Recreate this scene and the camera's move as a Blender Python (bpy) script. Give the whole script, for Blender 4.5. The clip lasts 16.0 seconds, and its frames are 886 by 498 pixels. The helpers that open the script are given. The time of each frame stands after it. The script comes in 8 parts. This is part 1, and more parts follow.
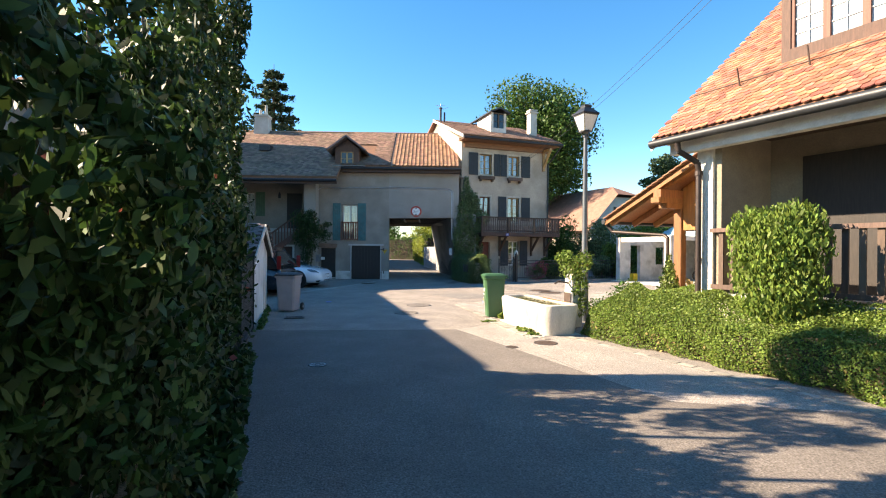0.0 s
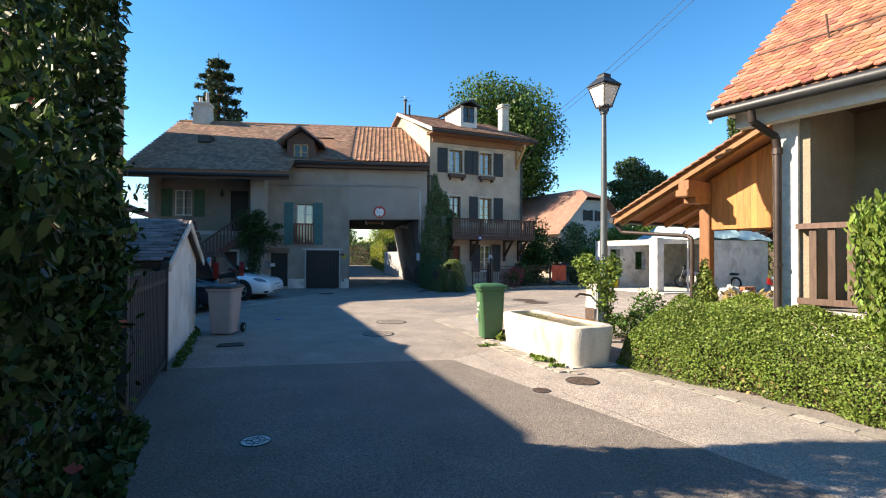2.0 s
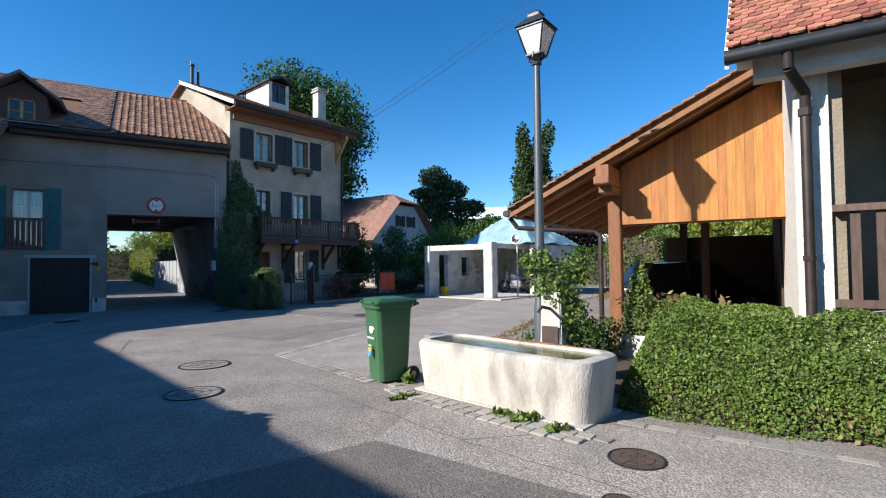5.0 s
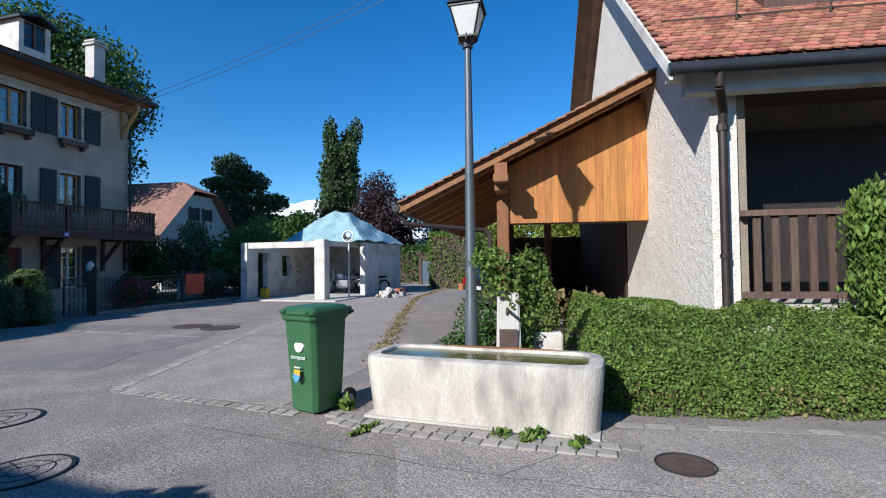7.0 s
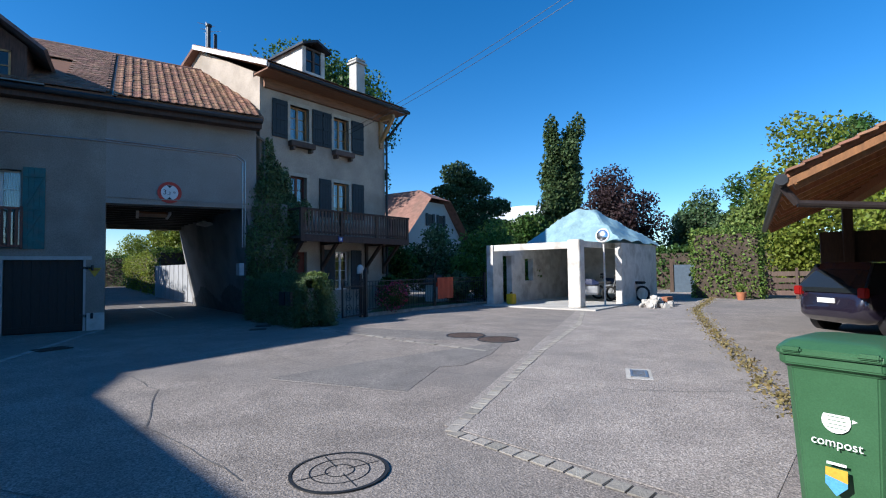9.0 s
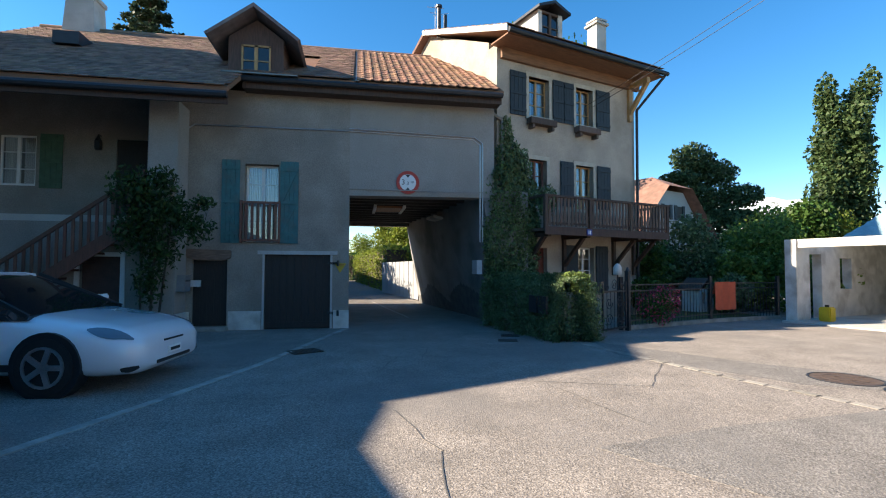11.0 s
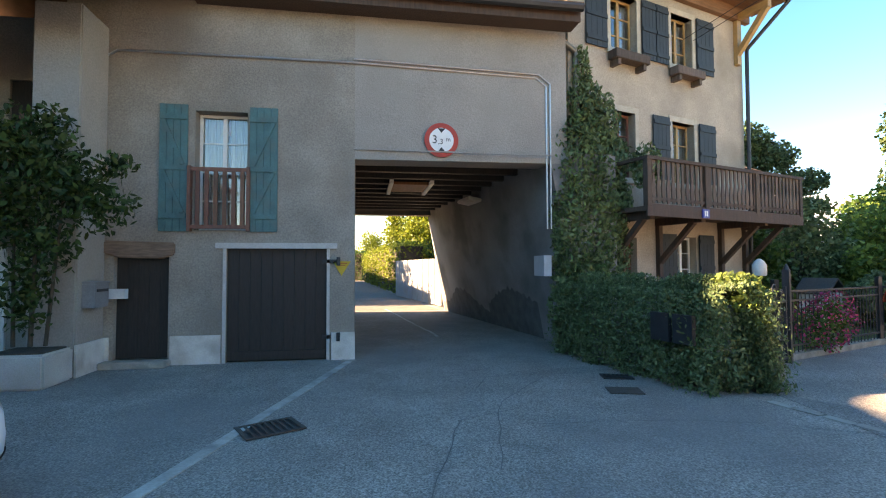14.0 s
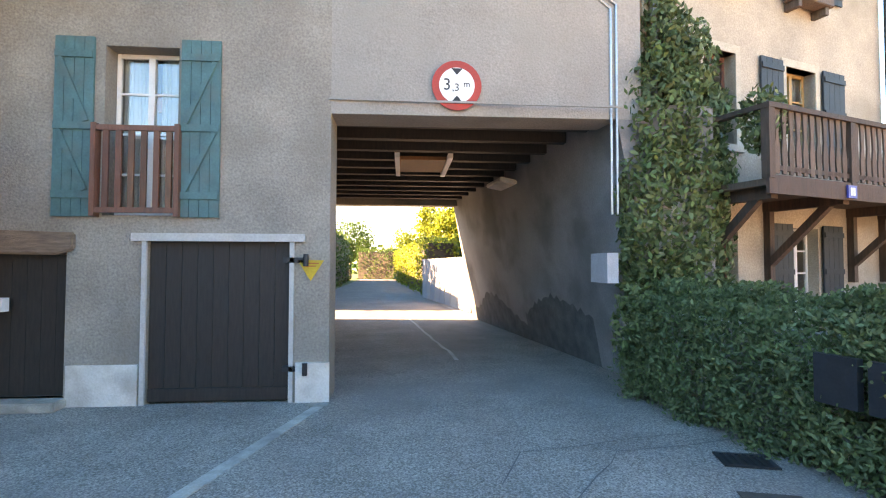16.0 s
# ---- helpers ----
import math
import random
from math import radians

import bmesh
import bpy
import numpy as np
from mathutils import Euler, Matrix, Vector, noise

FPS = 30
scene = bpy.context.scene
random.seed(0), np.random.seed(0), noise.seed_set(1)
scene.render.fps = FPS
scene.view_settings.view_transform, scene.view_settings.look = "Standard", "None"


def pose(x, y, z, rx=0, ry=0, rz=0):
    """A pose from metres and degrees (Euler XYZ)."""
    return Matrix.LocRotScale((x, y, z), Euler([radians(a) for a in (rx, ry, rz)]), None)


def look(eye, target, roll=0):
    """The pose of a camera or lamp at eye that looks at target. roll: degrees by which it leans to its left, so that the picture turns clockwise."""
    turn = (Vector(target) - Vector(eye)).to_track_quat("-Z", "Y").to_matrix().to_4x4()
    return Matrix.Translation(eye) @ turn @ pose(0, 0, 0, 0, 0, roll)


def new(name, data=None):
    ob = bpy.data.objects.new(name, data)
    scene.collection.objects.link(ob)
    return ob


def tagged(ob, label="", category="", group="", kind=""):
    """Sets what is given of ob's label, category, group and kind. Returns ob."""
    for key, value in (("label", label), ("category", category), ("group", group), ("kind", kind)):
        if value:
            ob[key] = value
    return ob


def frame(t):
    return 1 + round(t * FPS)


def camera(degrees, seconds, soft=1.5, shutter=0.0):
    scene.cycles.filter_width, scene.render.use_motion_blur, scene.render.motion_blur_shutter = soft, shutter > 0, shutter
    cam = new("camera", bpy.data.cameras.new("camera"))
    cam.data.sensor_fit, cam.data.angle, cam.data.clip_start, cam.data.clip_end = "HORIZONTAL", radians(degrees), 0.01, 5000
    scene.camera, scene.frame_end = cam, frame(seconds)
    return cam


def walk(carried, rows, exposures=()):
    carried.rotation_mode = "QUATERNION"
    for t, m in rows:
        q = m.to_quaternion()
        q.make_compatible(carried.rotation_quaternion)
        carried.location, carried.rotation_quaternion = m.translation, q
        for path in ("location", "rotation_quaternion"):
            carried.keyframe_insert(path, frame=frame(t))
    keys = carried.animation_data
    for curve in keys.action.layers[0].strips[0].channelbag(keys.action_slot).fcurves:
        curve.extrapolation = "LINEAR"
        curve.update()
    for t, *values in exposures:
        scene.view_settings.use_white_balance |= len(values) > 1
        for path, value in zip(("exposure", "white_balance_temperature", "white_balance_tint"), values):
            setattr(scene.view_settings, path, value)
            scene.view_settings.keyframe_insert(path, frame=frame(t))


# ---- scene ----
cam = camera(84.7, 16.0, soft=1.1)
# seconds, eye x y z, yaw, pitch, roll
ROWS = [
    (0, -0.310, -0.313, 1.677, -1.72, 0.00, -0.43),
    (0.5, -0.409, 0.326, 1.658, -2.89, 0.16, -0.34),
    (1, -0.546, 0.994, 1.655, -4.06, 0.31, -0.14),
    (1.5, -0.670, 1.590, 1.647, -5.05, 0.51, -0.26),
    (2, -0.773, 2.252, 1.647, -6.93, 0.66, -0.23),
    (2.5, -0.900, 2.923, 1.600, -9.87, 0.87, -0.25),
    (3, -0.990, 3.594, 1.557, -13.88, 1.12, -0.22),
    (3.5, -1.104, 4.239, 1.537, -18.51, 1.34, -0.07),
    (4, -1.226, 4.817, 1.533, -22.16, 1.43, 0.00),
    (4.5, -1.332, 5.356, 1.578, -26.29, 1.21, 0.56),
    (5, -1.407, 5.923, 1.500, -31.71, 1.79, 0.54),
    (7.5, -2.319, 8.443, 1.534, -58.02, 1.21, 0.75),
    (8, -2.394, 9.208, 1.616, -54.27, 1.36, -0.19),
    (8.5, -2.095, 9.931, 1.563, -44.49, 1.69, 0.55),
    (9, -1.883, 10.693, 1.473, -32.63, 2.30, 0.81),
    (9.5, -1.902, 11.395, 1.485, -22.26, 2.25, 0.28),
    (10, -2.111, 12.193, 1.462, -15.68, 2.27, -0.03),
    (12.5, -2.361, 16.123, 1.554, -8.59, 2.32, -0.20),
    (13, -2.382, 16.824, 1.535, -8.84, 2.34, -0.08),
    (13.5, -2.382, 17.452, 1.511, -9.49, 2.20, 0.04),
    (14, -2.300, 18.043, 1.518, -9.07, 2.13, 0.22),
    (14.5, -2.203, 18.611, 1.510, -8.97, 2.16, 0.11),
    (15, -2.086, 19.186, 1.499, -8.34, 2.12, 0.07),
    (15.5, -1.862, 19.873, 1.515, -6.47, 2.09, 0.10),
    (16, -1.628, 20.576, 1.562, -4.65, 1.94, -0.11),
]
EXPOSURES = [(0.0, 1.88, 8800, 14), (2.5, 1.4, 8000, 12), (4.5, 0.85, 6600, 10), (7.5, 0.42, 5900, 10), (9.0, 0.65, 6000, 10), (10.2, 1.15, 6500, 8),
             (12.3, 1.9, 10000, 18), (14.0, 2.75, 12500, 23), (16.0, 3.8, 16000, 32)]
walk(cam, [(t, pose(x, y, z, 90 + pitch, roll, yaw)) for t, x, y, z, yaw, pitch, roll in ROWS], EXPOSURES)

# ---- world and sun ----
SUN_TO = Vector((1.0, -0.1, -0.58)).normalized()      # the way the sunlight travels
sun_up = math.asin(-SUN_TO.z)
world = bpy.data.worlds.new("sky")
world.use_nodes = True
scene.world = world
wn = world.node_tree.nodes
sky = wn.new("ShaderNodeTexSky")
sky.sky_type = "NISHITA"
sky.sun_disc = False
sky.sun_elevation = sun_up
sky.sun_rotation = math.atan2(-SUN_TO.x, -SUN_TO.y)
sky.altitude, sky.air_density, sky.dust_density, sky.ozone_density = 600, 1.0, 0.1, 4.0
wn["Background"].inputs["Strength"].default_value = 0.11
tint = wn.new("ShaderNodeHueSaturation")
tint.inputs["Saturation"].default_value = 1.3
world.node_tree.links.new(sky.outputs["Color"], tint.inputs["Color"])
world.node_tree.links.new(tint.outputs["Color"], wn["Background"].inputs["Color"])
sun = new("sun", bpy.data.lights.new("sun", "SUN"))
sun.data.energy, sun.data.angle, sun.data.color = 5.0, radians(0.53), (1.0, 0.94, 0.86)
sun.matrix_world = look((-40, 5, 30), Vector((-40, 5, 30)) + SUN_TO)

# ---- materials ----
def mat(name, color, rough=0.8, vary=0.25, scale=6.0, fine=60.0, bump=0.15, metal=0.0, per=0.0, island=0.0, stain=None, stain_scale=0.7, stain_amount=0.5, spec=0.4, wave=None, grain=0.35, speck=0.0):
    """A procedural surface: base colour with two scales of variation, an optional stain colour, relief and gloss changes."""
    m = bpy.data.materials.new(name)
    m.use_nodes = True
    nt = m.node_tree
    N, L = nt.nodes, nt.links
    p = N["Principled BSDF"]
    p.inputs["Metallic"].default_value = metal
    p.inputs["Specular IOR Level"].default_value = spec
    co = N.new("ShaderNodeTexCoord")
    n1 = N.new("ShaderNodeTexNoise")
    n1.inputs["Scale"].default_value, n1.inputs["Detail"].default_value = scale, 6
    n2 = N.new("ShaderNodeTexNoise")
    n2.inputs["Scale"].default_value, n2.inputs["Detail"].default_value = fine, 3
    if wave:
        mp = N.new("ShaderNodeMapping")
        mp.inputs["Scale"].default_value = wave
        L.new(co.outputs["Object"], mp.inputs["Vector"])
        L.new(mp.outputs["Vector"], n1.inputs["Vector"])
        L.new(mp.outputs["Vector"], n2.inputs["Vector"])
    else:
        L.new(co.outputs["Object"], n1.inputs["Vector"])
        L.new(co.outputs["Object"], n2.inputs["Vector"])
    dark = tuple(c * (1 - vary) for c in color) + (1,)
    light = tuple(min(1, c * (1 + vary)) for c in color) + (1,)
    r1 = N.new("ShaderNodeMapRange")
    r1.inputs["From Min"].default_value, r1.inputs["From Max"].default_value = 0.3, 0.7
    L.new(n1.outputs["Fac"], r1.inputs["Value"])
    mix = N.new("ShaderNodeMix")
    mix.data_type = "RGBA"
    mix.inputs["A"].default_value, mix.inputs["B"].default_value = dark, light
    L.new(r1.outputs["Result"], mix.inputs["Factor"])
    out = mix.outputs["Result"]
    m2 = N.new("ShaderNodeMix")
    m2.data_type, m2.blend_type = "RGBA", "OVERLAY"
    m2.inputs["Factor"].default_value = grain
    L.new(out, m2.inputs["A"])
    L.new(n2.outputs["Color"], m2.inputs["B"])
    bw = N.new("ShaderNodeRGBToBW")
    L.new(n2.outputs["Color"], bw.inputs["Color"])
    gr = N.new("ShaderNodeMapRange")
    spread = 0.5 - 0.3 * max(0.0, grain - 0.35)
    gr.inputs["From Min"].default_value, gr.inputs["From Max"].default_value = 0.5 - spread, 0.5 + spread
    L.new(bw.outputs["Val"], gr.inputs["Value"])
    L.new(gr.outputs["Result"], m2.inputs["B"])
    out = m2.outputs["Result"]
    if speck:
        vo = N.new("ShaderNodeTexVoronoi")
        vo.inputs["Scale"].default_value = 85
        L.new(co.outputs["Object"], vo.inputs["Vector"])
        vb = N.new("ShaderNodeRGBToBW")
        L.new(vo.outputs["Color"], vb.inputs["Color"])
        vr = N.new("ShaderNodeMapRange")
        vr.inputs["From Min"].default_value, vr.inputs["From Max"].default_value = 0.2, 0.8
        vr.inputs["To Min"].default_value, vr.inputs["To Max"].default_value = 1 - speck, 1 + speck
        L.new(vb.outputs["Val"], vr.inputs["Value"])
        vh = N.new("ShaderNodeHueSaturation")
        L.new(out, vh.inputs["Color"])
        L.new(vr.outputs["Result"], vh.inputs["Value"])
        out = vh.outputs["Color"]
    if stain:
        n3 = N.new("ShaderNodeTexNoise")
        n3.inputs["Scale"].default_value, n3.inputs["Detail"].default_value = stain_scale, 8
        L.new(mp.outputs["Vector"] if wave else co.outputs["Object"], n3.inputs["Vector"])
        r3 = N.new("ShaderNodeMapRange")
        r3.inputs["From Min"].default_value, r3.inputs["From Max"].default_value = 0.48, 0.66
        r3.inputs["To Max"].default_value = stain_amount
        L.new(n3.outputs["Fac"], r3.inputs["Value"])
        m3 = N.new("ShaderNodeMix")
        m3.data_type = "RGBA"
        m3.inputs["B"].default_value = (*stain, 1)
        L.new(r3.outputs["Result"], m3.inputs["Factor"])
        L.new(out, m3.inputs["A"])
        out = m3.outputs["Result"]
    for amount, node, sock in ((per, "ShaderNodeObjectInfo", "Random"), (island, "ShaderNodeNewGeometry", "Random Per Island")):
        if amount:
            g = N.new(node)
            hv = N.new("ShaderNodeHueSaturation")
            mr = N.new("ShaderNodeMapRange")
            mr.inputs["To Min"].default_value, mr.inputs["To Max"].default_value = 1 - amount, 1 + amount
            L.new(g.outputs[sock], mr.inputs["Value"])
            L.new(mr.outputs["Result"], hv.inputs["Value"])
            mh = N.new("ShaderNodeMapRange")
            mh.inputs["To Min"].default_value, mh.inputs["To Max"].default_value = 0.5 - 0.04 * amount, 0.5 + 0.04 * amount
            mul = N.new("ShaderNodeMath")
            mul.operation = "FRACT"
            k = N.new("ShaderNodeMath")
            k.operation = "MULTIPLY"
            k.inputs[1].default_value = 37.3
            L.new(g.outputs[sock], k.inputs[0])
            L.new(k.outputs[0], mul.inputs[0])
            L.new(mul.outputs[0], mh.inputs["Value"])
            L.new(mh.outputs["Result"], hv.inputs["Hue"])
            L.new(out, hv.inputs["Color"])
            out = hv.outputs["Color"]
    L.new(out, p.inputs["Base Color"])
    rr = N.new("ShaderNodeMapRange")
    rr.inputs["To Min"].default_value, rr.inputs["To Max"].default_value = max(0.03, rough - 0.1), min(1, rough + 0.1)
    L.new(n1.outputs["Fac"], rr.inputs["Value"])
    L.new(rr.outputs["Result"], p.inputs["Roughness"])
    if bump:
        b = N.new("ShaderNodeBump")
        b.inputs["Strength"].default_value, b.inputs["Distance"].default_value = bump, 0.02
        ad = N.new("ShaderNodeMath")
        L.new(n1.outputs["Fac"], ad.inputs[0])
        L.new(n2.outputs["Fac"], ad.inputs[1])
        L.new(ad.outputs[0], b.inputs["Height"])
        L.new(b.outputs["Normal"], p.inputs["Normal"])
    return m


def leafy(name, color, vary=0.5, rough=0.5, back=0.25):
    """Leaves: each leaf its own tint, some light let through."""
    m = mat(name, color, rough, 0.2, 3.0, 40.0, 0, island=vary, spec=0.22)
    p = m.node_tree.nodes["Principled BSDF"]
    tr = m.node_tree.nodes.new("ShaderNodeBsdfTranslucent")
    mx = m.node_tree.nodes.new("ShaderNodeMixShader")
    mx.inputs[0].default_value = back
    L = m.node_tree.links
    src = p.inputs["Base Color"].links[0].from_socket
    L.new(src, tr.inputs["Color"])
    L.new(p.outputs[0], mx.inputs[1])
    L.new(tr.outputs[0], mx.inputs[2])
    L.new(mx.outputs[0], m.node_tree.nodes["Material Output"].inputs["Surface"])
    return m


def plain(name, color, rough=0.5, metal=0.0, trans=0.0, emit=0.0, coat=0.0):
    m = bpy.data.materials.new(name)
    m.use_nodes = True
    p = m.node_tree.nodes["Principled BSDF"]
    p.inputs["Base Color"].default_value = (*color, 1)
    p.inputs["Roughness"].default_value, p.inputs["Metallic"].default_value = rough, metal
    p.inputs["Transmission Weight"].default_value = trans
    p.inputs["Coat Weight"].default_value = coat
    if emit:
        p.inputs["Emission Color"].default_value, p.inputs["Emission Strength"].default_value = (*color, 1), emit
    return m


ASPHALT = mat("asphalt", (0.262, 0.227, 0.197), 0.9, 0.18, 1.6, 62, 0.55, stain=(0.185, 0.17, 0.157), stain_scale=0.35, stain_amount=0.6, grain=0.9, speck=0.31)
# lane asphalt with shade put into its colour; also tones down the sunlit road
ASPHALT_LANE = mat("asphalt toned down for light", (0.168, 0.146, 0.128), 0.92, 0.16, 1.3, 62, 0.5, stain=(0.135, 0.118, 0.104), stain_scale=0.5, stain_amount=0.6, grain=0.9, speck=0.2)
ASPHALT_NEW = mat("asphalt patch", (0.20, 0.182, 0.165), 0.9, 0.18, 2.0, 62, 0.6, stain=(0.22, 0.205, 0.19), stain_scale=0.8, stain_amount=0.4, grain=0.9, speck=0.31)
ASPHALT_PALE = mat("pale asphalt", (0.325, 0.285, 0.25), 0.9, 0.16, 1.5, 62, 0.6, stain=(0.21, 0.195, 0.18), stain_scale=0.5, stain_amount=0.5, grain=0.9, speck=0.31)
CRACK = mat("tar", (0.11, 0.105, 0.10), 0.7, 0.3, 8, 80, 0.2)
STONE = mat("kerb stone", (0.35, 0.32, 0.275), 0.9, 0.25, 5, 70, 0.5, per=0.2, stain=(0.18, 0.17, 0.15), stain_scale=4)
GREY_PLASTER = mat("grey render", (0.28, 0.245, 0.207), 0.92, 0.17, 1.4, 38, 0.5, stain=(0.22, 0.185, 0.15), stain_scale=0.8, stain_amount=0.75, grain=0.55)
SMOOTH_PLASTER = mat("smooth grey render", (0.31, 0.28, 0.248), 0.92, 0.12, 1.2, 42, 0.4, stain=(0.30, 0.275, 0.24), stain_scale=0.8, stain_amount=0.65, grain=0.45)
BEIGE_PLASTER = mat("beige render", (0.42, 0.355, 0.285), 0.92, 0.16, 1.2, 38, 0.45, stain=(0.28, 0.23, 0.175), stain_scale=0.9, stain_amount=0.7, grain=0.5)
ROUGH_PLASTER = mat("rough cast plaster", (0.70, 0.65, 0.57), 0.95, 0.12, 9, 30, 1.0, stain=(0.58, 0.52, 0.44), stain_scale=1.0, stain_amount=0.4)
# brown plaster whose base colour already holds the loggia's shade
SHADE_PLASTER = mat("weathered plaster in a shade tone", (0.27, 0.225, 0.165), 0.95, 0.15, 2.5, 40, 0.5, stain=(0.2, 0.16, 0.12), stain_scale=1.2, stain_amount=0.6)
WHITE_WALL = mat("white wall paint", (0.66, 0.66, 0.65), 0.85, 0.09, 2, 45, 0.3, stain=(0.42, 0.41, 0.39), stain_scale=1.5, stain_amount=0.5)
WHITE_OLD = mat("old white paint", (0.62, 0.585, 0.53), 0.85, 0.12, 3, 45, 0.35, stain=(0.34, 0.30, 0.25), stain_scale=2.2, stain_amount=0.65)
CONCRETE = mat("pale concrete", (0.50, 0.475, 0.43), 0.9, 0.12, 3, 60, 0.4, stain=(0.32, 0.29, 0.24), stain_scale=1.5, stain_amount=0.6)
TROUGH_STONE = mat("limewashed stone", (0.52, 0.48, 0.415), 0.85, 0.14, 2.5, 40, 0.4, stain=(0.24, 0.225, 0.20), stain_scale=2.2, stain_amount=0.85, wave=(1.6, 1.6, 0.55))
TUNNEL = mat("dirty tunnel plaster", (0.27, 0.26, 0.25), 0.92, 0.15, 1.2, 40, 0.4, stain=(0.12, 0.115, 0.11), stain_scale=0.8, stain_amount=0.75)
TILE_BROWN = mat("brown clay tile", (0.195, 0.108, 0.078), 0.85, 0.25, 4, 50, 0.3, per=0.3, island=0.35, stain=(0.125, 0.083, 0.06), stain_scale=0.8, stain_amount=0.6)
TILE_PAN = mat("red clay pantile", (0.24, 0.12, 0.076), 0.8, 0.22, 3, 50, 0.3, per=0.3, island=0.35, stain=(0.2, 0.12, 0.075), stain_scale=1.1, stain_amount=0.55)
TILE_SCALE = mat("orange scale tile", (0.31, 0.112, 0.075), 0.8, 0.2, 5, 60, 0.25, per=0.4, island=0.4, stain=(0.40, 0.22, 0.155), stain_scale=6.0, stain_amount=0.45)
TILE_SLATE = mat("grey brown flat tile", (0.16, 0.125, 0.12), 0.85, 0.25, 4, 50, 0.3, per=0.3, island=0.3)
ORANGE_WOOD = mat("larch boarding", (0.38, 0.150, 0.040), 0.55, 0.22, 3, 25, 0.2, per=0.18, island=0.18, wave=(9, 9, 0.7))
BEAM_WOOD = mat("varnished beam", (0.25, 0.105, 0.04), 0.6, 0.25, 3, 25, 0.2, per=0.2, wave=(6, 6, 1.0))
# dark timber; inside the carport it also stands in for shade
DARK_WOOD = mat("dark wood for stain and shade", (0.075, 0.045, 0.032), 0.7, 0.3, 4, 30, 0.25, per=0.3, wave=(8, 8, 1))
RED_WOOD = mat("red brown wood", (0.17, 0.065, 0.042), 0.6, 0.22, 4, 30, 0.2, per=0.2, wave=(8, 8, 1))
GREY_WOOD = mat("grey brown wood", (0.11, 0.072, 0.055), 0.75, 0.25, 4, 30, 0.25, per=0.25, wave=(8, 8, 1))
SOFFIT = mat("brown soffit boards", (0.23, 0.115, 0.065), 0.7, 0.25, 3, 30, 0.2, wave=(1, 9, 9))
TEAL = mat("teal shutter paint", (0.035, 0.15, 0.152), 0.6, 0.2, 6, 40, 0.12, stain=(0.09, 0.13, 0.12), stain_scale=5, stain_amount=0.5)
GREEN_SHUT = mat("green shutter paint", (0.06, 0.12, 0.07), 0.6, 0.2, 6, 40, 0.12)
NAVY = mat("slate shutter paint", (0.022, 0.031, 0.037), 0.6, 0.2, 6, 40, 0.12)
BLACK_DOOR = mat("black brown door", (0.028, 0.022, 0.019), 0.6, 0.3, 5, 40, 0.12, wave=(8, 8, 1))
FRAME_WHITE = mat("white window paint", (0.72, 0.70, 0.66), 0.5, 0.05, 6, 40, 0.05)
FRAME_OCHRE = mat("ochre window frame", (0.42, 0.24, 0.10), 0.5, 0.15, 6, 40, 0.08)
STONE_SILL = mat("sandstone surround", (0.47, 0.42, 0.34), 0.9, 0.14, 5, 50, 0.3, stain=(0.35, 0.3, 0.24), stain_scale=2)
METAL_DARK = mat("dark painted metal", (0.035, 0.038, 0.042), 0.45, 0.15, 8, 60, 0.05, metal=0.3)
LAMP_GREY = mat("grey lamp post paint", (0.10, 0.115, 0.125), 0.45, 0.1, 8, 60, 0.05, metal=0.3)
ZINC = mat("zinc gutter", (0.19, 0.185, 0.17), 0.45, 0.2, 5, 40, 0.05, metal=0.6)
COPPER = mat("dark brown pipe", (0.055, 0.042, 0.038), 0.5, 0.2, 5, 40, 0.05, metal=0.5)
STEEL = mat("galvanised steel", (0.45, 0.46, 0.47), 0.35, 0.1, 6, 50, 0.03, metal=0.8)
RUST = mat("rusty iron", (0.085, 0.058, 0.046), 0.85, 0.3, 9, 60, 0.3, stain=(0.08, 0.06, 0.05), stain_scale=8)
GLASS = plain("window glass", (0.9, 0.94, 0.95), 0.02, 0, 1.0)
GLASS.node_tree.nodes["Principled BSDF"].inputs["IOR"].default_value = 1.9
DARK_GLASS = plain("car glass", (0.015, 0.018, 0.02), 0.05, 0.0, 0.0, coat=0.5)
CURTAIN = mat("curtain", (0.6, 0.58, 0.53), 0.9, 0.1, 3, 30, 0.1, wave=(14, 14, 0.5))
LEAF_DARK = leafy("dark hedge leaf", (0.032, 0.062, 0.016), 0.55, 0.5, 0.22)
LEAF_HEDGE = leafy("hedge leaf", (0.13, 0.195, 0.04), 0.5, 0.5, 0.3)
LEAF_IVY = leafy("ivy leaf", (0.115, 0.165, 0.072), 0.5, 0.45, 0.22)
LEAF_PALE = leafy("pale ivy leaf", (0.10, 0.17, 0.06), 0.5, 0.5, 0.3)
LEAF_LIME = leafy("yellow green leaf", (0.17, 0.23, 0.06), 0.4, 0.5, 0.35)
LEAF_TREE = leafy("tree leaf", (0.055, 0.11, 0.024), 0.5, 0.5, 0.3)
LEAF_YELLOW = leafy("sunlit hedge leaf", (0.19, 0.23, 0.035), 0.45, 0.5, 0.4)
LEAF_NEEDLE = leafy("spruce needles", (0.045, 0.072, 0.038), 0.55, 0.6, 0.2)
LEAF_PINE = leafy("pine needles", (0.06, 0.10, 0.042), 0.5, 0.6, 0.1)
LEAF_POPLAR = leafy("poplar leaf", (0.07, 0.11, 0.04), 0.45, 0.5, 0.3)
LEAF_PURPLE = leafy("purple leaf", (0.05, 0.030, 0.030), 0.5, 0.5, 0.25)
PETAL = leafy("pink petal", (0.45, 0.06, 0.14), 0.5, 0.6, 0.3)
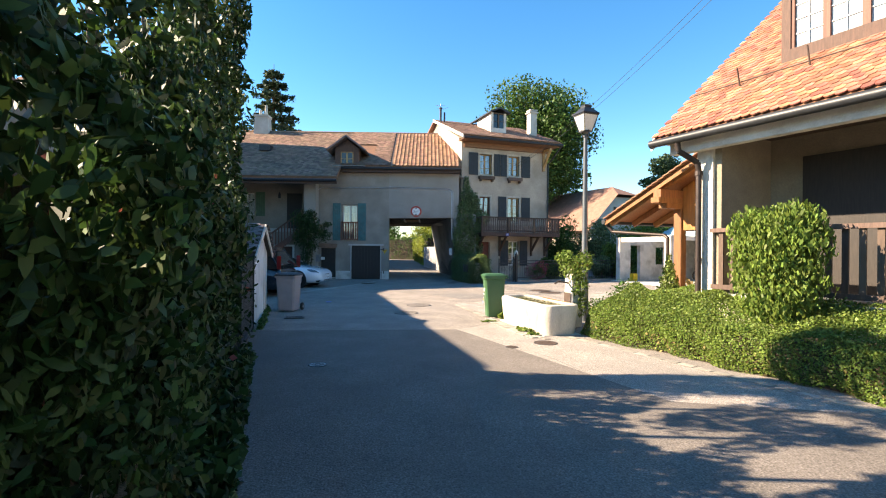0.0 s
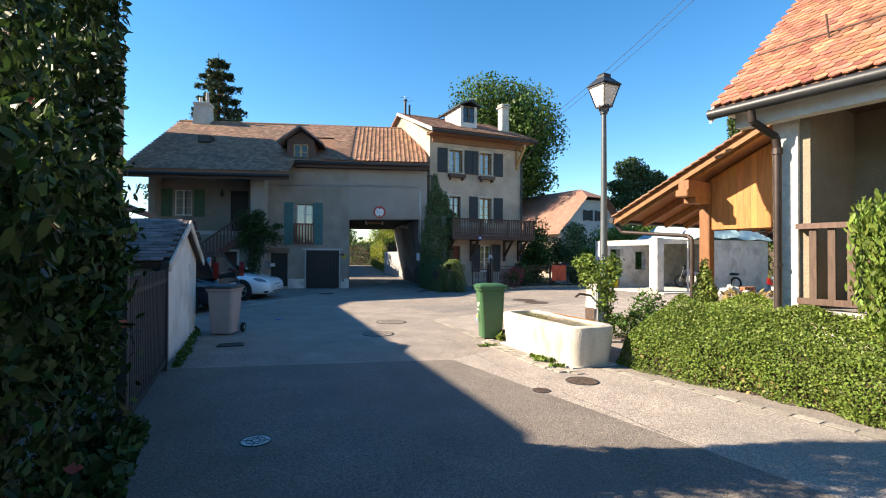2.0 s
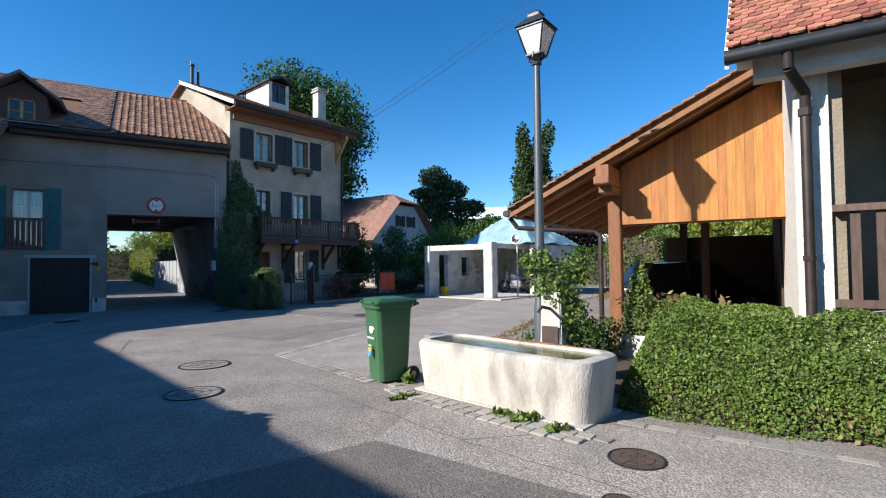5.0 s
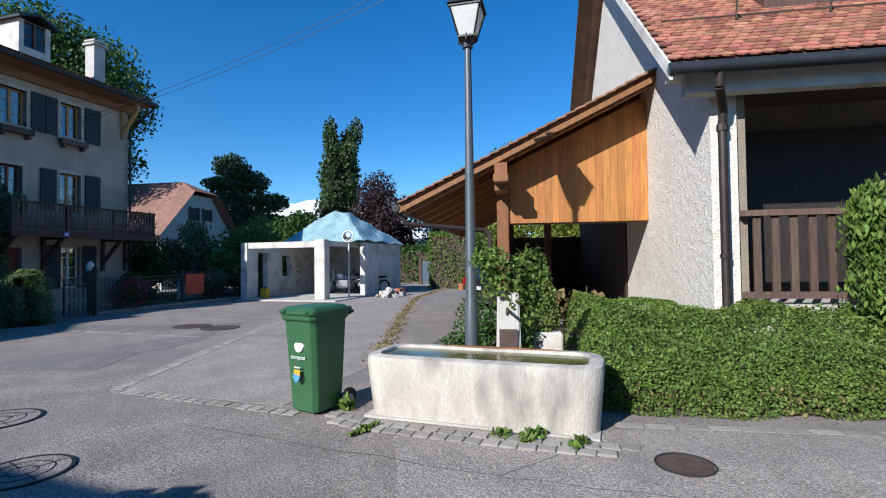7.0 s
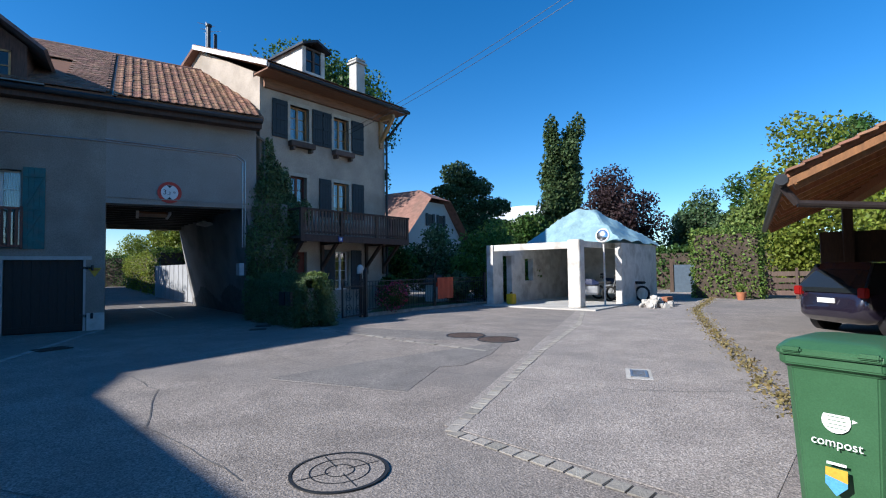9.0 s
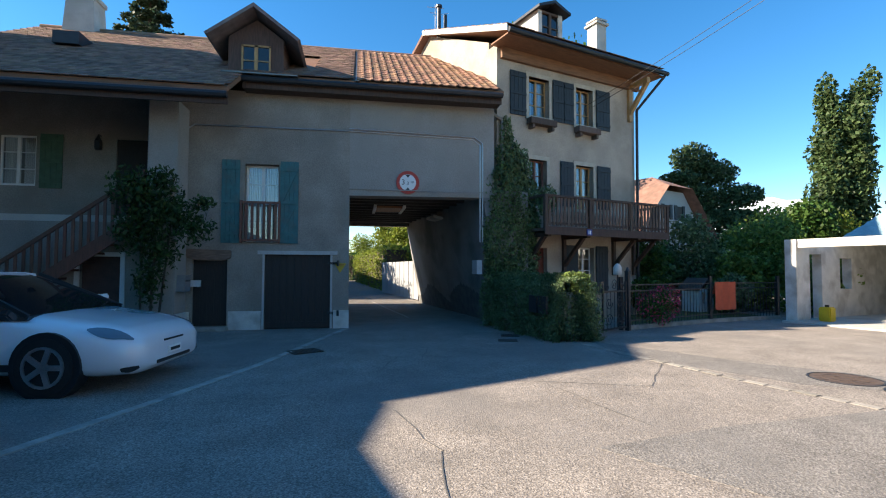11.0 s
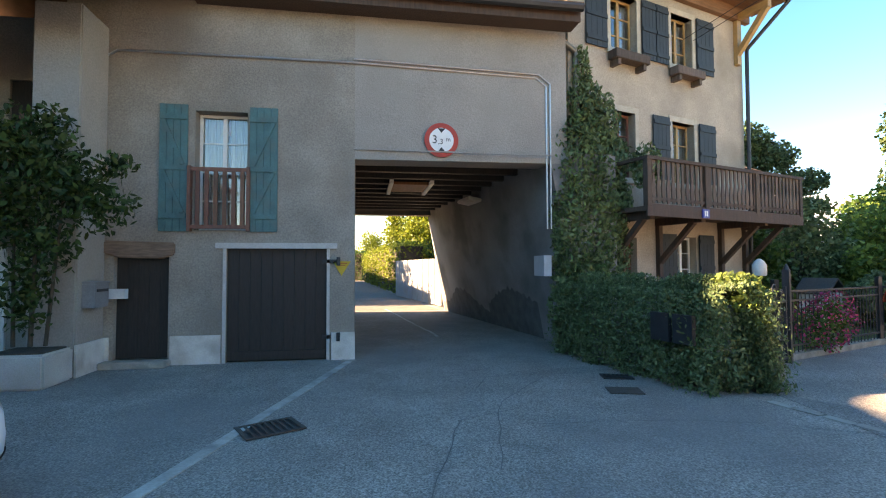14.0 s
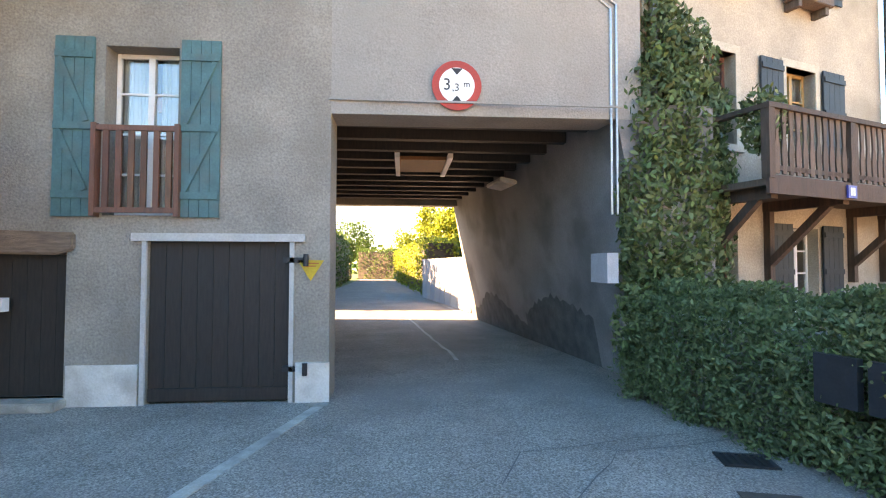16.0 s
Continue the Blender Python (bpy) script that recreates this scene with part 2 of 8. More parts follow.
DRY = leafy("dry grass", (0.24, 0.19, 0.08), 0.4, 0.8, 0.3)
BARK = mat("bark", (0.09, 0.065, 0.045), 0.95, 0.35, 6, 40, 0.7, wave=(5, 5, 1))
EARTH = mat("earth", (0.075, 0.055, 0.04), 0.98, 0.3, 3, 40, 0.7)
LAWN = mat("grass", (0.07, 0.10, 0.03), 0.95, 0.3, 2, 60, 0.8)
GREEN_BIN = mat("green bin plastic", (0.04, 0.115, 0.05), 0.42, 0.08, 5, 120, 0.06)
GREY_BIN = mat("grey bin plastic", (0.29, 0.265, 0.275), 0.5, 0.08, 5, 120, 0.06)
RUBBER = mat("black rubber", (0.018, 0.018, 0.018), 0.8, 0.2, 9, 90, 0.1)
WATER = mat("greenish water", (0.10, 0.105, 0.035), 0.1, 0.5, 5, 30, 0.12, spec=0.5)
RED_SIGN = mat("red sign paint", (0.50, 0.045, 0.03), 0.5, 0.1, 8, 60, 0.03)
WHITE_SIGN = mat("white sign paint", (0.75, 0.75, 0.73), 0.5, 0.04, 8, 60, 0.03)
BLACK_SIGN = plain("black sign paint", (0.015, 0.015, 0.017), 0.5)
YELLOW_SIGN = mat("yellow sign paint", (0.55, 0.33, 0.03), 0.5, 0.1, 8, 60, 0.03)
BLUE_SIGN = plain("blue sign paint", (0.03, 0.06, 0.30), 0.4)
TARP = mat("pale blue tarpaulin", (0.28, 0.42, 0.44), 0.45, 0.18, 2.0, 20, 0.6)
TERRACOTTA = mat("terracotta", (0.42, 0.16, 0.075), 0.85, 0.15, 6, 60, 0.2)
BRICK = mat("red brick", (0.36, 0.14, 0.08), 0.9, 0.2, 6, 60, 0.3, per=0.25, island=0.25)
CLOUD = plain("cloud", (0.9, 0.92, 0.95), 1.0)

# ---- building helpers ----
class Shape:
    """Collects corners and faces of one mesh."""

    def __init__(self):
        self.v, self.f = [], []

    def add(self, verts, faces, m=None):
        k = len(self.v)
        self.v += [tuple(m @ Vector(p)) if m else tuple(p) for p in verts]
        self.f += [tuple(i + k for i in q) for q in faces]
        return self

    def box(self, x0, x1, y0, y1, z0, z1, m=None):
        v = [(x, y, z) for z in (z0, z1) for y in (y0, y1) for x in (x0, x1)]
        return self.add(v, [(0, 2, 3, 1), (4, 5, 7, 6), (0, 1, 5, 4), (2, 6, 7, 3), (0, 4, 6, 2), (1, 3, 7, 5)], m)

    def prism(self, ring, push, m=None):
        """A flat ring of 3D points pushed along a vector."""
        n = len(ring)
        v = list(ring) + [tuple(Vector(p) + Vector(push)) for p in ring]
        f = [tuple(reversed(range(n))), tuple(range(n, 2 * n))] + [(i, (i + 1) % n, n + (i + 1) % n, n + i) for i in range(n)]
        return self.add(v, f, m)

    def rod(self, a, b, r0, r1=None, n=10, m=None):
        a, b = Vector(a), Vector(b)
        r1 = r0 if r1 is None else r1
        q = (b - a).to_track_quat("Z", "Y")
        v = [a + q @ Vector((r0 * math.cos(t), r0 * math.sin(t), 0)) for t in (6.28319 * i / n for i in range(n))]
        v += [b + q @ Vector((r1 * math.cos(t), r1 * math.sin(t), 0)) for t in (6.28319 * i / n for i in range(n))]
        f = [tuple(reversed(range(n))), tuple(range(n, 2 * n))] + [(i, (i + 1) % n, n + (i + 1) % n, n + i) for i in range(n)]
        return self.add(v, f, m)

    def tube(self, path, r, n=8, m=None):
        for a, b in zip(path, path[1:]):
            self.rod(a, b, r, r, n, m)
        return self

    def bar(self, a, b, w, h, m=None):
        """A square bar from a to b, w wide and h high."""
        a, b = Vector(a), Vector(b)
        d = (b - a).normalized()
        s = d.cross(Vector((0, 0, 1)))
        s = Vector((1, 0, 0)) if s.length < 1e-4 else s.normalized()
        t = s.cross(d)
        ring = [a + s * i * w / 2 + t * j * h / 2 for i, j in ((-1, -1), (1, -1), (1, 1), (-1, 1))]
        return self.prism([tuple(p) for p in ring], b - a, m)

    def lathe(self, profile, n=20, m=None):
        """Points (radius, height) turned round the z axis."""
        v = [(r * math.cos(6.28319 * i / n), r * math.sin(6.28319 * i / n), z) for r, z in profile for i in range(n)]
        f = [(j * n + i, j * n + (i + 1) % n, (j + 1) * n + (i + 1) % n, (j + 1) * n + i) for j in range(len(profile) - 1) for i in range(n)]
        f += [tuple(reversed(range(n))), tuple(range((len(profile) - 1) * n, len(profile) * n))]
        return self.add(v, f, m)

    def loft(self, rings, m=None, close=True):
        n = len(rings[0])
        v = [p for r in rings for p in r]
        f = [(j * n + i, j * n + (i + 1) % n, (j + 1) * n + (i + 1) % n, (j + 1) * n + i) for j in range(len(rings) - 1) for i in range(n)]
        if close:
            f += [tuple(reversed(range(n))), tuple(range((len(rings) - 1) * n, len(rings) * n))]
        return self.add(v, f, m)


def fill(me, shape, bevel=0.0, smooth=False):
    if bevel:
        bm = bmesh.new()
        vs = [bm.verts.new(p) for p in shape.v]
        for q in shape.f:
            try:
                bm.faces.new([vs[i] for i in q])
            except ValueError:
                pass
        bmesh.ops.recalc_face_normals(bm, faces=bm.faces)
        es = [e for e in bm.edges if len(e.link_faces) == 2 and e.calc_face_angle(0) > 0.5]
        bmesh.ops.bevel(bm, geom=es, offset=bevel, segments=2, affect="EDGES", clamp_overlap=True)
        bm.to_mesh(me)
        bm.free()
    else:
        me.from_pydata(shape.v, [], shape.f)
    if smooth:
        for p in me.polygons:
            p.use_smooth = True
        me.set_sharp_from_angle(angle=radians(35))
    me.update()
    return me


def part(name, shape, material, parent=None, label="", bevel=0.0, smooth=False, at=None):
    me = fill(bpy.data.meshes.new(name), shape, bevel, smooth)
    me.materials.append(material)
    ob = new(name, me)
    if at is not None:
        ob.matrix_basis = at
    if parent is not None:
        ob.parent = parent
    return tagged(ob, label)


def thing(name, label, category, at=None, group="", kind=""):
    ob = new(name)
    ob.empty_display_size = 0.3
    if at is not None:
        ob.matrix_basis = at
    return tagged(ob, label, category, group, kind)


def wall_shape(u0, u1, z0, z1, y0, y1, holes):
    """An upright wall along x, one closed mesh, with rectangular openings (u0, u1, z0, z1)."""
    us = sorted({u0, u1, *[min(max(h[i], u0), u1) for h in holes for i in (0, 1)]})
    zs = sorted({z0, z1, *[min(max(h[i], z0), z1) for h in holes for i in (2, 3)]})
    def solid(i, k):
        if not (0 <= i < len(us) - 1 and 0 <= k < len(zs) - 1):
            return False
        u, z = (us[i] + us[i + 1]) / 2, (zs[k] + zs[k + 1]) / 2
        return not any(h[0] < u < h[1] and h[2] < z < h[3] for h in holes)
    s, ids = Shape(), {}
    def at(i, k, q):
        if (i, k, q) not in ids:
            ids[i, k, q] = len(s.v)
            s.v.append((us[i], y1 if q else y0, zs[k]))
        return ids[i, k, q]
    for i in range(len(us) - 1):
        for k in range(len(zs) - 1):
            if not solid(i, k):
                continue
            s.f.append((at(i, k, 0), at(i + 1, k, 0), at(i + 1, k + 1, 0), at(i, k + 1, 0)))
            s.f.append((at(i, k, 1), at(i, k + 1, 1), at(i + 1, k + 1, 1), at(i + 1, k, 1)))
            if not solid(i - 1, k):
                s.f.append((at(i, k, 0), at(i, k + 1, 0), at(i, k + 1, 1), at(i, k, 1)))
            if not solid(i + 1, k):
                s.f.append((at(i + 1, k, 0), at(i + 1, k, 1), at(i + 1, k + 1, 1), at(i + 1, k + 1, 0)))
            if not solid(i, k - 1):
                s.f.append((at(i, k, 0), at(i, k, 1), at(i + 1, k, 1), at(i + 1, k, 0)))
            if not solid(i, k + 1):
                s.f.append((at(i, k + 1, 0), at(i + 1, k + 1, 0), at(i + 1, k + 1, 1), at(i, k + 1, 1)))
    return s


def leaves(n, place, size, jitter=0.4, flat=None, oval=False):
    """Corners and faces of n folded leaves; place(n) gives their places and outward ways."""
    rng = np.random.default_rng(int(n) + int(size * 1e4))
    p, out = place(n, rng)
    d = rng.normal(size=(n, 3))
    d = d / np.linalg.norm(d, axis=1, keepdims=True)
    nrm = out + jitter * 1.6 * d
    nrm = nrm / (np.linalg.norm(nrm, axis=1, keepdims=True) + 1e-9)
    t = np.cross(nrm, rng.normal(size=(n, 3)))
    t = t / (np.linalg.norm(t, axis=1, keepdims=True) + 1e-9)
    if flat is not None:
        t = t * (1 - flat) + np.array([0, 0, -1.0]) * flat
        t = t / (np.linalg.norm(t, axis=1, keepdims=True) + 1e-9)
    b = np.cross(nrm, t)
    s = size * rng.uniform(0.6, 1.35, (n, 1))
    w = 0.34
    if oval:
        sides = [(-0.5, 0, 0), (-0.2, 0.2, -0.05), (0.14, 0.19, -0.08), (0.5, 0, -0.14), (0.14, -0.19, -0.08), (-0.2, -0.2, -0.05)]
        v = np.stack([p + t * s * a + b * s * c + nrm * s * e for a, c, e in sides], 1).reshape(-1, 3)
        return v, np.arange(6 * n).reshape(n, 6)
    v = np.stack([p - t * s * 0.5, p + b * s * w - nrm * s * 0.1, p + t * s * 0.5 - nrm * s * 0.12, p - b * s * w - nrm * s * 0.1], 1).reshape(-1, 3)
    f = np.arange(4 * n).reshape(n, 4)
    return v, f


def leaf_part(name, n, place, size, material, parent=None, label="", jitter=0.4, flat=None, oval=False):
    v, f = leaves(n, place, size, jitter, flat, oval)
    tri = np.concatenate([f[:, c] for c in (([0, 1, 2], [0, 2, 3], [0, 3, 4], [0, 4, 5]) if oval else ([0, 1, 2], [0, 2, 3]))], 1).reshape(-1, 3)
    me = bpy.data.meshes.new(name)
    me.vertices.add(len(v))
    me.vertices.foreach_set("co", v.astype(np.float32).ravel())
    me.loops.add(tri.size)
    me.loops.foreach_set("vertex_index", tri.astype(np.int32).ravel())
    me.polygons.add(len(tri))
    me.polygons.foreach_set("loop_start", np.arange(0, tri.size, 3, dtype=np.int32))
    me.update(calc_edges=True)
    me.materials.append(material)
    ob = new(name, me)
    if parent is not None:
        ob.parent = parent
    return tagged(ob, label)


def in_blobs(blobs, skin=0.35):
    """Leaves near the skin of ellipsoids (x, y, z, rx, ry, rz)."""
    b = np.array(blobs, float)
    weight = (b[:, 3] * b[:, 4] + b[:, 4] * b[:, 5] + b[:, 3] * b[:, 5])
    weight = weight / weight.sum()

    def place(n, rng):
        k = rng.choice(len(b), n, p=weight)
        d = rng.normal(size=(n, 3))
        d /= np.linalg.norm(d, axis=1, keepdims=True)
        r = 1 - skin * np.abs(rng.normal(size=(n, 1))) * 0.7
        lump = 1 + 0.12 * np.sin(d[:, :1] * 7 + k[:, None]) * np.cos(d[:, 2:] * 6 + d[:, 1:2] * 5)
        return b[k, :3] + d * b[k, 3:] * np.clip(r, 0.1, 1.05) * lump, d
    return place


def on_box(x0, x1, y0, y1, z0, z1, depth=0.15, sides="xXyYZ", wave=0.08):
    """Leaves in the outer layer of a clipped hedge."""
    def place(n, rng):
        spans = {"x": (y1 - y0) * (z1 - z0), "X": (y1 - y0) * (z1 - z0), "y": (x1 - x0) * (z1 - z0), "Y": (x1 - x0) * (z1 - z0), "Z": (x1 - x0) * (y1 - y0)}
        w = np.array([spans[s] for s in sides])
        k = rng.choice(len(sides), n, p=w / w.sum())
        p = np.stack([rng.uniform(x0, x1, n), rng.uniform(y0, y1, n), rng.uniform(z0, z1, n)], 1)
        o = np.zeros((n, 3))
        inn = np.abs(rng.normal(size=n)) * depth
        wv = wave * (np.sin(p[:, 0] * 2.3 + p[:, 2] * 1.7) + np.sin(p[:, 1] * 1.9 - p[:, 2] * 2.1 + 1.0) + np.sin((p[:, 0] + p[:, 1]) * 5.1 + p[:, 2] * 4.3) * 0.6)
        for i, s in enumerate(sides):
            q = k == i
            if s == "x":
                p[q, 0], o[q, 0] = x0 + inn[q] + wv[q], -1
            if s == "X":
                p[q, 0], o[q, 0] = x1 - inn[q] + wv[q], 1
            if s == "y":
                p[q, 1], o[q, 1] = y0 + inn[q] + wv[q], -1
            if s == "Y":
                p[q, 1], o[q, 1] = y1 - inn[q] + wv[q], 1
            if s == "Z":
                p[q, 2], o[q, 2] = z1 - inn[q] + wv[q], 1
        return p, o
    return place


def tree(name, label, at, height, trunk_r, blobs, n, leaf, material, limbs=7, lean=0.0, category="tree"):
    """A tapered trunk with limbs and a crown of many leaves."""
    th = thing(name, label, category, pose(*at))
    s = Shape()
    tips = [Vector(b[:3]) for b in blobs]
    top = height * 0.75
    pts = [Vector((lean * (i / 6) ** 2, 0.1 * math.sin(i), top * i / 6)) for i in range(7)]
    for i in range(6):
        s.rod(pts[i], pts[i + 1], trunk_r * (1 - i / 7), trunk_r * (1 - (i + 1) / 7), 10)
    for i, tip in enumerate(tips[:limbs * 3]):
        base = pts[min(6, 2 + i % 4)]
        mid = base.lerp(tip, 0.5) + Vector((0, 0, -0.1 * height * 0.1))
        s.rod(base, mid, trunk_r * 0.35, trunk_r * 0.22, 7).rod(mid, tip, trunk_r * 0.22, trunk_r * 0.05, 7)
    part("trunk", s, BARK, th, "brown bark trunk and limbs", smooth=True)
    leaf_part("crown", int(n * 1.25), in_blobs(blobs, 0.5), leaf, material, th, jitter=0.9)
    return th


def round_crown(r, z0, z1, count, seed, spread=0.5):
    rng = np.random.default_rng(seed)
    out = []
    for i in range(count):
        a, h = rng.uniform(0, 6.28), rng.uniform(0, 1)
        k = r * (1 - abs(h - 0.42) ** 1.6 * 1.3) * math.sqrt(rng.uniform(0.15, 1))
        q = r * max(spread, 0.5) * rng.uniform(0.6, 1.15)
        out.append((k * 0.8 * math.cos(a), k * 0.8 * math.sin(a), z0 + h * (z1 - z0), q, q, q * 0.9))
    out.append((0, 0, (z0 + z1) / 2, r * 0.7, r * 0.7, (z1 - z0) * 0.42))
    return out


def tile_mesh(w, h, t, shape):
    """One roof tile, lying with its lower end at y = 0; x across, y up the slope, z out."""
    s = Shape()
    if shape == "scale":
        ring = [(-w / 2, h, 0), (-w / 2, 0.25 * h, 0), (-0.36 * w, 0.09 * h, 0), (0, 0, 0), (0.36 * w, 0.09 * h, 0), (w / 2, 0.25 * h, 0), (w / 2, h, 0)]
        ring = [(x, y, t - 0.8 * t * y / h) for x, y, z in ring]
        s.prism(ring, (0, 0, t))
    elif shape == "pan":
        prof = [(-0.5, 0.1), (-0.3, -0.15), (0.0, -0.1), (0.2, 0.45), (0.38, 0.55), (0.5, 0.1)]
        lo = [(a * w, 0, t + b * 0.16 * w) for a, b in prof]
        hi = [(a * w, h, 0.2 * t + b * 0.16 * w) for a, b in prof]
        n = len(prof)
        s.add(lo + hi + [(x, y, z - t) for x, y, z in lo], [(i, i + 1, n + i + 1, n + i) for i in range(n - 1)] + [(2 * n + i, 2 * n + i + 1, i + 1, i) for i in range(n - 1)])
    else:
        ring = [(-w / 2, 0, t), (w / 2, 0, t), (w / 2, h, 0.2 * t), (-w / 2, h, 0.2 * t)]
        s.prism(ring, (0, 0, t))
    return s


def tile_roof(parent, corner, across, up, width, length, w, expose, material, shape="flat", singles=0, first_row=0, inside=None, seed=1, thick=0.018, skirt=None):
    """Courses of tiles over a slope: the lowest ones as pieces of their own, the rest joined. inside(x, y) leaves tiles out."""
    corner, ax, uy = Vector(corner), Vector(across).normalized(), Vector(up).normalized()
    n = ax.cross(uy).normalized()
    base = Matrix(((ax.x, uy.x, n.x, corner.x), (ax.y, uy.y, n.y, corner.y), (ax.z, uy.z, n.z, corner.z), (0, 0, 0, 1)))
    rng = random.Random(seed)
    one = tile_mesh(w * 0.96, expose * 1.5, thick, shape)
    me = fill(bpy.data.meshes.new("tile"), one)
    me.materials.append(material)
    v1 = np.array(one.v)
    vs, fs, done, off = [], [], 0, 0
    rows, cols = int(length / expose), int(width / w)
    for r in range(rows):
        for c in range(cols + 1):
            x = (c + (0.5 if r % 2 and shape != "pan" else 0.0)) * w + rng.uniform(-0.004, 0.004)
            y = r * expose + rng.uniform(-0.008, 0.008)
            if x > width + 0.01 or (inside and not inside(x, y)):
                continue
            m = base @ Matrix.Translation((x, y, 0.004 + rng.uniform(0, 0.006))) @ Matrix.Rotation(rng.uniform(-0.03, 0.03), 4, "Z")
            if done < singles and r >= first_row:
                ob = new("tile", me)
                ob.parent, ob.matrix_basis = parent, m
                done += 1
            else:
                a = np.array(m)
                vs.append(v1 @ a[:3, :3].T + a[:3, 3])
                fs += [tuple(i + off for i in q) for q in one.f]
                off += len(v1)
    if vs:
        s = Shape()
        s.v, s.f = [tuple(p) for p in np.concatenate(vs)], fs
        ob = part("tile_courses", s, material, parent)
        tagged(ob, kind="stuff")


def window_unit(parent, u0, u1, z0, z1, y, frame_mat, bars=1, cross=1, curtain=True, depth=0.05):
    """A casement in an opening: frame, two leaves with glazing bars, panes and a curtain."""
    th = part("window", Shape().box(u0, u0 + 0.05, y, y + depth, z0, z1).box(u1 - 0.05, u1, y, y + depth, z0, z1)
              .box(u0 + 0.05, u1 - 0.05, y, y + depth, z1 - 0.05, z1).box(u0 + 0.05, u1 - 0.05, y, y + depth, z0, z0 + 0.06), frame_mat, parent, bevel=0.006)
    s = Shape()
    mid = (u0 + u1) / 2
    s.box(mid - 0.035, mid + 0.035, y - 0.012, y + depth, z0 + 0.06, z1 - 0.05)
    for i in range(cross):
        z = z0 + (z1 - z0) * (i + 1) / (cross + 1)
        s.box(u0 + 0.05, mid - 0.035, y + 0.004, y + depth - 0.01, z - 0.012, z + 0.012)
        s.box(mid + 0.035, u1 - 0.05, y + 0.004, y + depth - 0.01, z - 0.012, z + 0.012)
    part("glazing_bar", s, frame_mat, th)
    for a, b in ((u0 + 0.05, mid - 0.035), (mid + 0.035, u1 - 0.05)):
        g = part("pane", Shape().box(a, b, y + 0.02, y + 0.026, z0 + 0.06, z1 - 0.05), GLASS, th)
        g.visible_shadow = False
    if curtain:
        s = Shape()
        n = 24
        for a, b in ((u0 + 0.03, mid - 0.06), (mid + 0.06, u1 - 0.03)):
            lo = [(a + (b - a) * i / n, y + 0.12 + 0.018 * math.sin(i * 1.9), z0 + 0.02) for i in range(n + 1)]
            hi = [(x, yy, z1 - 0.02) for x, yy, z in lo]
            k = n + 1
            s.add(lo + hi, [(i, i + 1, k + i + 1, k + i) for i in range(n)])
        part("curtain", s, CURTAIN, th, smooth=True)
    return th


def shutter(parent, u0, u1, z0, z1, y, material, brace=1):
    """A boarded shutter with ledges, braces and hinges, hung flat on the wall."""
    n = 4
    s = []
    w = (u1 - u0) / n
    for i in range(n):
        s.append(Shape().box(u0 + i * w + 0.003, u0 + (i + 1) * w - 0.003, y - 0.03, y - 0.006, z0, z1))
    sh = part("shutter", Shape().box(u0 + 0.004, u1 - 0.004, y - 0.006, y, z0 + 0.01, z1 - 0.01), material, parent)
    for b in s:
        part("board", b, material, sh)
    hh = z1 - z0
    for z in (z0 + 0.12 * hh, z0 + 0.5 * hh, z0 + 0.9 * hh):
        part("ledge", Shape().box(u0 + 0.01, u1 - 0.01, y - 0.052, y - 0.032, z - 0.04, z + 0.04), material, sh)
    if brace:
        for a, b in ((z0 + 0.12 * hh + 0.05, z0 + 0.5 * hh - 0.05), (z0 + 0.5 * hh + 0.05, z0 + 0.9 * hh - 0.05)):
            part("brace", Shape().bar(((u1 - 0.06, y - 0.046, a) if brace > 0 else (u0 + 0.06, y - 0.046, a)), ((u0 + 0.06, y - 0.046, b) if brace > 0 else (u1 - 0.06, y - 0.046, b)), 0.026, 0.055), material, sh)
    return sh

# ---- ground ----
s = Shape()
s.add([(-900, -900, 0), (900, -900, 0), (900, 900, 0), (-900, 900, 0)], [(0, 1, 2, 3)])
tagged(part("ground", s, ASPHALT), "worn grey asphalt yard with stains and repairs", "ground", kind="structure")

A3 = math.degrees(math.atan2(-0.907, 0.42))
RH = pose(4.55, 8.35, 0, 0, 0, A3)            # corner of the tiled house; x along its front, y along its gable
HB = pose(1.5, 26.65, 0, 0, 0, 18.0)          # corner of the three-storey house; x along its front
MB = pose(0, 26.3, 0)                         # front of the gateway house; x along its front

# ---- gateway house ----
gate_house = thing("gateway_house", "long grey rendered house with a vehicle gateway under tiled roofs", "house", MB)
w1 = wall_shape(-6.9, -2.48, 0, 5.85, 0, 0.5, [(-5.0, -4.2, 2.12, 4.05), (-4.5, -2.93, -0.1, 1.83), (-6.15, -5.36, 0.1, 1.7)])
part("front_wall", w1, GREY_PLASTER, gate_house, "stained grey render")
part("gateway_wall", Shape().prism([(-2.48, 0.0, 3.34), (1.35, 0.12, 3.40), (1.35, 0.12, 5.85), (-2.48, 0.0, 5.85)], (0, 0.5, 0)), SMOOTH_PLASTER, gate_house, "smooth pale grey render above the gateway")
part("plaster_edge", Shape().box(-2.5, 1.05, -0.022, 0.0, 3.50, 3.525), SMOOTH_PLASTER, gate_house)
part("plinth", Shape().box(-6.28, -6.25, -0.76, -0.04, 0, 0.45), WHITE_OLD, gate_house, "white painted plinth")
for a, c in ((-6.27, -6.2), (-5.32, -4.57), (-2.85, -2.47)):
    part("plinth", Shape().box(a, c, -0.035, -0.001, 0, 0.45), WHITE_OLD, gate_house, "white painted plinth")
part("pillar", Shape().box(-6.9, -6.28, -0.75, -0.002, 0.0, 5.3), SMOOTH_PLASTER, gate_house, "pale rendered pillar", bevel=0.02)
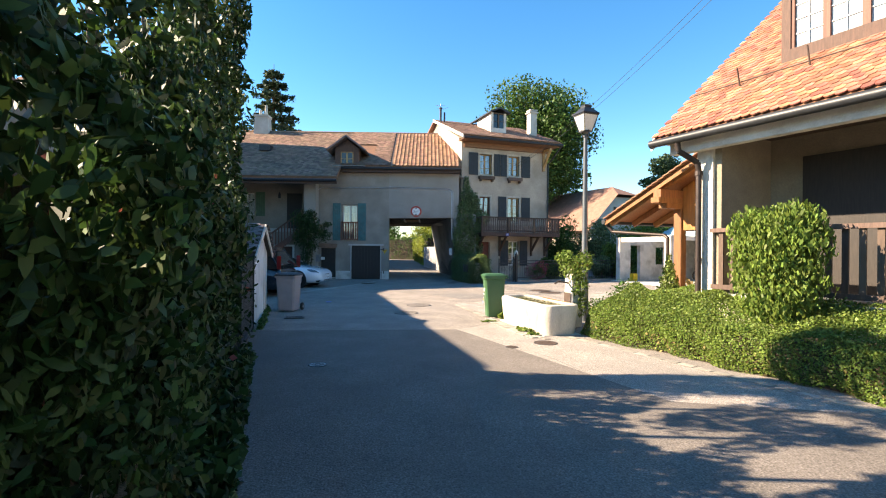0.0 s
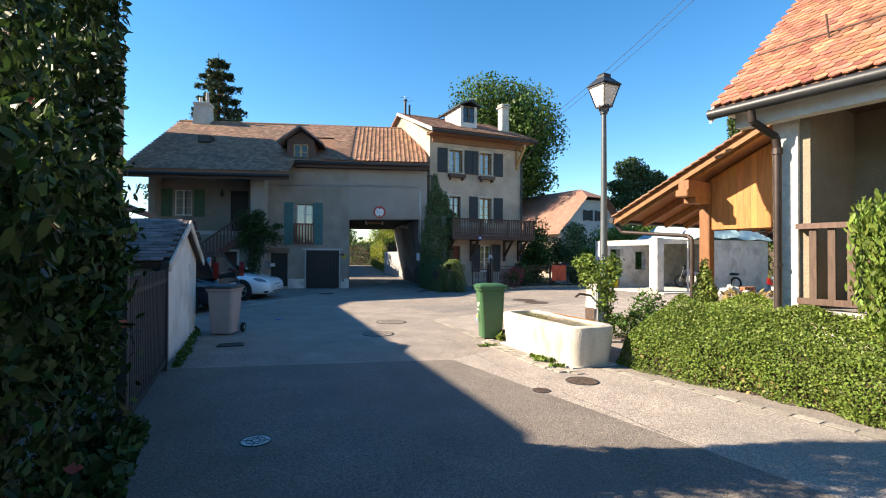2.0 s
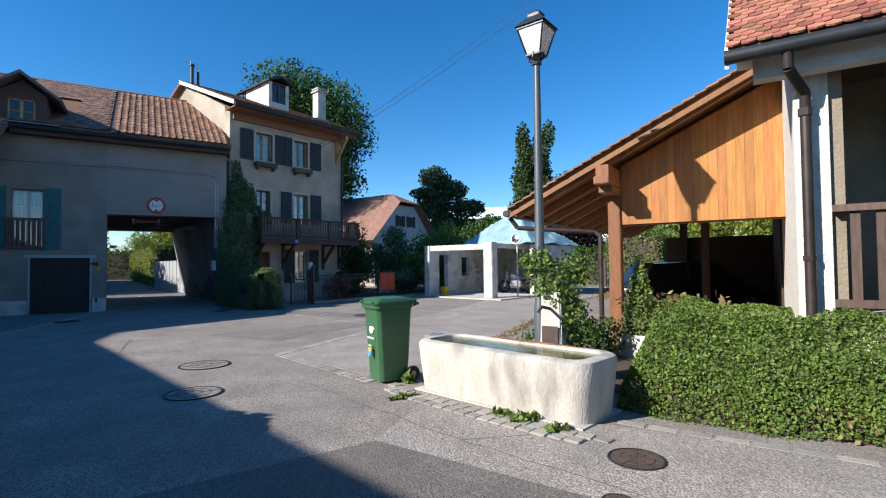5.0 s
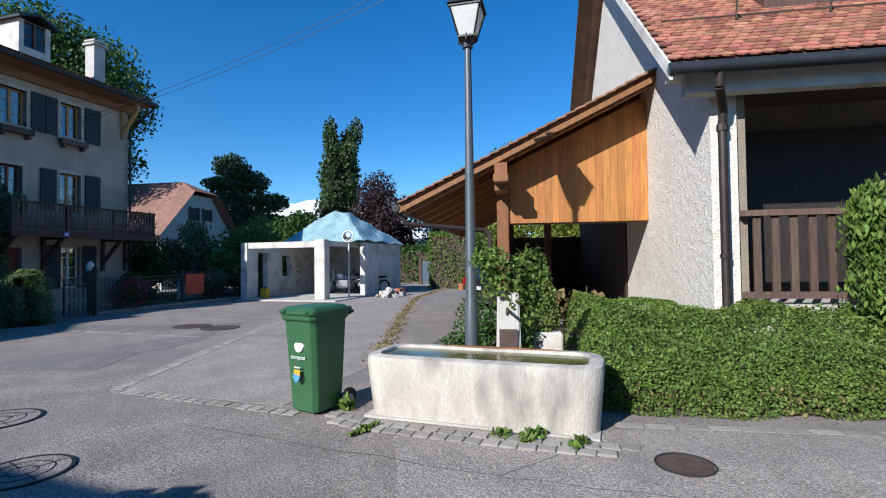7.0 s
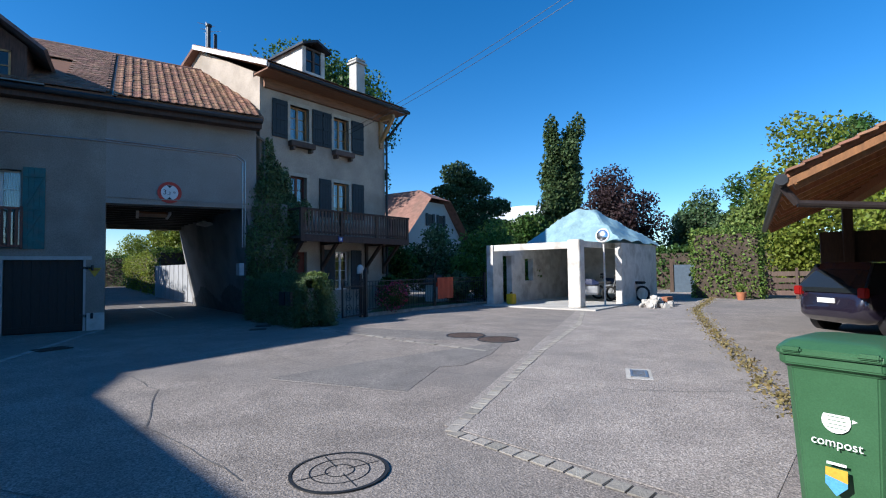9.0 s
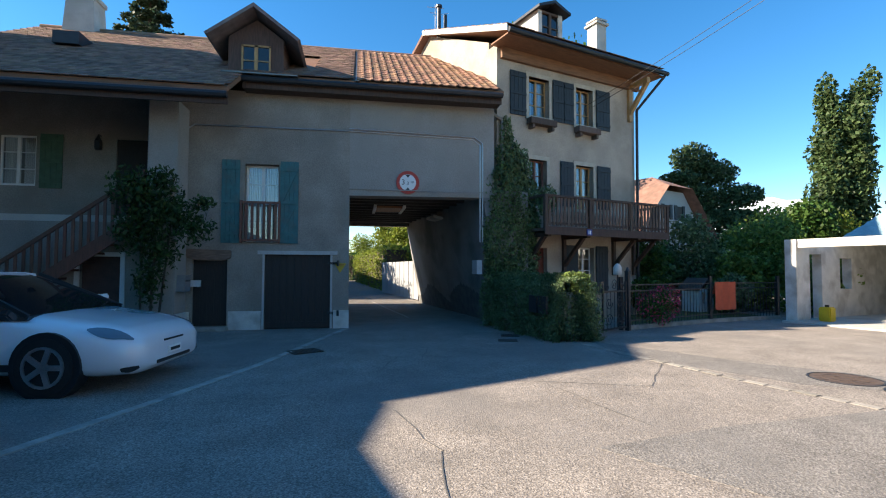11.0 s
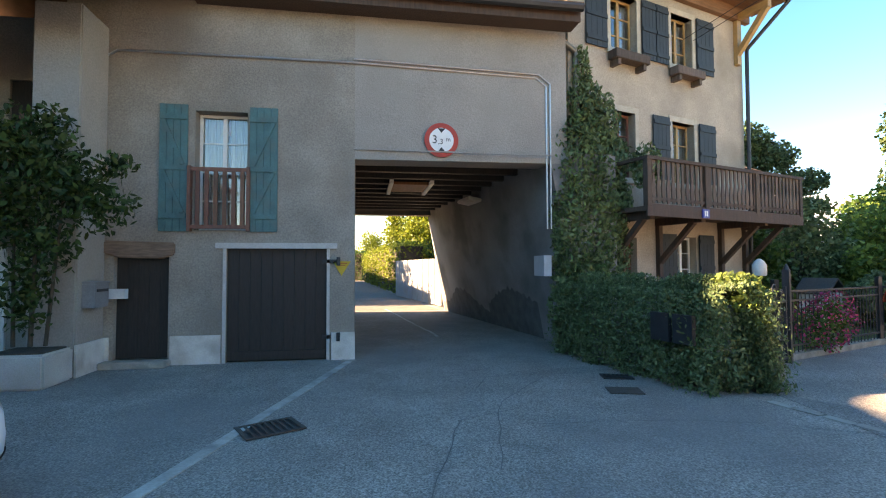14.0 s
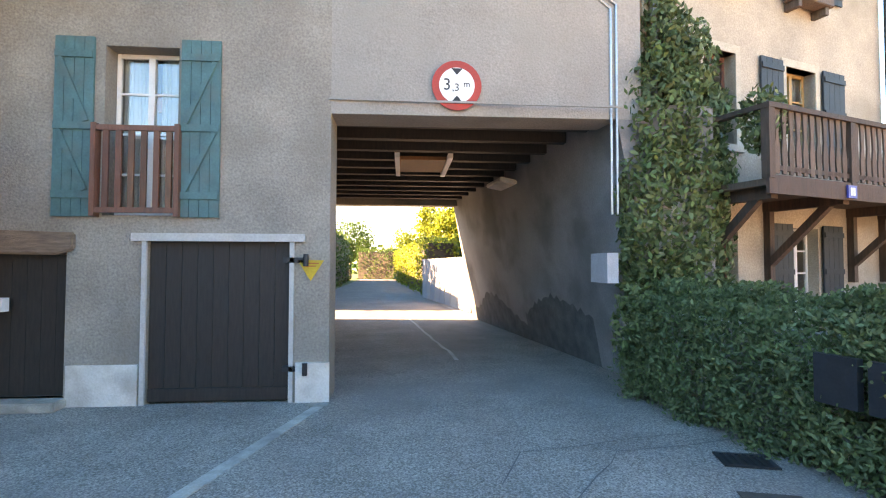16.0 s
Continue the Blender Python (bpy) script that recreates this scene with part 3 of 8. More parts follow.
part("loggia_wall", wall_shape(-11.8, -6.91, 0, 5.85, 1.0, 1.3, [(-8.3, -7.45, 2.75, 4.75), (-10.9, -10.1, 3.5, 4.75)]), GREY_PLASTER, gate_house)
part("loggia_floor", Shape().box(-7.2, -6.91, -0.6, 1.0, 2.55, 2.75).box(-11.8, -7.2, 0.42, 1.0, 2.55, 2.75), CONCRETE, gate_house)
part("gable_wall", Shape().prism([(-11.8, 0.3, 0), (-11.8, 8.6, 0), (-11.8, 8.6, 5.8), (-11.8, 4.3, 8.6), (-11.8, 0.3, 5.8)], (0.3, 0, 0)), GREY_PLASTER, gate_house)
part("back_wall", wall_shape(-11.8, 1.35, 0, 5.8, 8.3, 8.7, [(-3.75, 0.7, -0.1, 3.3)]), GREY_PLASTER, gate_house)
# the gateway passage
tun = part("passage_ceiling", Shape().box(-4.2, 1.4, 0.5, 8.3, 3.62, 3.8), BLACK_DOOR, gate_house, "dark boarded ceiling")
for i in range(11):
    y = 0.75 + i * 0.7
    part("joist", Shape().box(-2.5 - y * 0.14, 1.0 - y * 0.13, y - 0.07, y + 0.07, 3.42, 3.62), BLACK_DOOR, tun)
part("passage_wall", Shape().loft([[(1.0, 0.12, 3.6), (1.64, 0.12, 0), (2.3, 0.12, 0), (2.3, 0.12, 3.6)], [(-0.18, 8.72, 3.6), (0.46, 8.72, 0), (2.3, 8.72, 0), (2.3, 8.72, 3.6)]]), TUNNEL, gate_house, "battered plaster wall with dark damp patches")
part("passage_wall", Shape().loft([[(-2.48, 0.5, 0), (-2.48, 0.5, 3.6), (-4.2, 0.5, 3.6), (-4.2, 0.5, 0)], [(-3.62, 8.3, 0), (-3.62, 8.3, 3.6), (-4.2, 8.3, 3.6), (-4.2, 8.3, 0)]]), TUNNEL, gate_house)
lt = part("strip_light", Shape().box(-0.5, -0.15, 0, 0.9, 0, 0.09), WHITE_OLD, gate_house, "white box lamp on the passage wall", bevel=0.02, at=pose(0.72, 3.6, 3.12, 0, 10, 8))
hatch = part("ceiling_hatch", Shape().box(-1.7, -0.9, 2.5, 3.6, 3.36, 3.42), BEAM_WOOD, gate_house, "wooden ceiling hatch")
part("hatch_rail", Shape().box(-1.78, -1.70, 2.2, 3.9, 3.33, 3.41), FRAME_WHITE, hatch)
part("hatch_rail", Shape().box(-0.90, -0.82, 2.2, 3.9, 3.33, 3.41), FRAME_WHITE, hatch)
part("notice_panel", Shape().box(0.98, 1.12, -0.1, 0.42, 1.35, 1.72), mat("pale blue grey panel", (0.36, 0.40, 0.42), 0.5, 0.1), gate_house, "pale blank metal panel", at=pose(-0.14, 0.1, 0))
# damp stains on the passage wall
def damp(y0, y1, heights):
    n = 24
    def on(y, z):
        return (1.64 - (y - 0.12) * 0.1372 - z * 0.1778 - 0.006, y, z)
    top = []
    for i in range(n + 1):
        y = y0 + (y1 - y0) * i / n
        k = i / n * (len(heights) - 1)
        j = min(int(k), len(heights) - 2)
        z = heights[j] + (heights[j + 1] - heights[j]) * (k - j) + 0.05 * math.sin(i * 2.7) + 0.03 * math.sin(i * 6.1)
        top.append(on(y, z))
    low = [on(y0 + (y1 - y0) * i / n, 0.0) for i in range(n + 1)]
    part("damp_stain", Shape().add(low + top, [(i, i + 1, n + 2 + i, n + 1 + i) for i in range(n)]), mat("damp plaster", (0.12, 0.115, 0.11), 0.95, 0.3, 4, 40, 0.4), gate_house, "dark damp stain")
damp(1.6, 4.4, (0.75, 0.95, 1.05, 0.85, 0.5))
damp(4.4, 8.6, (0.3, 0.55, 0.85, 0.9, 0.4, 0.3))
# roofs
SL = 0.60
def slope_part(x0, x1, y0, y1, z0, label, name="roof"):
    z1 = z0 + (y1 - y0) * SL
    return part(name, Shape().prism([(x0, y0, z0), (x1, y0, z0), (x1, y1, z1), (x0, y1, z1)], (0, 0.0, 0.12)), SOFFIT, gate_house, label)
roof_a = slope_part(-12.0, -5.0, -1.75, 4.3, 5.2, "weathered brown flat tile roof")
roof_b = slope_part(-5.0, -2.33, -0.45, 4.3, 6.0, "brown flat tile roof")
roof_c = slope_part(-2.27, 1.45, -0.45, 4.3, 6.0, "orange red pantile roof")
part("rear_roof", Shape().prism([(-12.0, 4.3, 8.86), (1.45, 4.3, 8.86), (1.45, 9.2, 5.9), (-12.0, 9.2, 5.9)], (0, 0, 0.12)), TILE_BROWN, gate_house)
part("roof_flashing", Shape().prism([(-2.36, -0.5, 6.10), (-2.24, -0.5, 6.10), (-2.24, 4.3, 8.97), (-2.36, 4.3, 8.97)], (0, 0, 0.03)), ZINC, gate_house, "grey metal flashing strip")
part("ridge", Shape().rod((-12.0, 4.3, 8.95), (-2.3, 4.3, 8.95), 0.1).rod((-2.3, 4.3, 8.95), (1.3, 4.3, 8.95), 0.1), TILE_BROWN, gate_house, smooth=True)
part("gutter", Shape().tube([(-11.9, -1.8, 5.13), (-5.0, -1.8, 5.13)], 0.075), METAL_DARK, gate_house, smooth=True)
part("gutter", Shape().tube([(-5.0, -0.52, 5.98), (1.4, -0.52, 5.98)], 0.075), METAL_DARK, gate_house, smooth=True)
part("fascia", Shape().box(-5.0, 1.4, -0.42, -0.38, 5.78, 5.96).box(-11.9, -5.0, -1.72, -1.68, 4.95, 5.13), DARK_WOOD, gate_house)
part("soffit", Shape().box(-5.0, 1.4, -0.38, 0.0, 5.80, 5.84), DARK_WOOD, gate_house)
part("conduit", Shape().tube([(-6.3, -0.03, 2.6), (-6.3, -0.03, 4.85), (-6.15, -0.03, 4.95), (-2.5, -0.03, 4.98), (0.75, 0.09, 4.95), (0.95, 0.1, 4.8), (0.95, 0.1, 2.2)], 0.018), STEEL, gate_house, "galvanised steel conduit", smooth=True)
part("conduit", Shape().tube([(-2.5, -0.04, 5.04), (0.8, 0.08, 5.01), (1.02, 0.09, 4.85), (1.02, 0.09, 2.2)], 0.016), STEEL, gate_house, "galvanised steel conduit", smooth=True)
part("chimney", Shape().loft([[(x * k - 10.75, y * k + 4.25, z) for x, y in ((-0.45, -0.4), (0.45, -0.4), (0.45, 0.4), (-0.45, 0.4))] for z, k in ((8.6, 1.0), (9.8, 0.86), (9.82, 0.96), (9.95, 0.96))]).rod((-10.9, 4.25, 9.95), (-10.9, 4.25, 10.3), 0.1).rod((-10.55, 4.25, 9.95), (-10.55, 4.25, 10.6), 0.11, 0.08), CONCRETE, gate_house, "rendered chimney with clay pots")
part("roof_window", Shape().box(-11.6, -9.6, 0, 0.06, 0, 0.75), DARK_GLASS, gate_house, at=Matrix.Translation((0.8, -1.0, 5.78)) @ Matrix.Rotation(math.atan(SL) - math.pi / 2, 4, "X") @ Matrix.Rotation(math.pi, 4, "X") @ Matrix.Translation((0, -0.06, -0.75)))
part("roof_window", Shape().box(-9.9, -9.3, 1.1, 1.75, 7.18, 7.50), METAL_DARK, gate_house)
# dormer
dm = part("dormer", Shape().box(-5.5, -3.95, 0.35, 0.55, 6.2, 7.45).prism([(-5.5, 0.35, 7.45), (-3.95, 0.35, 7.45), (-4.72, 0.35, 8.0)], (0, 0.2, 0))
          .prism([(-5.5, 0.55, 6.3), (-5.5, 0.55, 7.45), (-5.5, 2.4, 7.45)], (0.12, 0, 0)).prism([(-3.95, 0.55, 6.3), (-3.95, 0.55, 7.45), (-3.95, 2.4, 7.45)], (-0.12, 0, 0)), DARK_WOOD, gate_house, "dark timber dormer with a pitched roof", at=Matrix.Translation((-4.72, -0.30, 5.95)) @ Matrix.Scale(0.82, 4) @ Matrix.Translation((4.72, -0.35, -6.1)))
part("dormer_roof", Shape().prism([(-5.95, -0.2, 7.22), (-4.72, -0.2, 8.12), (-4.72, -0.2, 8.24), (-6.03, -0.2, 7.27)], (0, 3.4, 0)).prism([(-3.5, -0.2, 7.22), (-4.72, -0.2, 8.12), (-4.72, -0.2, 8.24), (-3.42, -0.2, 7.27)], (0, 3.4, 0)), TILE_SLATE, dm)
for a, b in ((-5.13, -4.72), (-4.72, -4.31)):
    part("window_frame", Shape().box(a, a + 0.05, 0.30, 0.345, 6.3, 7.22).box(b - 0.05, b, 0.30, 0.345, 6.3, 7.22).box(a, b, 0.30, 0.345, 7.17, 7.22).box(a, b, 0.30, 0.345, 6.3, 6.35).box(a, b, 0.305, 0.34, 6.74, 6.77), FRAME_OCHRE, dm, "ochre wooden window frame")
part("window_pane", Shape().box(-5.1, -4.34, 0.335, 0.347, 6.33, 7.2), DARK_GLASS, dm)
part("dormer_flashing", Shape().box(-5.6, -3.5, -0.05, 0.35, 6.24, 6.28), ZINC, dm)
part("antenna", Shape().rod((0.4, 4.3, 9.2), (0.4, 4.3, 10.9), 0.02).rod((0.1, 4.3, 10.8), (0.7, 4.3, 10.8), 0.01).rod((0.2, 4.3, 10.6), (0.6, 4.3, 10.6), 0.01).rod((0.3, 4.1, 10.4), (0.9, 4.5, 10.75), 0.01), STEEL, gate_house, "thin roof aerial")

# openings of the gateway house
window_unit(gate_house, -5.0, -4.2, 2.14, 4.05, 0.22, FRAME_WHITE, cross=3)
shutter(gate_house, -5.52, -5.1, 2.1, 4.13, -0.01, TEAL)
shutter(gate_house, -4.16, -3.72, 2.1, 4.13, -0.01, TEAL, -1)
rl = part("window_railing", Shape().box(-5.06, -4.16, -0.1, -0.05, 3.06, 3.12).box(-5.06, -4.16, -0.1, -0.05, 2.14, 2.20).box(-5.08, -5.03, -0.11, 0.0, 2.1, 3.14).box(-4.19, -4.14, -0.11, 0.0, 2.1, 3.14), RED_WOOD, gate_house, "red brown wooden window railing")
for i in range(6):
    part("baluster", Shape().box(-4.96 + i * 0.135, -4.90 + i * 0.135, -0.09, -0.06, 2.2, 3.06), RED_WOOD, rl)
gd = thing("garage_door", "black brown boarded garage door in a white frame", "door", MB)
for i in range(9):
    part("plank", Shape().box(-4.49 + i * 0.173, -4.49 + (i + 1) * 0.173 - 0.004, 0.05, 0.09, 0.02, 1.83), BLACK_DOOR, gd)
DULL_WHITE = mat("dulled white paint", (0.47, 0.455, 0.43), 0.75, 0.12, 3, 45, 0.2, stain=(0.33, 0.31, 0.28), stain_scale=3, stain_amount=0.6)
part("door_head", Shape().box(-4.66, -2.76, -0.05, 0.0, 1.83, 1.92), DULL_WHITE, gd, "dulled white painted head")
part("door_jamb", Shape().box(-4.55, -4.5, -0.03, 0.0, 0.0, 1.83), DULL_WHITE, gd)
part("door_jamb", Shape().box(-2.93, -2.88, -0.03, 0.0, 0.0, 1.83), DULL_WHITE, gd)
part("bottom_rail", Shape().box(-4.48, -2.95, 0.02, 0.048, 0.03, 0.17), BLACK_DOOR, gd)
part("backing", Shape().box(-4.5, -2.93, 0.10, 0.14, 0, 1.83), BLACK_DOOR, gd)
for z in (0.38, 1.62):
    part("hinge", Shape().box(-3.0, -2.72, -0.03, 0.03, z - 0.03, z + 0.03).rod((-2.74, -0.06, z - 0.07), (-2.74, -0.06, z + 0.07), 0.03), METAL_DARK, gd, "black iron hinge")
sd = thing("cellar_door", "dark brown low cellar door under a worn stone lintel", "door", MB)
for i in range(5):
    part("plank", Shape().box(-6.15 + i * 0.158, -6.15 + (i + 1) * 0.158 - 0.003, 0.1, 0.14, 0.1, 1.7), BLACK_DOOR, sd)
part("lintel", Shape().prism([(-6.28, -0.06, 1.74), (-6.05, -0.06, 1.68), (-5.45, -0.06, 1.67), (-5.27, -0.06, 1.73), (-5.27, -0.06, 1.92), (-6.28, -0.06, 1.95)], (0, 0.2, 0)), mat("brown sandstone", (0.23, 0.15, 0.11), 0.9, 0.3, 6, 40, 0.5, wave=(1, 1, 7)), sd, "worn brown sandstone lintel", bevel=0.02)
part("step", Shape().box(-6.25, -5.3, -0.25, 0.1, 0, 0.1), STONE, sd, bevel=0.015)
ld = thing("loggia_door", "dark wooden door in the loggia", "door", MB)
part("leaf", Shape().box(-8.3, -7.45, 1.05, 1.1, 2.75, 4.75), BLACK_DOOR, ld)
window_unit(gate_house, -10.9, -10.1, 3.5, 4.75, 1.05, FRAME_WHITE, cross=2)
shutter(gate_house, -10.0, -9.5, 3.45, 4.8, 0.99, GREEN_SHUT, 0)
shutter(gate_house, -11.5, -11.0, 3.45, 4.8, 0.99, GREEN_SHUT, 0)
part("wall_lantern", Shape().box(-8.72, -8.6, 0.8, 0.92, 4.45, 4.65).rod((-8.66, 0.86, 4.65), (-8.66, 0.86, 4.8), 0.08, 0.01).box(-8.67, -8.65, 0.86, 1.0, 4.8, 4.82), METAL_DARK, gate_house, "black wall lantern")
# stair
st = thing("outside_stair", "red brown wooden outside stair with a slatted handrail", "stair", MB)
TOP = -7.2                                    # the stair's upper end; it falls towards -x
for i in range(13):
    part("step", Shape().box(TOP - (i + 1) * 0.26, TOP - i * 0.26, -0.62, 0.4, 2.55 - (i + 1) * 0.19, 2.6 - (i + 1) * 0.19), RED_WOOD, st)
part("stringer", Shape().bar((TOP + 0.1, -0.64, 2.55), (TOP - 3.4, -0.64, 0.02), 0.05, 0.28), RED_WOOD, st)
part("handrail", Shape().bar((TOP + 0.2, -0.64, 3.62), (TOP - 3.4, -0.64, 0.98), 0.06, 0.08).box(TOP + 0.12, TOP + 0.22, -0.69, -0.59, 2.4, 3.7), RED_WOOD, st)
for i in range(22):
    x = TOP + 0.05 - i * 0.155
    z = 2.55 + (x - TOP - 0.1) * 0.723
    part("baluster", Shape().box(x - 0.03, x + 0.03, -0.65, -0.625, z + 0.05, z + 0.98), RED_WOOD, st)
part("under_wall", wall_shape(-11.5, -6.91, 0, 2.55, -0.1, 0.1, [(-8.5, -7.65, 0, 1.75)]), GREY_PLASTER, st)
part("under_door", Shape().box(-8.5, -7.65, 0.0, 0.04, 0, 1.75), mat("red brown door", (0.09, 0.045, 0.035), 0.6, 0.25, 5, 40, 0.1), st, "dark red brown door")
part("under_door_frame", Shape().box(-8.6, -8.5, -0.14, -0.1, 0, 1.85).box(-7.65, -7.55, -0.14, -0.1, 0, 1.85).box(-8.5, -7.65, -0.14, -0.1, 1.75, 1.85), FRAME_WHITE, st)

# clearance sign
sg = thing("clearance_sign", "round red and white height limit sign above the gateway", "sign", pose(-1.0, 26.32, 3.72, 90, 0, 2))
part("disc", Shape().lathe([(0.30, 0), (0.30, 0.02)], 40), RED_SIGN, sg)
part("centre", Shape().lathe([(0.215, 0.021), (0.215, 0.024)], 40), WHITE_SIGN, sg)
for q in (1, -1):
    part("arrow", Shape().prism([(-0.07, 0.205 * q, 0.025), (0.07, 0.205 * q, 0.025), (0, 0.125 * q, 0.025)], (0, 0, 0.002)), BLACK_SIGN, sg)
def lettering(body, size, parent, at, material, extrude=0.0015, align="CENTER"):
    cu = bpy.data.curves.new("lettering", "FONT")
    cu.body, cu.size, cu.extrude, cu.align_x, cu.align_y = body, size, extrude, align, "CENTER"
    tmp = new("lettering", cu)
    dg = bpy.context.evaluated_depsgraph_get()
    me = bpy.data.meshes.new_from_object(tmp.evaluated_get(dg))
    bpy.data.objects.remove(tmp)
    me.materials.clear()
    me.materials.append(material)
    ob = new("lettering", me)
    ob.parent, ob.matrix_basis = parent, at
    return ob
lettering("3", 0.2, sg, pose(-0.12, 0.0, 0.026), BLACK_SIGN)
lettering(",3", 0.13, sg, pose(-0.015, -0.03, 0.026), BLACK_SIGN)
lettering("m", 0.11, sg, pose(0.12, 0.015, 0.026), BLACK_SIGN)
ys = thing("warning_sign", "small yellow triangular warning plate", "sign", MB)
part("plate", Shape().prism([(-2.84, -0.03, 1.62), (-2.54, -0.03, 1.62), (-2.69, -0.03, 1.38)], (0, 0.012, 0)), YELLOW_SIGN, ys)
part("writing", Shape().box(-2.78, -2.60, -0.034, -0.031, 1.575, 1.59).box(-2.75, -2.63, -0.034, -0.031, 1.545, 1.558), mat("orange print", (0.5, 0.12, 0.03), 0.6, 0.1), ys)
mb = thing("mailbox", "grey metal letterbox with a white plate beside it", "mailbox", MB)
part("box", Shape().box(-6.28, -6.1, -0.62, -0.24, 0.95, 1.3).box(-6.28, -6.08, -0.63, -0.23, 1.3, 1.33), mat("grey steel box", (0.2, 0.21, 0.22), 0.5, 0.1), mb, bevel=0.01)
part("flap", Shape().box(-6.1, -6.09, -0.58, -0.28, 1.18, 1.22), METAL_DARK, mb)
part("plate", Shape().box(-6.24, -5.94, -0.1, -0.002, 1.05, 1.2), WHITE_WALL, mb, "white blank plate")
pl = thing("planter", "pale stone planter holding a climbing shrub", "planter", pose(-6.62, 25.2, 0))
part("trough", Shape().box(-0.36, 0.36, -0.35, 0.3, 0, 0.44), CONCRETE, pl, bevel=0.03)
part("soil", Shape().box(-0.3, 0.3, -0.29, 0.24, 0.44, 0.46), EARTH, pl)

# ---- three-storey house ----
hb = thing("tall_house", "three-storey beige rendered house with dark shutters and a timber balcony", "house", HB)
W3 = [(1.1, 1.85, 5.9, 7.05), (2.9, 3.6, 5.9, 7.05)]
W2 = [(1.1, 1.75, 3.3, 4.65), (2.88, 3.6, 3.3, 4.65)]
W1 = [(1.05, 1.75, 0.1, 2.1), (2.95, 3.6, 0.75, 2.15)]
part("front_wall", wall_shape(0, 5.45, 0, 7.75, 0, 0.4, W3 + W2 + W1), BEIGE_PLASTER, hb, "stained beige render")
part("gable_wall", Shape().prism([(-0.002, 0.4, 3.85), (-0.002, 8.4, 3.85), (-0.002, 8.4, 7.8), (-0.002, 4.2, 9.75), (-0.002, 0.4, 7.95)], (0.4, 0, 0)), BEIGE_PLASTER, hb, "plain beige gable wall")
part("gable_wall", Shape().prism([(5.05, 0.4, 0), (5.05, 8.4, 0), (5.05, 8.4, 7.8), (5.05, 4.2, 9.75), (5.05, 0.4, 7.95)], (0.4, 0, 0)), BEIGE_PLASTER, hb)
part("back_wall", Shape().box(0.4, 5.05, 8.0, 8.4, 3.85, 7.8).box(3.2, 5.05, 8.0, 8.4, 0, 3.85), BEIGE_PLASTER, hb)
HS = 0.4
rb = part("roof", Shape().prism([(-0.25, -0.85, 7.72), (5.95, -0.85, 7.72), (5.95, 4.2, 7.72 + 5.05 * HS), (-0.25, 4.2, 7.72 + 5.05 * HS)], (0, 0, 0.13)), SOFFIT, hb, "brown tiled roof with wide boarded eaves")
part("rear_roof", Shape().prism([(-0.25, 4.2, 9.74), (5.95, 4.2, 9.74), (5.95, 9.2, 7.7), (-0.25, 9.2, 7.7)], (0, 0, 0.13)), TILE_BROWN, hb)
part("verge_board", Shape().prism([(-0.29, -0.88, 7.7), (-0.29, 4.2, 9.73), (-0.29, 4.2, 9.9), (-0.29, -0.88, 7.88)], (0.035, 0, 0)), FRAME_WHITE, hb, "white painted verge board")
part("eave_soffit", Shape().box(-0.2, 5.9, -0.8, 0.0, 7.66, 7.70), SOFFIT, hb)
part("wall_plate", Shape().box(0.1, 5.6, -0.12, -0.004, 7.36, 7.66), SOFFIT, hb, "brown timber wall plate")
part("gutter", Shape().tube([(-0.25, -0.92, 7.72), (5.95, -0.92, 7.72)], 0.07), METAL_DARK, hb, smooth=True)
part("downpipe", Shape().tube([(5.85, -0.9, 7.66), (5.45, -0.12, 6.7), (5.43, -0.1, 0.3)], 0.045), METAL_DARK, hb, smooth=True)
part("bracket", Shape().bar((5.2, -0.02, 6.5), (5.2, -0.75, 7.4), 0.12, 0.12).bar((5.2, 0, 7.45), (5.2, -0.8, 7.45), 0.14, 0.16).box(5.13, 5.27, -0.1, -0.003, 6.3, 7.4), FRAME_OCHRE, hb, "ochre timber eave bracket")
part("chimney", Shape().box(4.95, 5.4, 1.1, 1.55, 8.3, 10.05).box(4.88, 5.47, 1.03, 1.62, 10.05, 10.13).box(5.0, 5.35, 1.15, 1.5, 10.13, 10.2).box(4.92, 5.43, 1.07, 1.58, 10.2, 10.26), CONCRETE, hb, "plastered chimney with a flat cap")
part("flue", Shape().rod((-0.1, 3.3, 9.3), (-0.1, 3.3, 10.35), 0.07).rod((0.15, 3.3, 9.4), (0.15, 3.3, 10.15), 0.06).rod((-0.1, 3.3, 10.35), (-0.1, 3.3, 10.42), 0.11), METAL_DARK, hb, "dark metal flues", smooth=True)
db = part("dormer", Shape().prism([(2.2, 0.9, 8.6), (2.2, 0.9, 9.75), (2.2, 2.9, 9.75), (2.2, 2.9, 9.3)], (0.08, 0, 0)).prism([(3.2, 0.9, 8.6), (3.2, 0.9, 9.75), (3.2, 2.9, 9.75), (3.2, 2.9, 9.3)], (-0.08, 0, 0))
          .box(2.28, 3.12, 0.9, 0.98, 8.5, 8.85).box(2.28, 2.36, 0.9, 0.98, 8.85, 9.75).box(3.04, 3.12, 0.9, 0.98, 8.85, 9.75), WHITE_OLD, hb, "white dormer window")
part("dormer_roof", Shape().prism([(2.05, 0.65, 9.7), (2.7, 0.65, 9.95), (3.35, 0.65, 9.7), (3.35, 0.65, 9.78), (2.7, 0.65, 10.05), (2.05, 0.65, 9.78)], (0, 3.2, 0)), METAL_DARK, db)
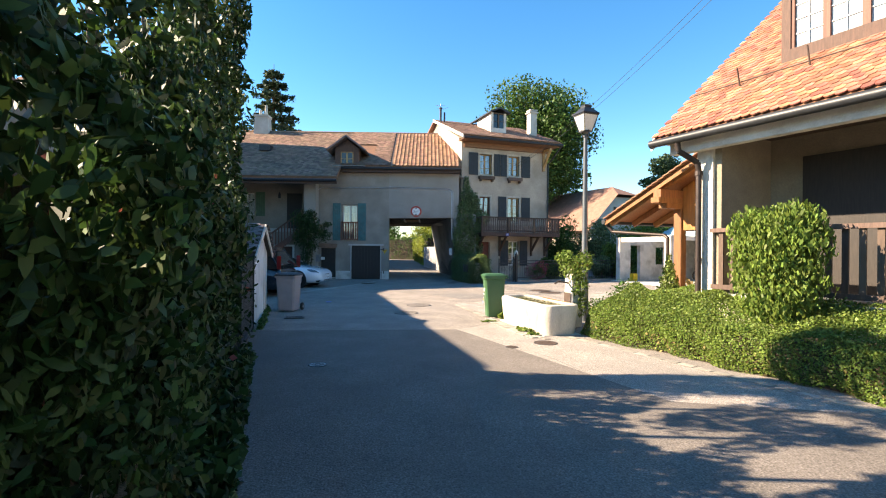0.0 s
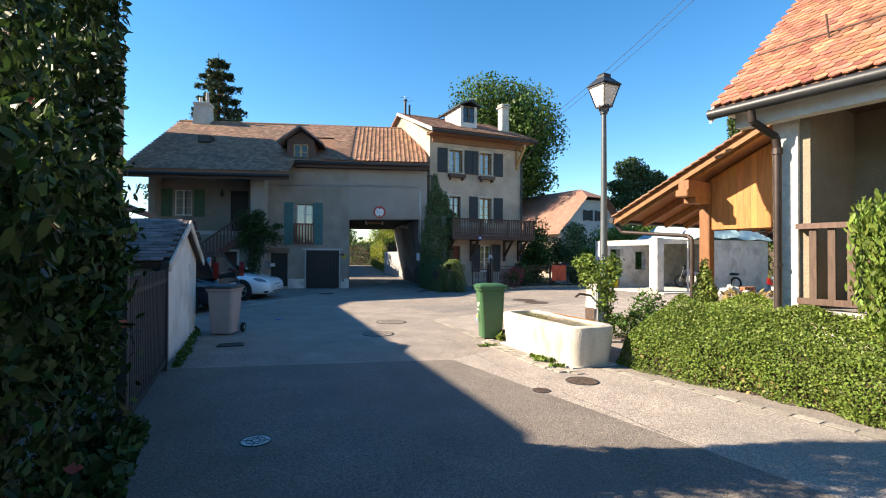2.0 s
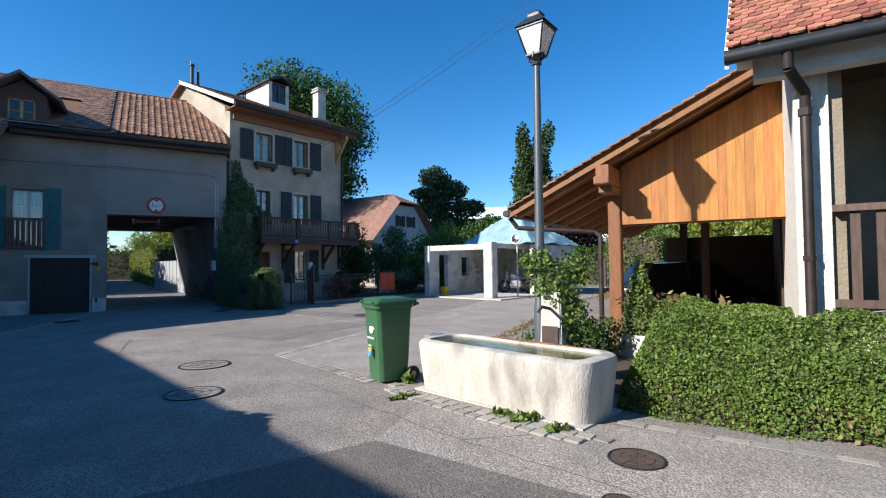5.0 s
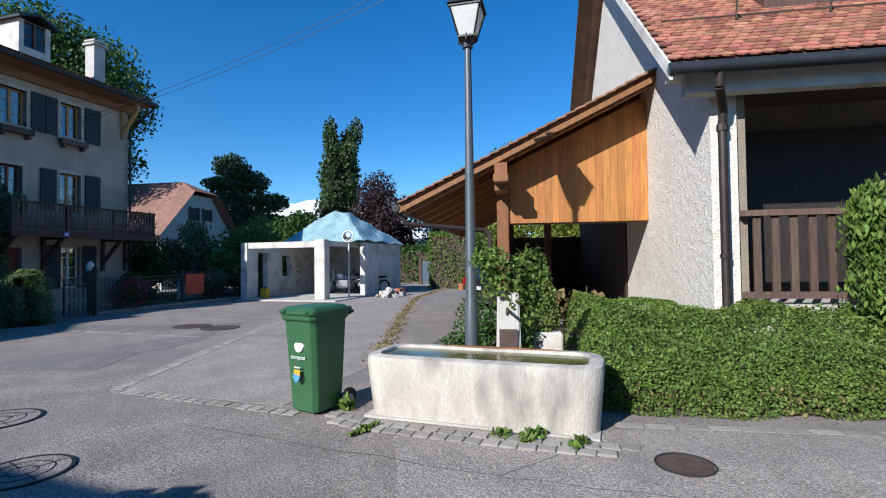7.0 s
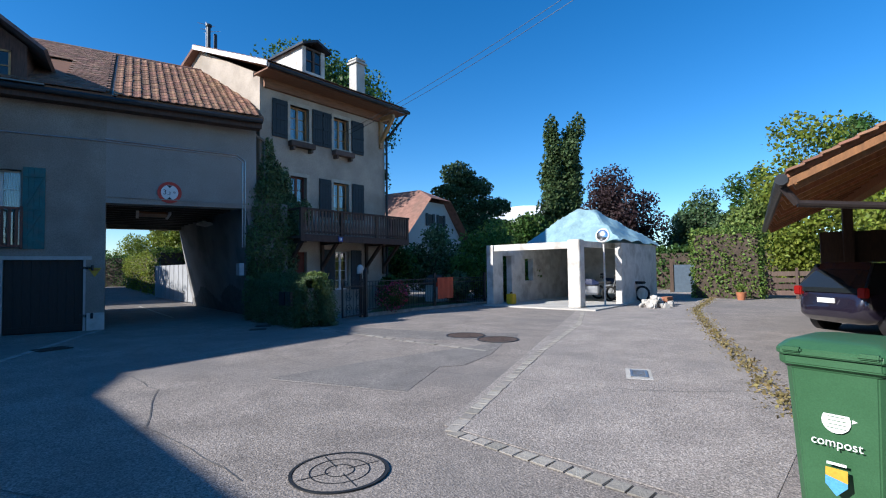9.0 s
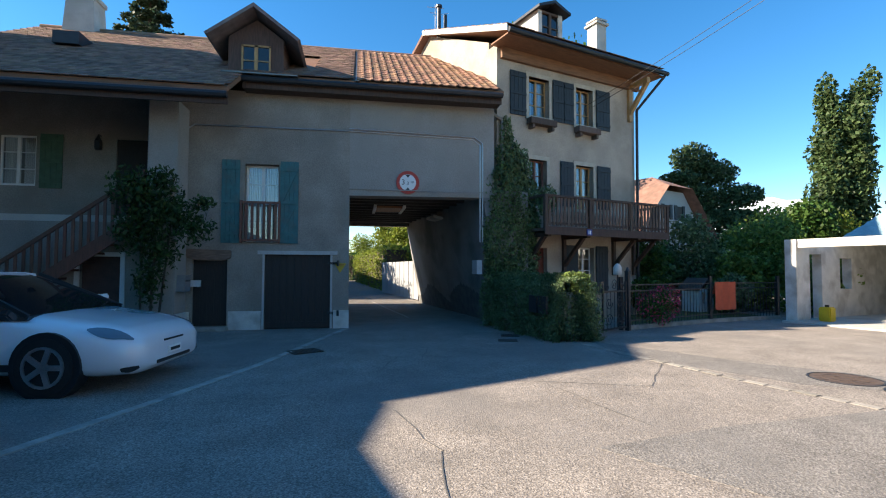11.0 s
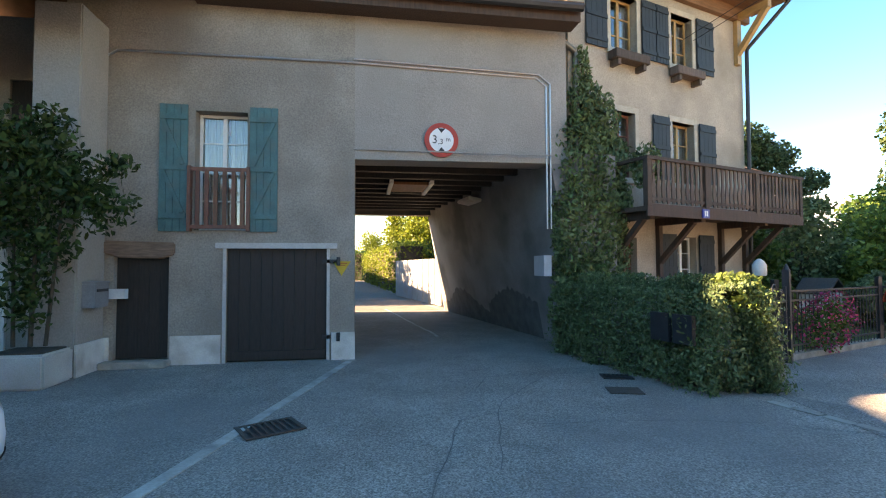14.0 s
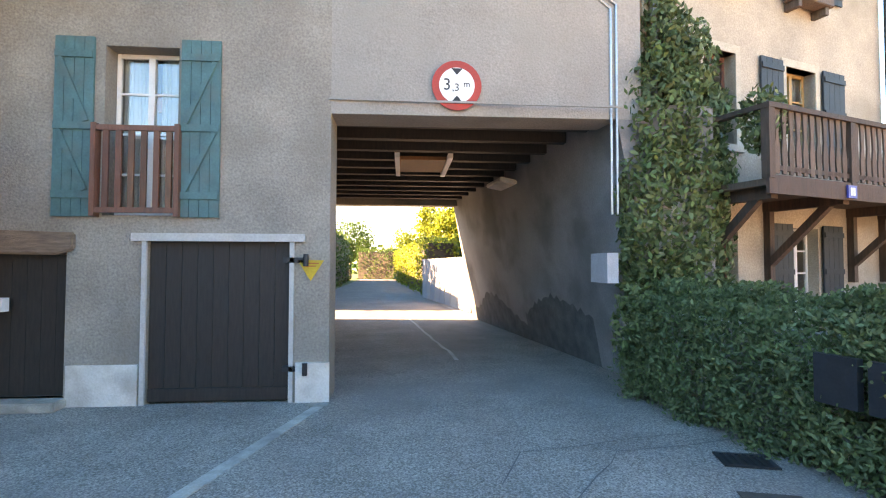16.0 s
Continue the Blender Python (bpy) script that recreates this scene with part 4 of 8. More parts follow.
part("window_frame", Shape().box(2.36, 3.04, 0.9, 0.95, 9.68, 9.75).box(2.66, 2.74, 0.9, 0.95, 8.85, 9.68).box(2.36, 2.66, 0.92, 0.94, 9.25, 9.28).box(2.74, 3.04, 0.92, 0.94, 9.25, 9.28), GREY_WOOD, db)
part("window_pane", Shape().box(2.36, 3.04, 0.955, 0.965, 8.85, 9.68), DARK_GLASS, db)
for a, b, c, d in W3 + W2:
    window_unit(hb, a, b, c, d, 0.16, FRAME_OCHRE if (c > 5 or a > 2) else RED_WOOD, cross=2, curtain=(c > 5 or a > 2))
    part("window_surround", Shape().box(a - 0.1, a, -0.02, 0.15, c, d).box(b, b + 0.1, -0.02, 0.15, c, d).box(a - 0.1, b + 0.1, -0.02, 0.15, d, d + 0.12).box(a - 0.12, b + 0.12, -0.06, 0.15, c - 0.1, c), STONE_SILL, hb, "sandstone window surround")
for a, b in ((1.0, 1.95), (2.8, 3.7)):
    bx = part("window_box", Shape().box(a, b, -0.26, -0.03, 5.62, 5.8), GREY_WOOD, hb, "wooden window box", bevel=0.01)
    part("box_bracket", Shape().box(a + 0.08, a + 0.16, -0.22, -0.002, 5.5, 5.62), GREY_WOOD, bx)
    part("box_bracket", Shape().box(b - 0.16, b - 0.08, -0.22, -0.002, 5.5, 5.62), GREY_WOOD, bx)
for a, b in ((0.42, 0.98), (1.97, 2.38), (2.4, 2.78), (3.72, 4.3)):
    shutter(hb, a, b, 5.85, 7.1, -0.025, NAVY, 0)
for a, b in ((0.42, 0.98), (2.25, 2.76), (3.74, 4.3)):
    shutter(hb, a, b, 3.35, 4.7, -0.025, NAVY, 0)
for a, b in ((2.4, 2.9), (3.65, 4.15)):
    shutter(hb, a, b, 0.75, 2.2, -0.025, NAVY, 0)
window_unit(hb, 2.95, 3.6, 0.75, 2.15, 0.16, FRAME_WHITE, cross=3, curtain=False)
part("door_leaf", Shape().box(1.05, 1.75, 0.16, 0.2, 0.1, 2.1), mat("rust red door", (0.16, 0.04, 0.025), 0.55, 0.2), hb, "rust red house door")
part("downpipe", Shape().tube([(0.12, -0.06, 5.6), (0.12, -0.06, 1.0)], 0.05).tube([(-0.28, -0.1, 5.75), (0.12, -0.06, 5.6)], 0.05), ZINC, hb, "grey zinc downpipe", smooth=True)
bal = thing("balcony", "dark brown timber balcony with flat balusters on brackets", "balcony", HB)
part("floor", Shape().box(0.75, 5.6, -1.1, -0.003, 2.5, 2.58), DARK_WOOD, bal)
part("fascia", Shape().box(0.73, 5.62, -1.14, -1.1, 2.4, 2.62), DARK_WOOD, bal)
part("top_rail", Shape().box(0.72, 5.64, -1.16, -1.06, 3.40, 3.46).box(5.54, 5.64, -1.06, 0, 3.40, 3.46).box(0.72, 0.82, -1.06, 0, 3.40, 3.46), DARK_WOOD, bal)
part("bottom_rail", Shape().box(0.75, 5.6, -1.12, -1.08, 2.68, 2.74), DARK_WOOD, bal)
for x in (0.78, 2.35, 3.95, 5.55):
    part("post", Shape().box(x - 0.05, x + 0.05, -1.15, -1.05, 2.58, 3.42), DARK_WOOD, bal)
for i in range(36):
    x = 0.88 + i * 0.13
    part("baluster", Shape().prism([(x, -1.12, 2.64), (x + 0.07, -1.12, 2.64), (x + 0.085, -1.12, 2.9), (x + 0.06, -1.12, 3.1), (x + 0.08, -1.12, 3.40), (x - 0.01, -1.12, 3.40), (x + 0.01, -1.12, 3.1), (x - 0.015, -1.12, 2.9)], (0, 0.02, 0)), GREY_WOOD, bal)
for i in range(7):
    part("baluster", Shape().box(5.58, 5.6, -0.95 + i * 0.13, -0.87 + i * 0.13, 2.64, 3.4), GREY_WOOD, bal)
for x in (0.95, 2.35, 4.4, 5.3):
    part("bracket", Shape().bar((x, -0.02, 1.55), (x, -0.85, 2.38), 0.1, 0.1).box(x - 0.06, x + 0.06, -1.05, 0, 2.36, 2.5).box(x - 0.05, x + 0.05, -0.1, -0.003, 1.3, 2.36), DARK_WOOD, bal, "heavy timber bracket")
part("plate", Shape().box(2.18, 2.36, -1.17, -1.145, 2.42, 2.58), BLUE_SIGN, bal, "small blue plate")
part("plate_mark", Shape().box(2.22, 2.25, -1.175, -1.171, 2.45, 2.55).box(2.27, 2.31, -1.175, -1.171, 2.45, 2.55), WHITE_SIGN, bal)

# ---- tiled house on its low terrace ----
rh = thing("tiled_house", "rough plastered house with a steep orange scale-tile roof and a loggia", "house", RH)
RS, EZ = 0.86, 3.66
PK = 6.2
part("gable_wall", Shape().prism([(0, 0.0, 0), (0, 12.4, 0), (0, 12.4, EZ + 0.2), (0, PK, EZ + PK * RS), (0, 0.0, EZ + 0.2)], (0.3, 0, 0)), ROUGH_PLASTER, rh, "sunlit rough cast gable wall")
# loggia walls darker than the gable: shade put into the plaster colour
part("loggia_side", Shape().box(0.3, 0.42, 0.06, 1.5, 0, 3.74), SHADE_PLASTER, rh)
part("loggia_back", Shape().box(0.3, 9.0, 1.5, 1.8, 0, 3.9), SHADE_PLASTER, rh, "plaster browned for the loggia's shade")
part("terrace_wall", Shape().box(0.42, 9.0, -0.02, 1.5, 0, 0.86), ROUGH_PLASTER, rh, "low rendered terrace wall")
part("terrace_slab", Shape().box(0.42, 9.0, -0.14, 1.5, 0.86, 0.95), CONCRETE, rh, "pale stone slab", bevel=0.012)
part("far_wall", Shape().box(9.0, 9.4, 0, 12.4, 0, 3.9), ROUGH_PLASTER, rh)
part("rear_wall", Shape().box(0.4, 9.0, 12.0, 12.4, 0, 3.9), ROUGH_PLASTER, rh)
part("loggia_ceiling", Shape().box(0.4, 9.0, -0.3, 1.5, 3.74, 3.78), DARK_WOOD, rh)
part("header_beam", Shape().box(-0.35, 9.2, -0.28, -0.1, 3.44, 3.66), WHITE_OLD, rh, "cream painted eaves board")
part("soffit", Shape().box(-0.5, 9.3, -0.4, 0.0, 3.66, 3.70), WHITE_OLD, rh)
part("dark_shutter", Shape().box(1.0, 3.6, 1.42, 1.5, 0.95, 3.35), BLACK_DOOR, rh, "dark boarded loggia doors")
r1 = part("roof", Shape().prism([(-0.55, -0.42, EZ), (9.6, -0.42, EZ), (9.6, PK, EZ + (PK + 0.42) * RS), (-0.55, PK, EZ + (PK + 0.42) * RS)], (0, -0.06, 0.08)), SOFFIT, rh, "steep roof of orange and cream scale tiles")
part("rear_roof", Shape().prism([(-0.55, PK, EZ + (PK + 0.42) * RS), (9.6, PK, EZ + (PK + 0.42) * RS), (9.6, 13.0, EZ), (-0.55, 13.0, EZ)], (0, 0.06, 0.08)), TILE_BROWN, rh)
part("verge_board", Shape().prism([(-0.6, -0.5, EZ - 0.12), (-0.6, PK, EZ + (PK + 0.42) * RS - 0.1), (-0.6, PK, EZ + (PK + 0.42) * RS + 0.1), (-0.6, -0.5, EZ + 0.06)], (0.04, 0, 0)), WHITE_OLD, rh, "cream scalloped verge board")
part("verge_board", Shape().prism([(-0.6, 13.0, EZ - 0.1), (-0.6, PK, EZ + (PK + 0.42) * RS - 0.1), (-0.6, PK, EZ + (PK + 0.42) * RS + 0.1), (-0.6, 13.0, EZ + 0.08)], (0.04, 0, 0)), DARK_WOOD, rh)
part("verge_soffit", Shape().prism([(-0.55, -0.42, EZ - 0.03), (-0.55, PK, EZ + (PK + 0.42) * RS - 0.03), (-0.55, PK, EZ + (PK + 0.42) * RS), (-0.55, -0.42, EZ)], (0.55, 0, 0)), WHITE_OLD, rh)
part("gutter", Shape().tube([(-0.6, -0.5, 3.66), (9.6, -0.5, 3.66)], 0.075, 12), METAL_DARK, rh, "dark metal gutter", smooth=True)
part("downpipe", Shape().tube([(-0.05, -0.48, 3.6), (-0.05, -0.44, 3.45), (0.1, -0.14, 3.25), (0.1, -0.1, 3.1), (0.1, -0.1, 0.2)], 0.05, 12), COPPER, rh, "dark brown downpipe", smooth=True)
part("pipe_collar", Shape().rod((0.1, -0.1, 3.02), (0.1, -0.1, 3.1), 0.065), COPPER, rh, smooth=True)
part("pipe_collar", Shape().rod((0.1, -0.1, 1.5), (0.1, -0.1, 1.55), 0.06), COPPER, rh, smooth=True)
rail = thing("loggia_railing", "brown grey painted timber railing with flat balusters", "railing", RH)
part("top_rail", Shape().box(0.3, 6.0, -0.08, 0.04, 2.0, 2.07), GREY_WOOD, rail)
part("bottom_rail", Shape().box(0.3, 6.0, -0.05, 0.02, 1.02, 1.10), GREY_WOOD, rail)
for i in range(28):
    part("baluster", Shape().box(0.44 + i * 0.2, 0.52 + i * 0.2, -0.04, -0.01, 1.10, 2.0), GREY_WOOD, rail)
# flat plate; its dark tone stands in for a shaded recess
gw = part("gable_window", Shape().prism([(-0.03, 8.1, 4.75), (-0.03, 8.9, 4.75), (-0.03, 8.9, 5.3), (-0.03, 8.5, 5.7), (-0.03, 8.1, 5.3)], (0.02, 0, 0)), SHADE_PLASTER, rh, "small gable window, its recess a flat dark plate")
part("window_pane", Shape().box(-0.036, -0.031, 8.25, 8.75, 4.85, 5.3), DARK_GLASS, gw)
for i in range(7):
    part("snow_guard", Shape().bar((0.5 + i * 1.1, 0.42, EZ + 0.92), (0.5 + i * 1.1, 0.34, EZ + 1.22), 0.015, 0.03), RUST, rh)
part("snow_bar", Shape().tube([(-0.4, 0.45, EZ + 1.0), (9, 0.45, EZ + 1.0)], 0.012, 6), RUST, rh, "thin rusty snow bar")
# dormer of the tiled house
dz = EZ + 1.15
rd = part("dormer", Shape().box(1.0, 1.14, 0.75, 2.6, dz, dz + 1.45).box(3.2, 3.34, 0.75, 2.6, dz, dz + 1.45).box(1.14, 3.2, 0.75, 0.9, dz, dz + 0.25).box(1.14, 3.2, 0.75, 0.9, dz + 1.2, dz + 1.45), DARK_WOOD, rh, "dark framed dormer with leaded windows")
part("dormer_roof", Shape().prism([(0.75, 0.4, dz + 1.5), (3.6, 0.4, dz + 1.5), (3.6, 4.0, dz + 2.2), (0.75, 4.0, dz + 2.2)], (0, 0, 0.1)), TILE_BROWN, rd)
for k in range(4):
    a = 1.14 + k * 0.515
    s = Shape().box(a, a + 0.05, 0.77, 0.83, dz + 0.25, dz + 1.2).box(a + 0.465, a + 0.515, 0.77, 0.83, dz + 0.25, dz + 1.2)
    part("window_frame", s, RED_WOOD, rd)
    for i in range(1, 4):
        part("lead_bar", Shape().box(a + 0.05, a + 0.465, 0.795, 0.81, dz + 0.25 + i * 0.24 - 0.008, dz + 0.25 + i * 0.24 + 0.008), FRAME_WHITE, rd)
    part("lead_bar", Shape().box(a + 0.25, a + 0.266, 0.793, 0.808, dz + 0.25, dz + 1.2), FRAME_WHITE, rd)
    part("window_pane", Shape().box(a + 0.05, a + 0.465, 0.812, 0.82, dz + 0.25, dz + 1.2), mat("pale old glass", (0.35, 0.42, 0.45), 0.1, 0.2, 3, 20, 0.05), rd)

# ---- carport ----
cp = thing("carport", "open timber carport with a tiled lean-to roof and larch boarding", "carport", RH)
CT, CE, CX = 4.62, 2.5, -4.45
cs = (CT - CE) / -CX
Y0, Y1 = 2.25, 12.5
cr = part("roof", Shape().prism([(0, Y0, CT), (CX, Y0, CE), (CX, Y1, CE), (0, Y1, CT)], (0, 0, 0.05)), BEAM_WOOD, cp, "boarded roof under brown tiles")
part("verge_board", Shape().prism([(0, Y0 - 0.03, CT - 0.13), (CX, Y0 - 0.03, CE - 0.11), (CX, Y0 - 0.03, CE - 0.02), (0, Y0 - 0.03, CT - 0.03)], (0, 0.03, 0)), BEAM_WOOD, cp, "varnished verge board")
for i in range(12):
    y = Y0 + 0.15 + i * 0.88
    part("rafter", Shape().bar((-0.02, y, CT - 0.08), (CX + 0.06, y, CE - 0.07), 0.1, 0.14), BEAM_WOOD, cp)
for i in range(27):
    x = CX + (i + 0.5) * -CX / 27
    part("verge_tile", Shape().box(-0.095, 0.095, Y0 - 0.11, Y0 + 0.12, 0, 0.028), TILE_PAN, cp, at=Matrix.Translation((x, 0.004 * (i % 3), CT + x * cs + 0.055)) @ Matrix.Rotation(-math.atan(cs) + 0.12, 4, "Y"))
part("purlin", Shape().box(-2.72, -2.5, 2.1, Y1, 3.0, 3.2), BEAM_WOOD, cp)
part("purlin_end", Shape().box(-2.74, -2.48, 2.02, 2.9, 2.86, 3.0).box(-2.73, -2.49, 2.3, 2.9, 2.74, 2.86), BEAM_WOOD, cp, "stepped beam end", bevel=0.012)
part("post", Shape().box(-2.72, -2.5, 2.85, 3.05, 0, 3.0), BEAM_WOOD, cp, bevel=0.01)
# posts behind the front one carry the carport's shade in their colour
part("post", Shape().box(-2.72, -2.5, 12.2, 12.4, 0, 3.0), DARK_WOOD, cp, "rear post in a shade-dark tone", bevel=0.01)
part("post", Shape().box(-1.62, -1.44, 7.4, 7.58, 0, CT - 1.53 * cs - 0.12), DARK_WOOD, cp, "inner post in a shade-dark tone", bevel=0.01)
s = None
for i in range(19):
    a = -2.48 + i * 0.1305
    b = a + 0.1285
    part("board", Shape().prism([(a, 2.9, 2.2), (b, 2.9, 2.2), (b, 2.9, CT + b * cs - 0.16), (a, 2.9, CT + a * cs - 0.16)], (0, 0.025 + 0.004 * (i % 2), 0)), ORANGE_WOOD, cp)
part("board_backing", Shape().prism([(-2.5, 2.94, 2.2), (0, 2.94, 2.2), (0, 2.94, CT - 0.2), (-2.5, 2.94, CT - 2.5 * cs - 0.2)], (0, 0.03, 0)), BEAM_WOOD, cp)
part("cross_beam", Shape().box(-2.5, 0, 2.97, 3.1, 2.18, 2.36), BEAM_WOOD, cp)
part("gutter", Shape().tube([(CX - 0.06, Y0 - 0.05, CE - 0.02), (CX - 0.06, Y1, CE - 0.02)], 0.07, 10), METAL_DARK, cp, smooth=True)
part("gutter_pipe", Shape().tube([(CX - 0.04, Y0 + 0.1, CE - 0.1), (CX + 0.1, Y0 + 0.15, CE - 0.3), (-2.95, 2.8, CE - 0.42), (-2.85, 2.8, CE - 0.5), (-2.85, 2.8, 0.1)], 0.045, 10), COPPER, cp, "brown pipe running back to the post", smooth=True)
# rear boards added to keep light out of the carport
part("back_wall", Shape().box(-3.2, 0, Y1, Y1 + 0.15, 0, 2.35), DARK_WOOD, cp, "dark rear boards added to dim the carport")
# dark boards laid where the plaster house wall is only in shade
part("inner_boarding", Shape().box(-0.04, -0.002, 4.7, Y1, 0, CT - 0.2), DARK_WOOD, cp, "dark boards standing in for shade on the house wall")

# ---- white shed by the lane ----
sa = math.degrees(math.atan2(3.3, -0.75)) - 90
SH = pose(-3.92, 9.72, 0, 0, 0, sa)
sh = thing("white_shed", "small whitewashed shed with a grey brown tiled gable roof", "shed", SH @ Matrix.Diagonal((1, 0.93, 0.9, 1)))
part("front_wall", Shape().prism([(0, 0, 0), (0, 3.45, 0), (0, 3.45, 1.72), (0, 1.72, 2.36), (0, 0, 1.72)], (-0.25, 0, 0)), WHITE_WALL, sh, "whitewashed gable wall")
part("side_wall", Shape().box(-3.8, -0.25, 0, 0.25, 0, 1.72), WHITE_WALL, sh)
part("side_wall", Shape().box(-3.8, -0.25, 3.2, 3.45, 0, 1.72), WHITE_WALL, sh)
part("back_wall", Shape().box(-4.0, -3.8, 0, 3.45, 0, 2.2), WHITE_WALL, sh)
part("blind_door", Shape().box(-0.02, 0.015, 2.55, 2.62, 0, 1.55).box(-0.02, 0.015, 3.12, 3.19, 0, 1.55).box(-0.02, 0.015, 2.5, 3.25, 1.5, 1.6), WHITE_WALL, sh)
sr = part("roof", Shape().prism([(0.1, -0.25, 1.6), (0.1, 1.72, 2.40), (0.1, 1.72, 2.48), (0.1, -0.28, 1.68)], (-4.5, 0, 0)), DARK_WOOD, sh, "grey brown tiled roof")
sr2 = part("roof", Shape().prism([(0.1, 3.70, 1.6), (0.1, 1.72, 2.40), (0.1, 1.72, 2.48), (0.1, 3.73, 1.68)], (-4.5, 0, 0)), DARK_WOOD, sh)
part("verge_board", Shape().prism([(0.1, -0.28, 1.55), (0.1, 1.72, 2.34), (0.1, 1.72, 2.48), (0.1, -0.28, 1.69)], (0.03, 0, 0)).prism([(0.1, 3.73, 1.55), (0.1, 1.72, 2.34), (0.1, 1.72, 2.48), (0.1, 3.73, 1.69)], (0.03, 0, 0)), WHITE_OLD, sh, "white verge boards")
part("downpipe", Shape().tube([(-0.1, -0.3, 1.62), (0.03, -0.12, 1.5), (0.03, -0.07, 0.05)], 0.04), METAL_DARK, sh, smooth=True)
gt = thing("metal_gate", "dark slatted metal gate beside the shed", "gate", pose(-3.08, 6.9, 0, 0, 0, math.degrees(math.atan2(2.7, -0.77))))
part("gate_frame", Shape().box(0, 2.7, -0.025, 0.025, 0.12, 0.18).box(0, 2.7, -0.025, 0.025, 1.25, 1.3).box(-0.04, 0.04, -0.04, 0.04, 0, 1.5).box(2.66, 2.74, -0.04, 0.04, 0, 1.5), METAL_DARK, gt)
for i in range(25):
    part("slat", Shape().box(0.08 + i * 0.105, 0.15 + i * 0.105, -0.012, 0.012, 0.08, 1.42), METAL_DARK, gt)

# ---- house behind the shed; unseen barns added to shade lane and yard ----
wh = thing("lane_house", "low brown roofed house half hidden behind the shed", "house", pose(-6.9, 13.6, 0, 0, 0, sa))
part("front_wall", Shape().box(-0.3, 0, 0, 2.4, 0, 2.75), GREY_PLASTER, wh)
part("gable_wall", Shape().prism([(-0.3, 0, 0), (-0.3, 0, 2.8), (-1.6, 0, 3.4), (-3.0, 0, 2.8), (-3.0, 0, 0)], (0, 0.3, 0)), GREY_PLASTER, wh)
part("gable_wall", Shape().prism([(-0.3, 2.1, 0), (-0.3, 2.1, 2.8), (-1.6, 2.1, 3.4), (-3.0, 2.1, 2.8), (-3.0, 2.1, 0)], (0, 0.3, 0)), GREY_PLASTER, wh)
part("roof", Shape().prism([(0.6, -0.4, 2.55), (-1.6, -0.4, 3.5), (-3.5, -0.4, 2.6), (-3.5, -0.4, 2.72), (-1.6, -0.4, 3.63), (0.6, -0.4, 2.68)], (0, 3.2, 0)), TILE_BROWN, wh, "brown tiled roof")
part("strut", Shape().bar((0.02, 2.0, 1.9), (0.5, 2.0, 2.55), 0.1, 0.1), WHITE_OLD, wh, "pale timber eave strut")
# added out of view; its ridge line casts the lane's straight shadow edge
lb_ = thing("shade_barn", "unseen long barn added to shade the lane", "barn", pose(-11.76, 7.1, 0, 0, 0, math.degrees(math.atan2(11.3, -2.75))))
part("wall", Shape().box(0, 11.6, -2.4, -2.1, 0, 5.6), GREY_PLASTER, lb_)
part("wall", Shape().box(0, 11.6, 2.1, 2.4, 0, 5.6), GREY_PLASTER, lb_)
for x in (0, 11.3):
    part("gable_wall", Shape().prism([(x, -2.1, 0), (x, 2.1, 0), (x, 2.1, 5.65), (x, 0, 6.75), (x, -2.1, 5.65)], (0.3, 0, 0)), GREY_PLASTER, lb_)
part("roof", Shape().prism([(-0.2, -2.8, 5.4), (-0.2, 0, 6.85), (-0.2, 2.8, 5.4), (-0.2, 2.8, 5.55), (-0.2, 0, 7.0), (-0.2, -2.8, 5.55)], (12.0, 0, 0)), TILE_BROWN, lb_, "brown tiled barn roof")
# unseen wing; side profile follows the shadow outline wanted on the yard
wg = thing("shade_wing", "unseen rendered wing with a hipped roof, shaped to shade the yard", "barn", pose(-16.8, 22.5, 0))
side = [(-2.24, 0), (-2.24, 6.55), (0.35, 9.39), (1.9, 9.8), (4.2, 11.8), (6.5, 11.8), (6.5, 0)]
for x in (2.4, -2.3):
    part("wall", Shape().prism([(x, y, z) for y, z in side], (0.3, 0, 0)), GREY_PLASTER, wg)
part("front_wall", wall_shape(-2.0, 2.4, 0, 6.5, -2.24, -1.94, [(-1.0, 1.0, 0, 2.6)]), GREY_PLASTER, wg)
for (ya, za), (yb, zb) in zip(side[1:5], side[2:6]):
    part("roof", Shape().prism([(-2.6, ya, za + 0.01), (2.75, ya, za + 0.01), (2.75, yb, zb + 0.01), (-2.6, yb, zb + 0.01)], (0, 0, 0.14)), TILE_BROWN, wg, "brown tiled roof slope")
# added out of view to stop sunlight between the two barns
an = thing("shade_annex", "unseen rendered annex added to close the shadow gap", "barn", pose(-16.8, 19.7, 0))
part("wall", Shape().box(-2.2, 2.3, -1.6, 0.55, 0, 6.77), GREY_PLASTER, an)
part("roof", Shape().prism([(-2.4, -1.8, 6.77), (2.5, -1.8, 6.77), (2.5, 0.85, 7.1), (-2.4, 0.85, 7.1)], (0, 0, 0.1)), TILE_BROWN, an)

# ---- fountain trough, lamp, bins ----
ft = thing("fountain_trough", "limewashed stone fountain trough full of greenish water", "fountain", RH @ pose(-2.69, -1.51, 0, 0, 0, -10.6))
def oct_ring(x0, x1, y0, y1, c, z):
    pts = []
    for cx, cy, a0 in ((x1 - c, y0 + c, -90), (x1 - c, y1 - c, 0), (x0 + c, y1 - c, 90), (x0 + c, y0 + c, 180)):
        pts += [(cx + c * math.cos(radians(a0 + k * 18)), cy + c * math.sin(radians(a0 + k * 18)), z) for k in range(6)]
    return pts
o = lambda z, k=0.0, c=0.22: oct_ring(-1.14 + k, 1.14 - k, -0.415 + k, 0.415 - k, c, z)
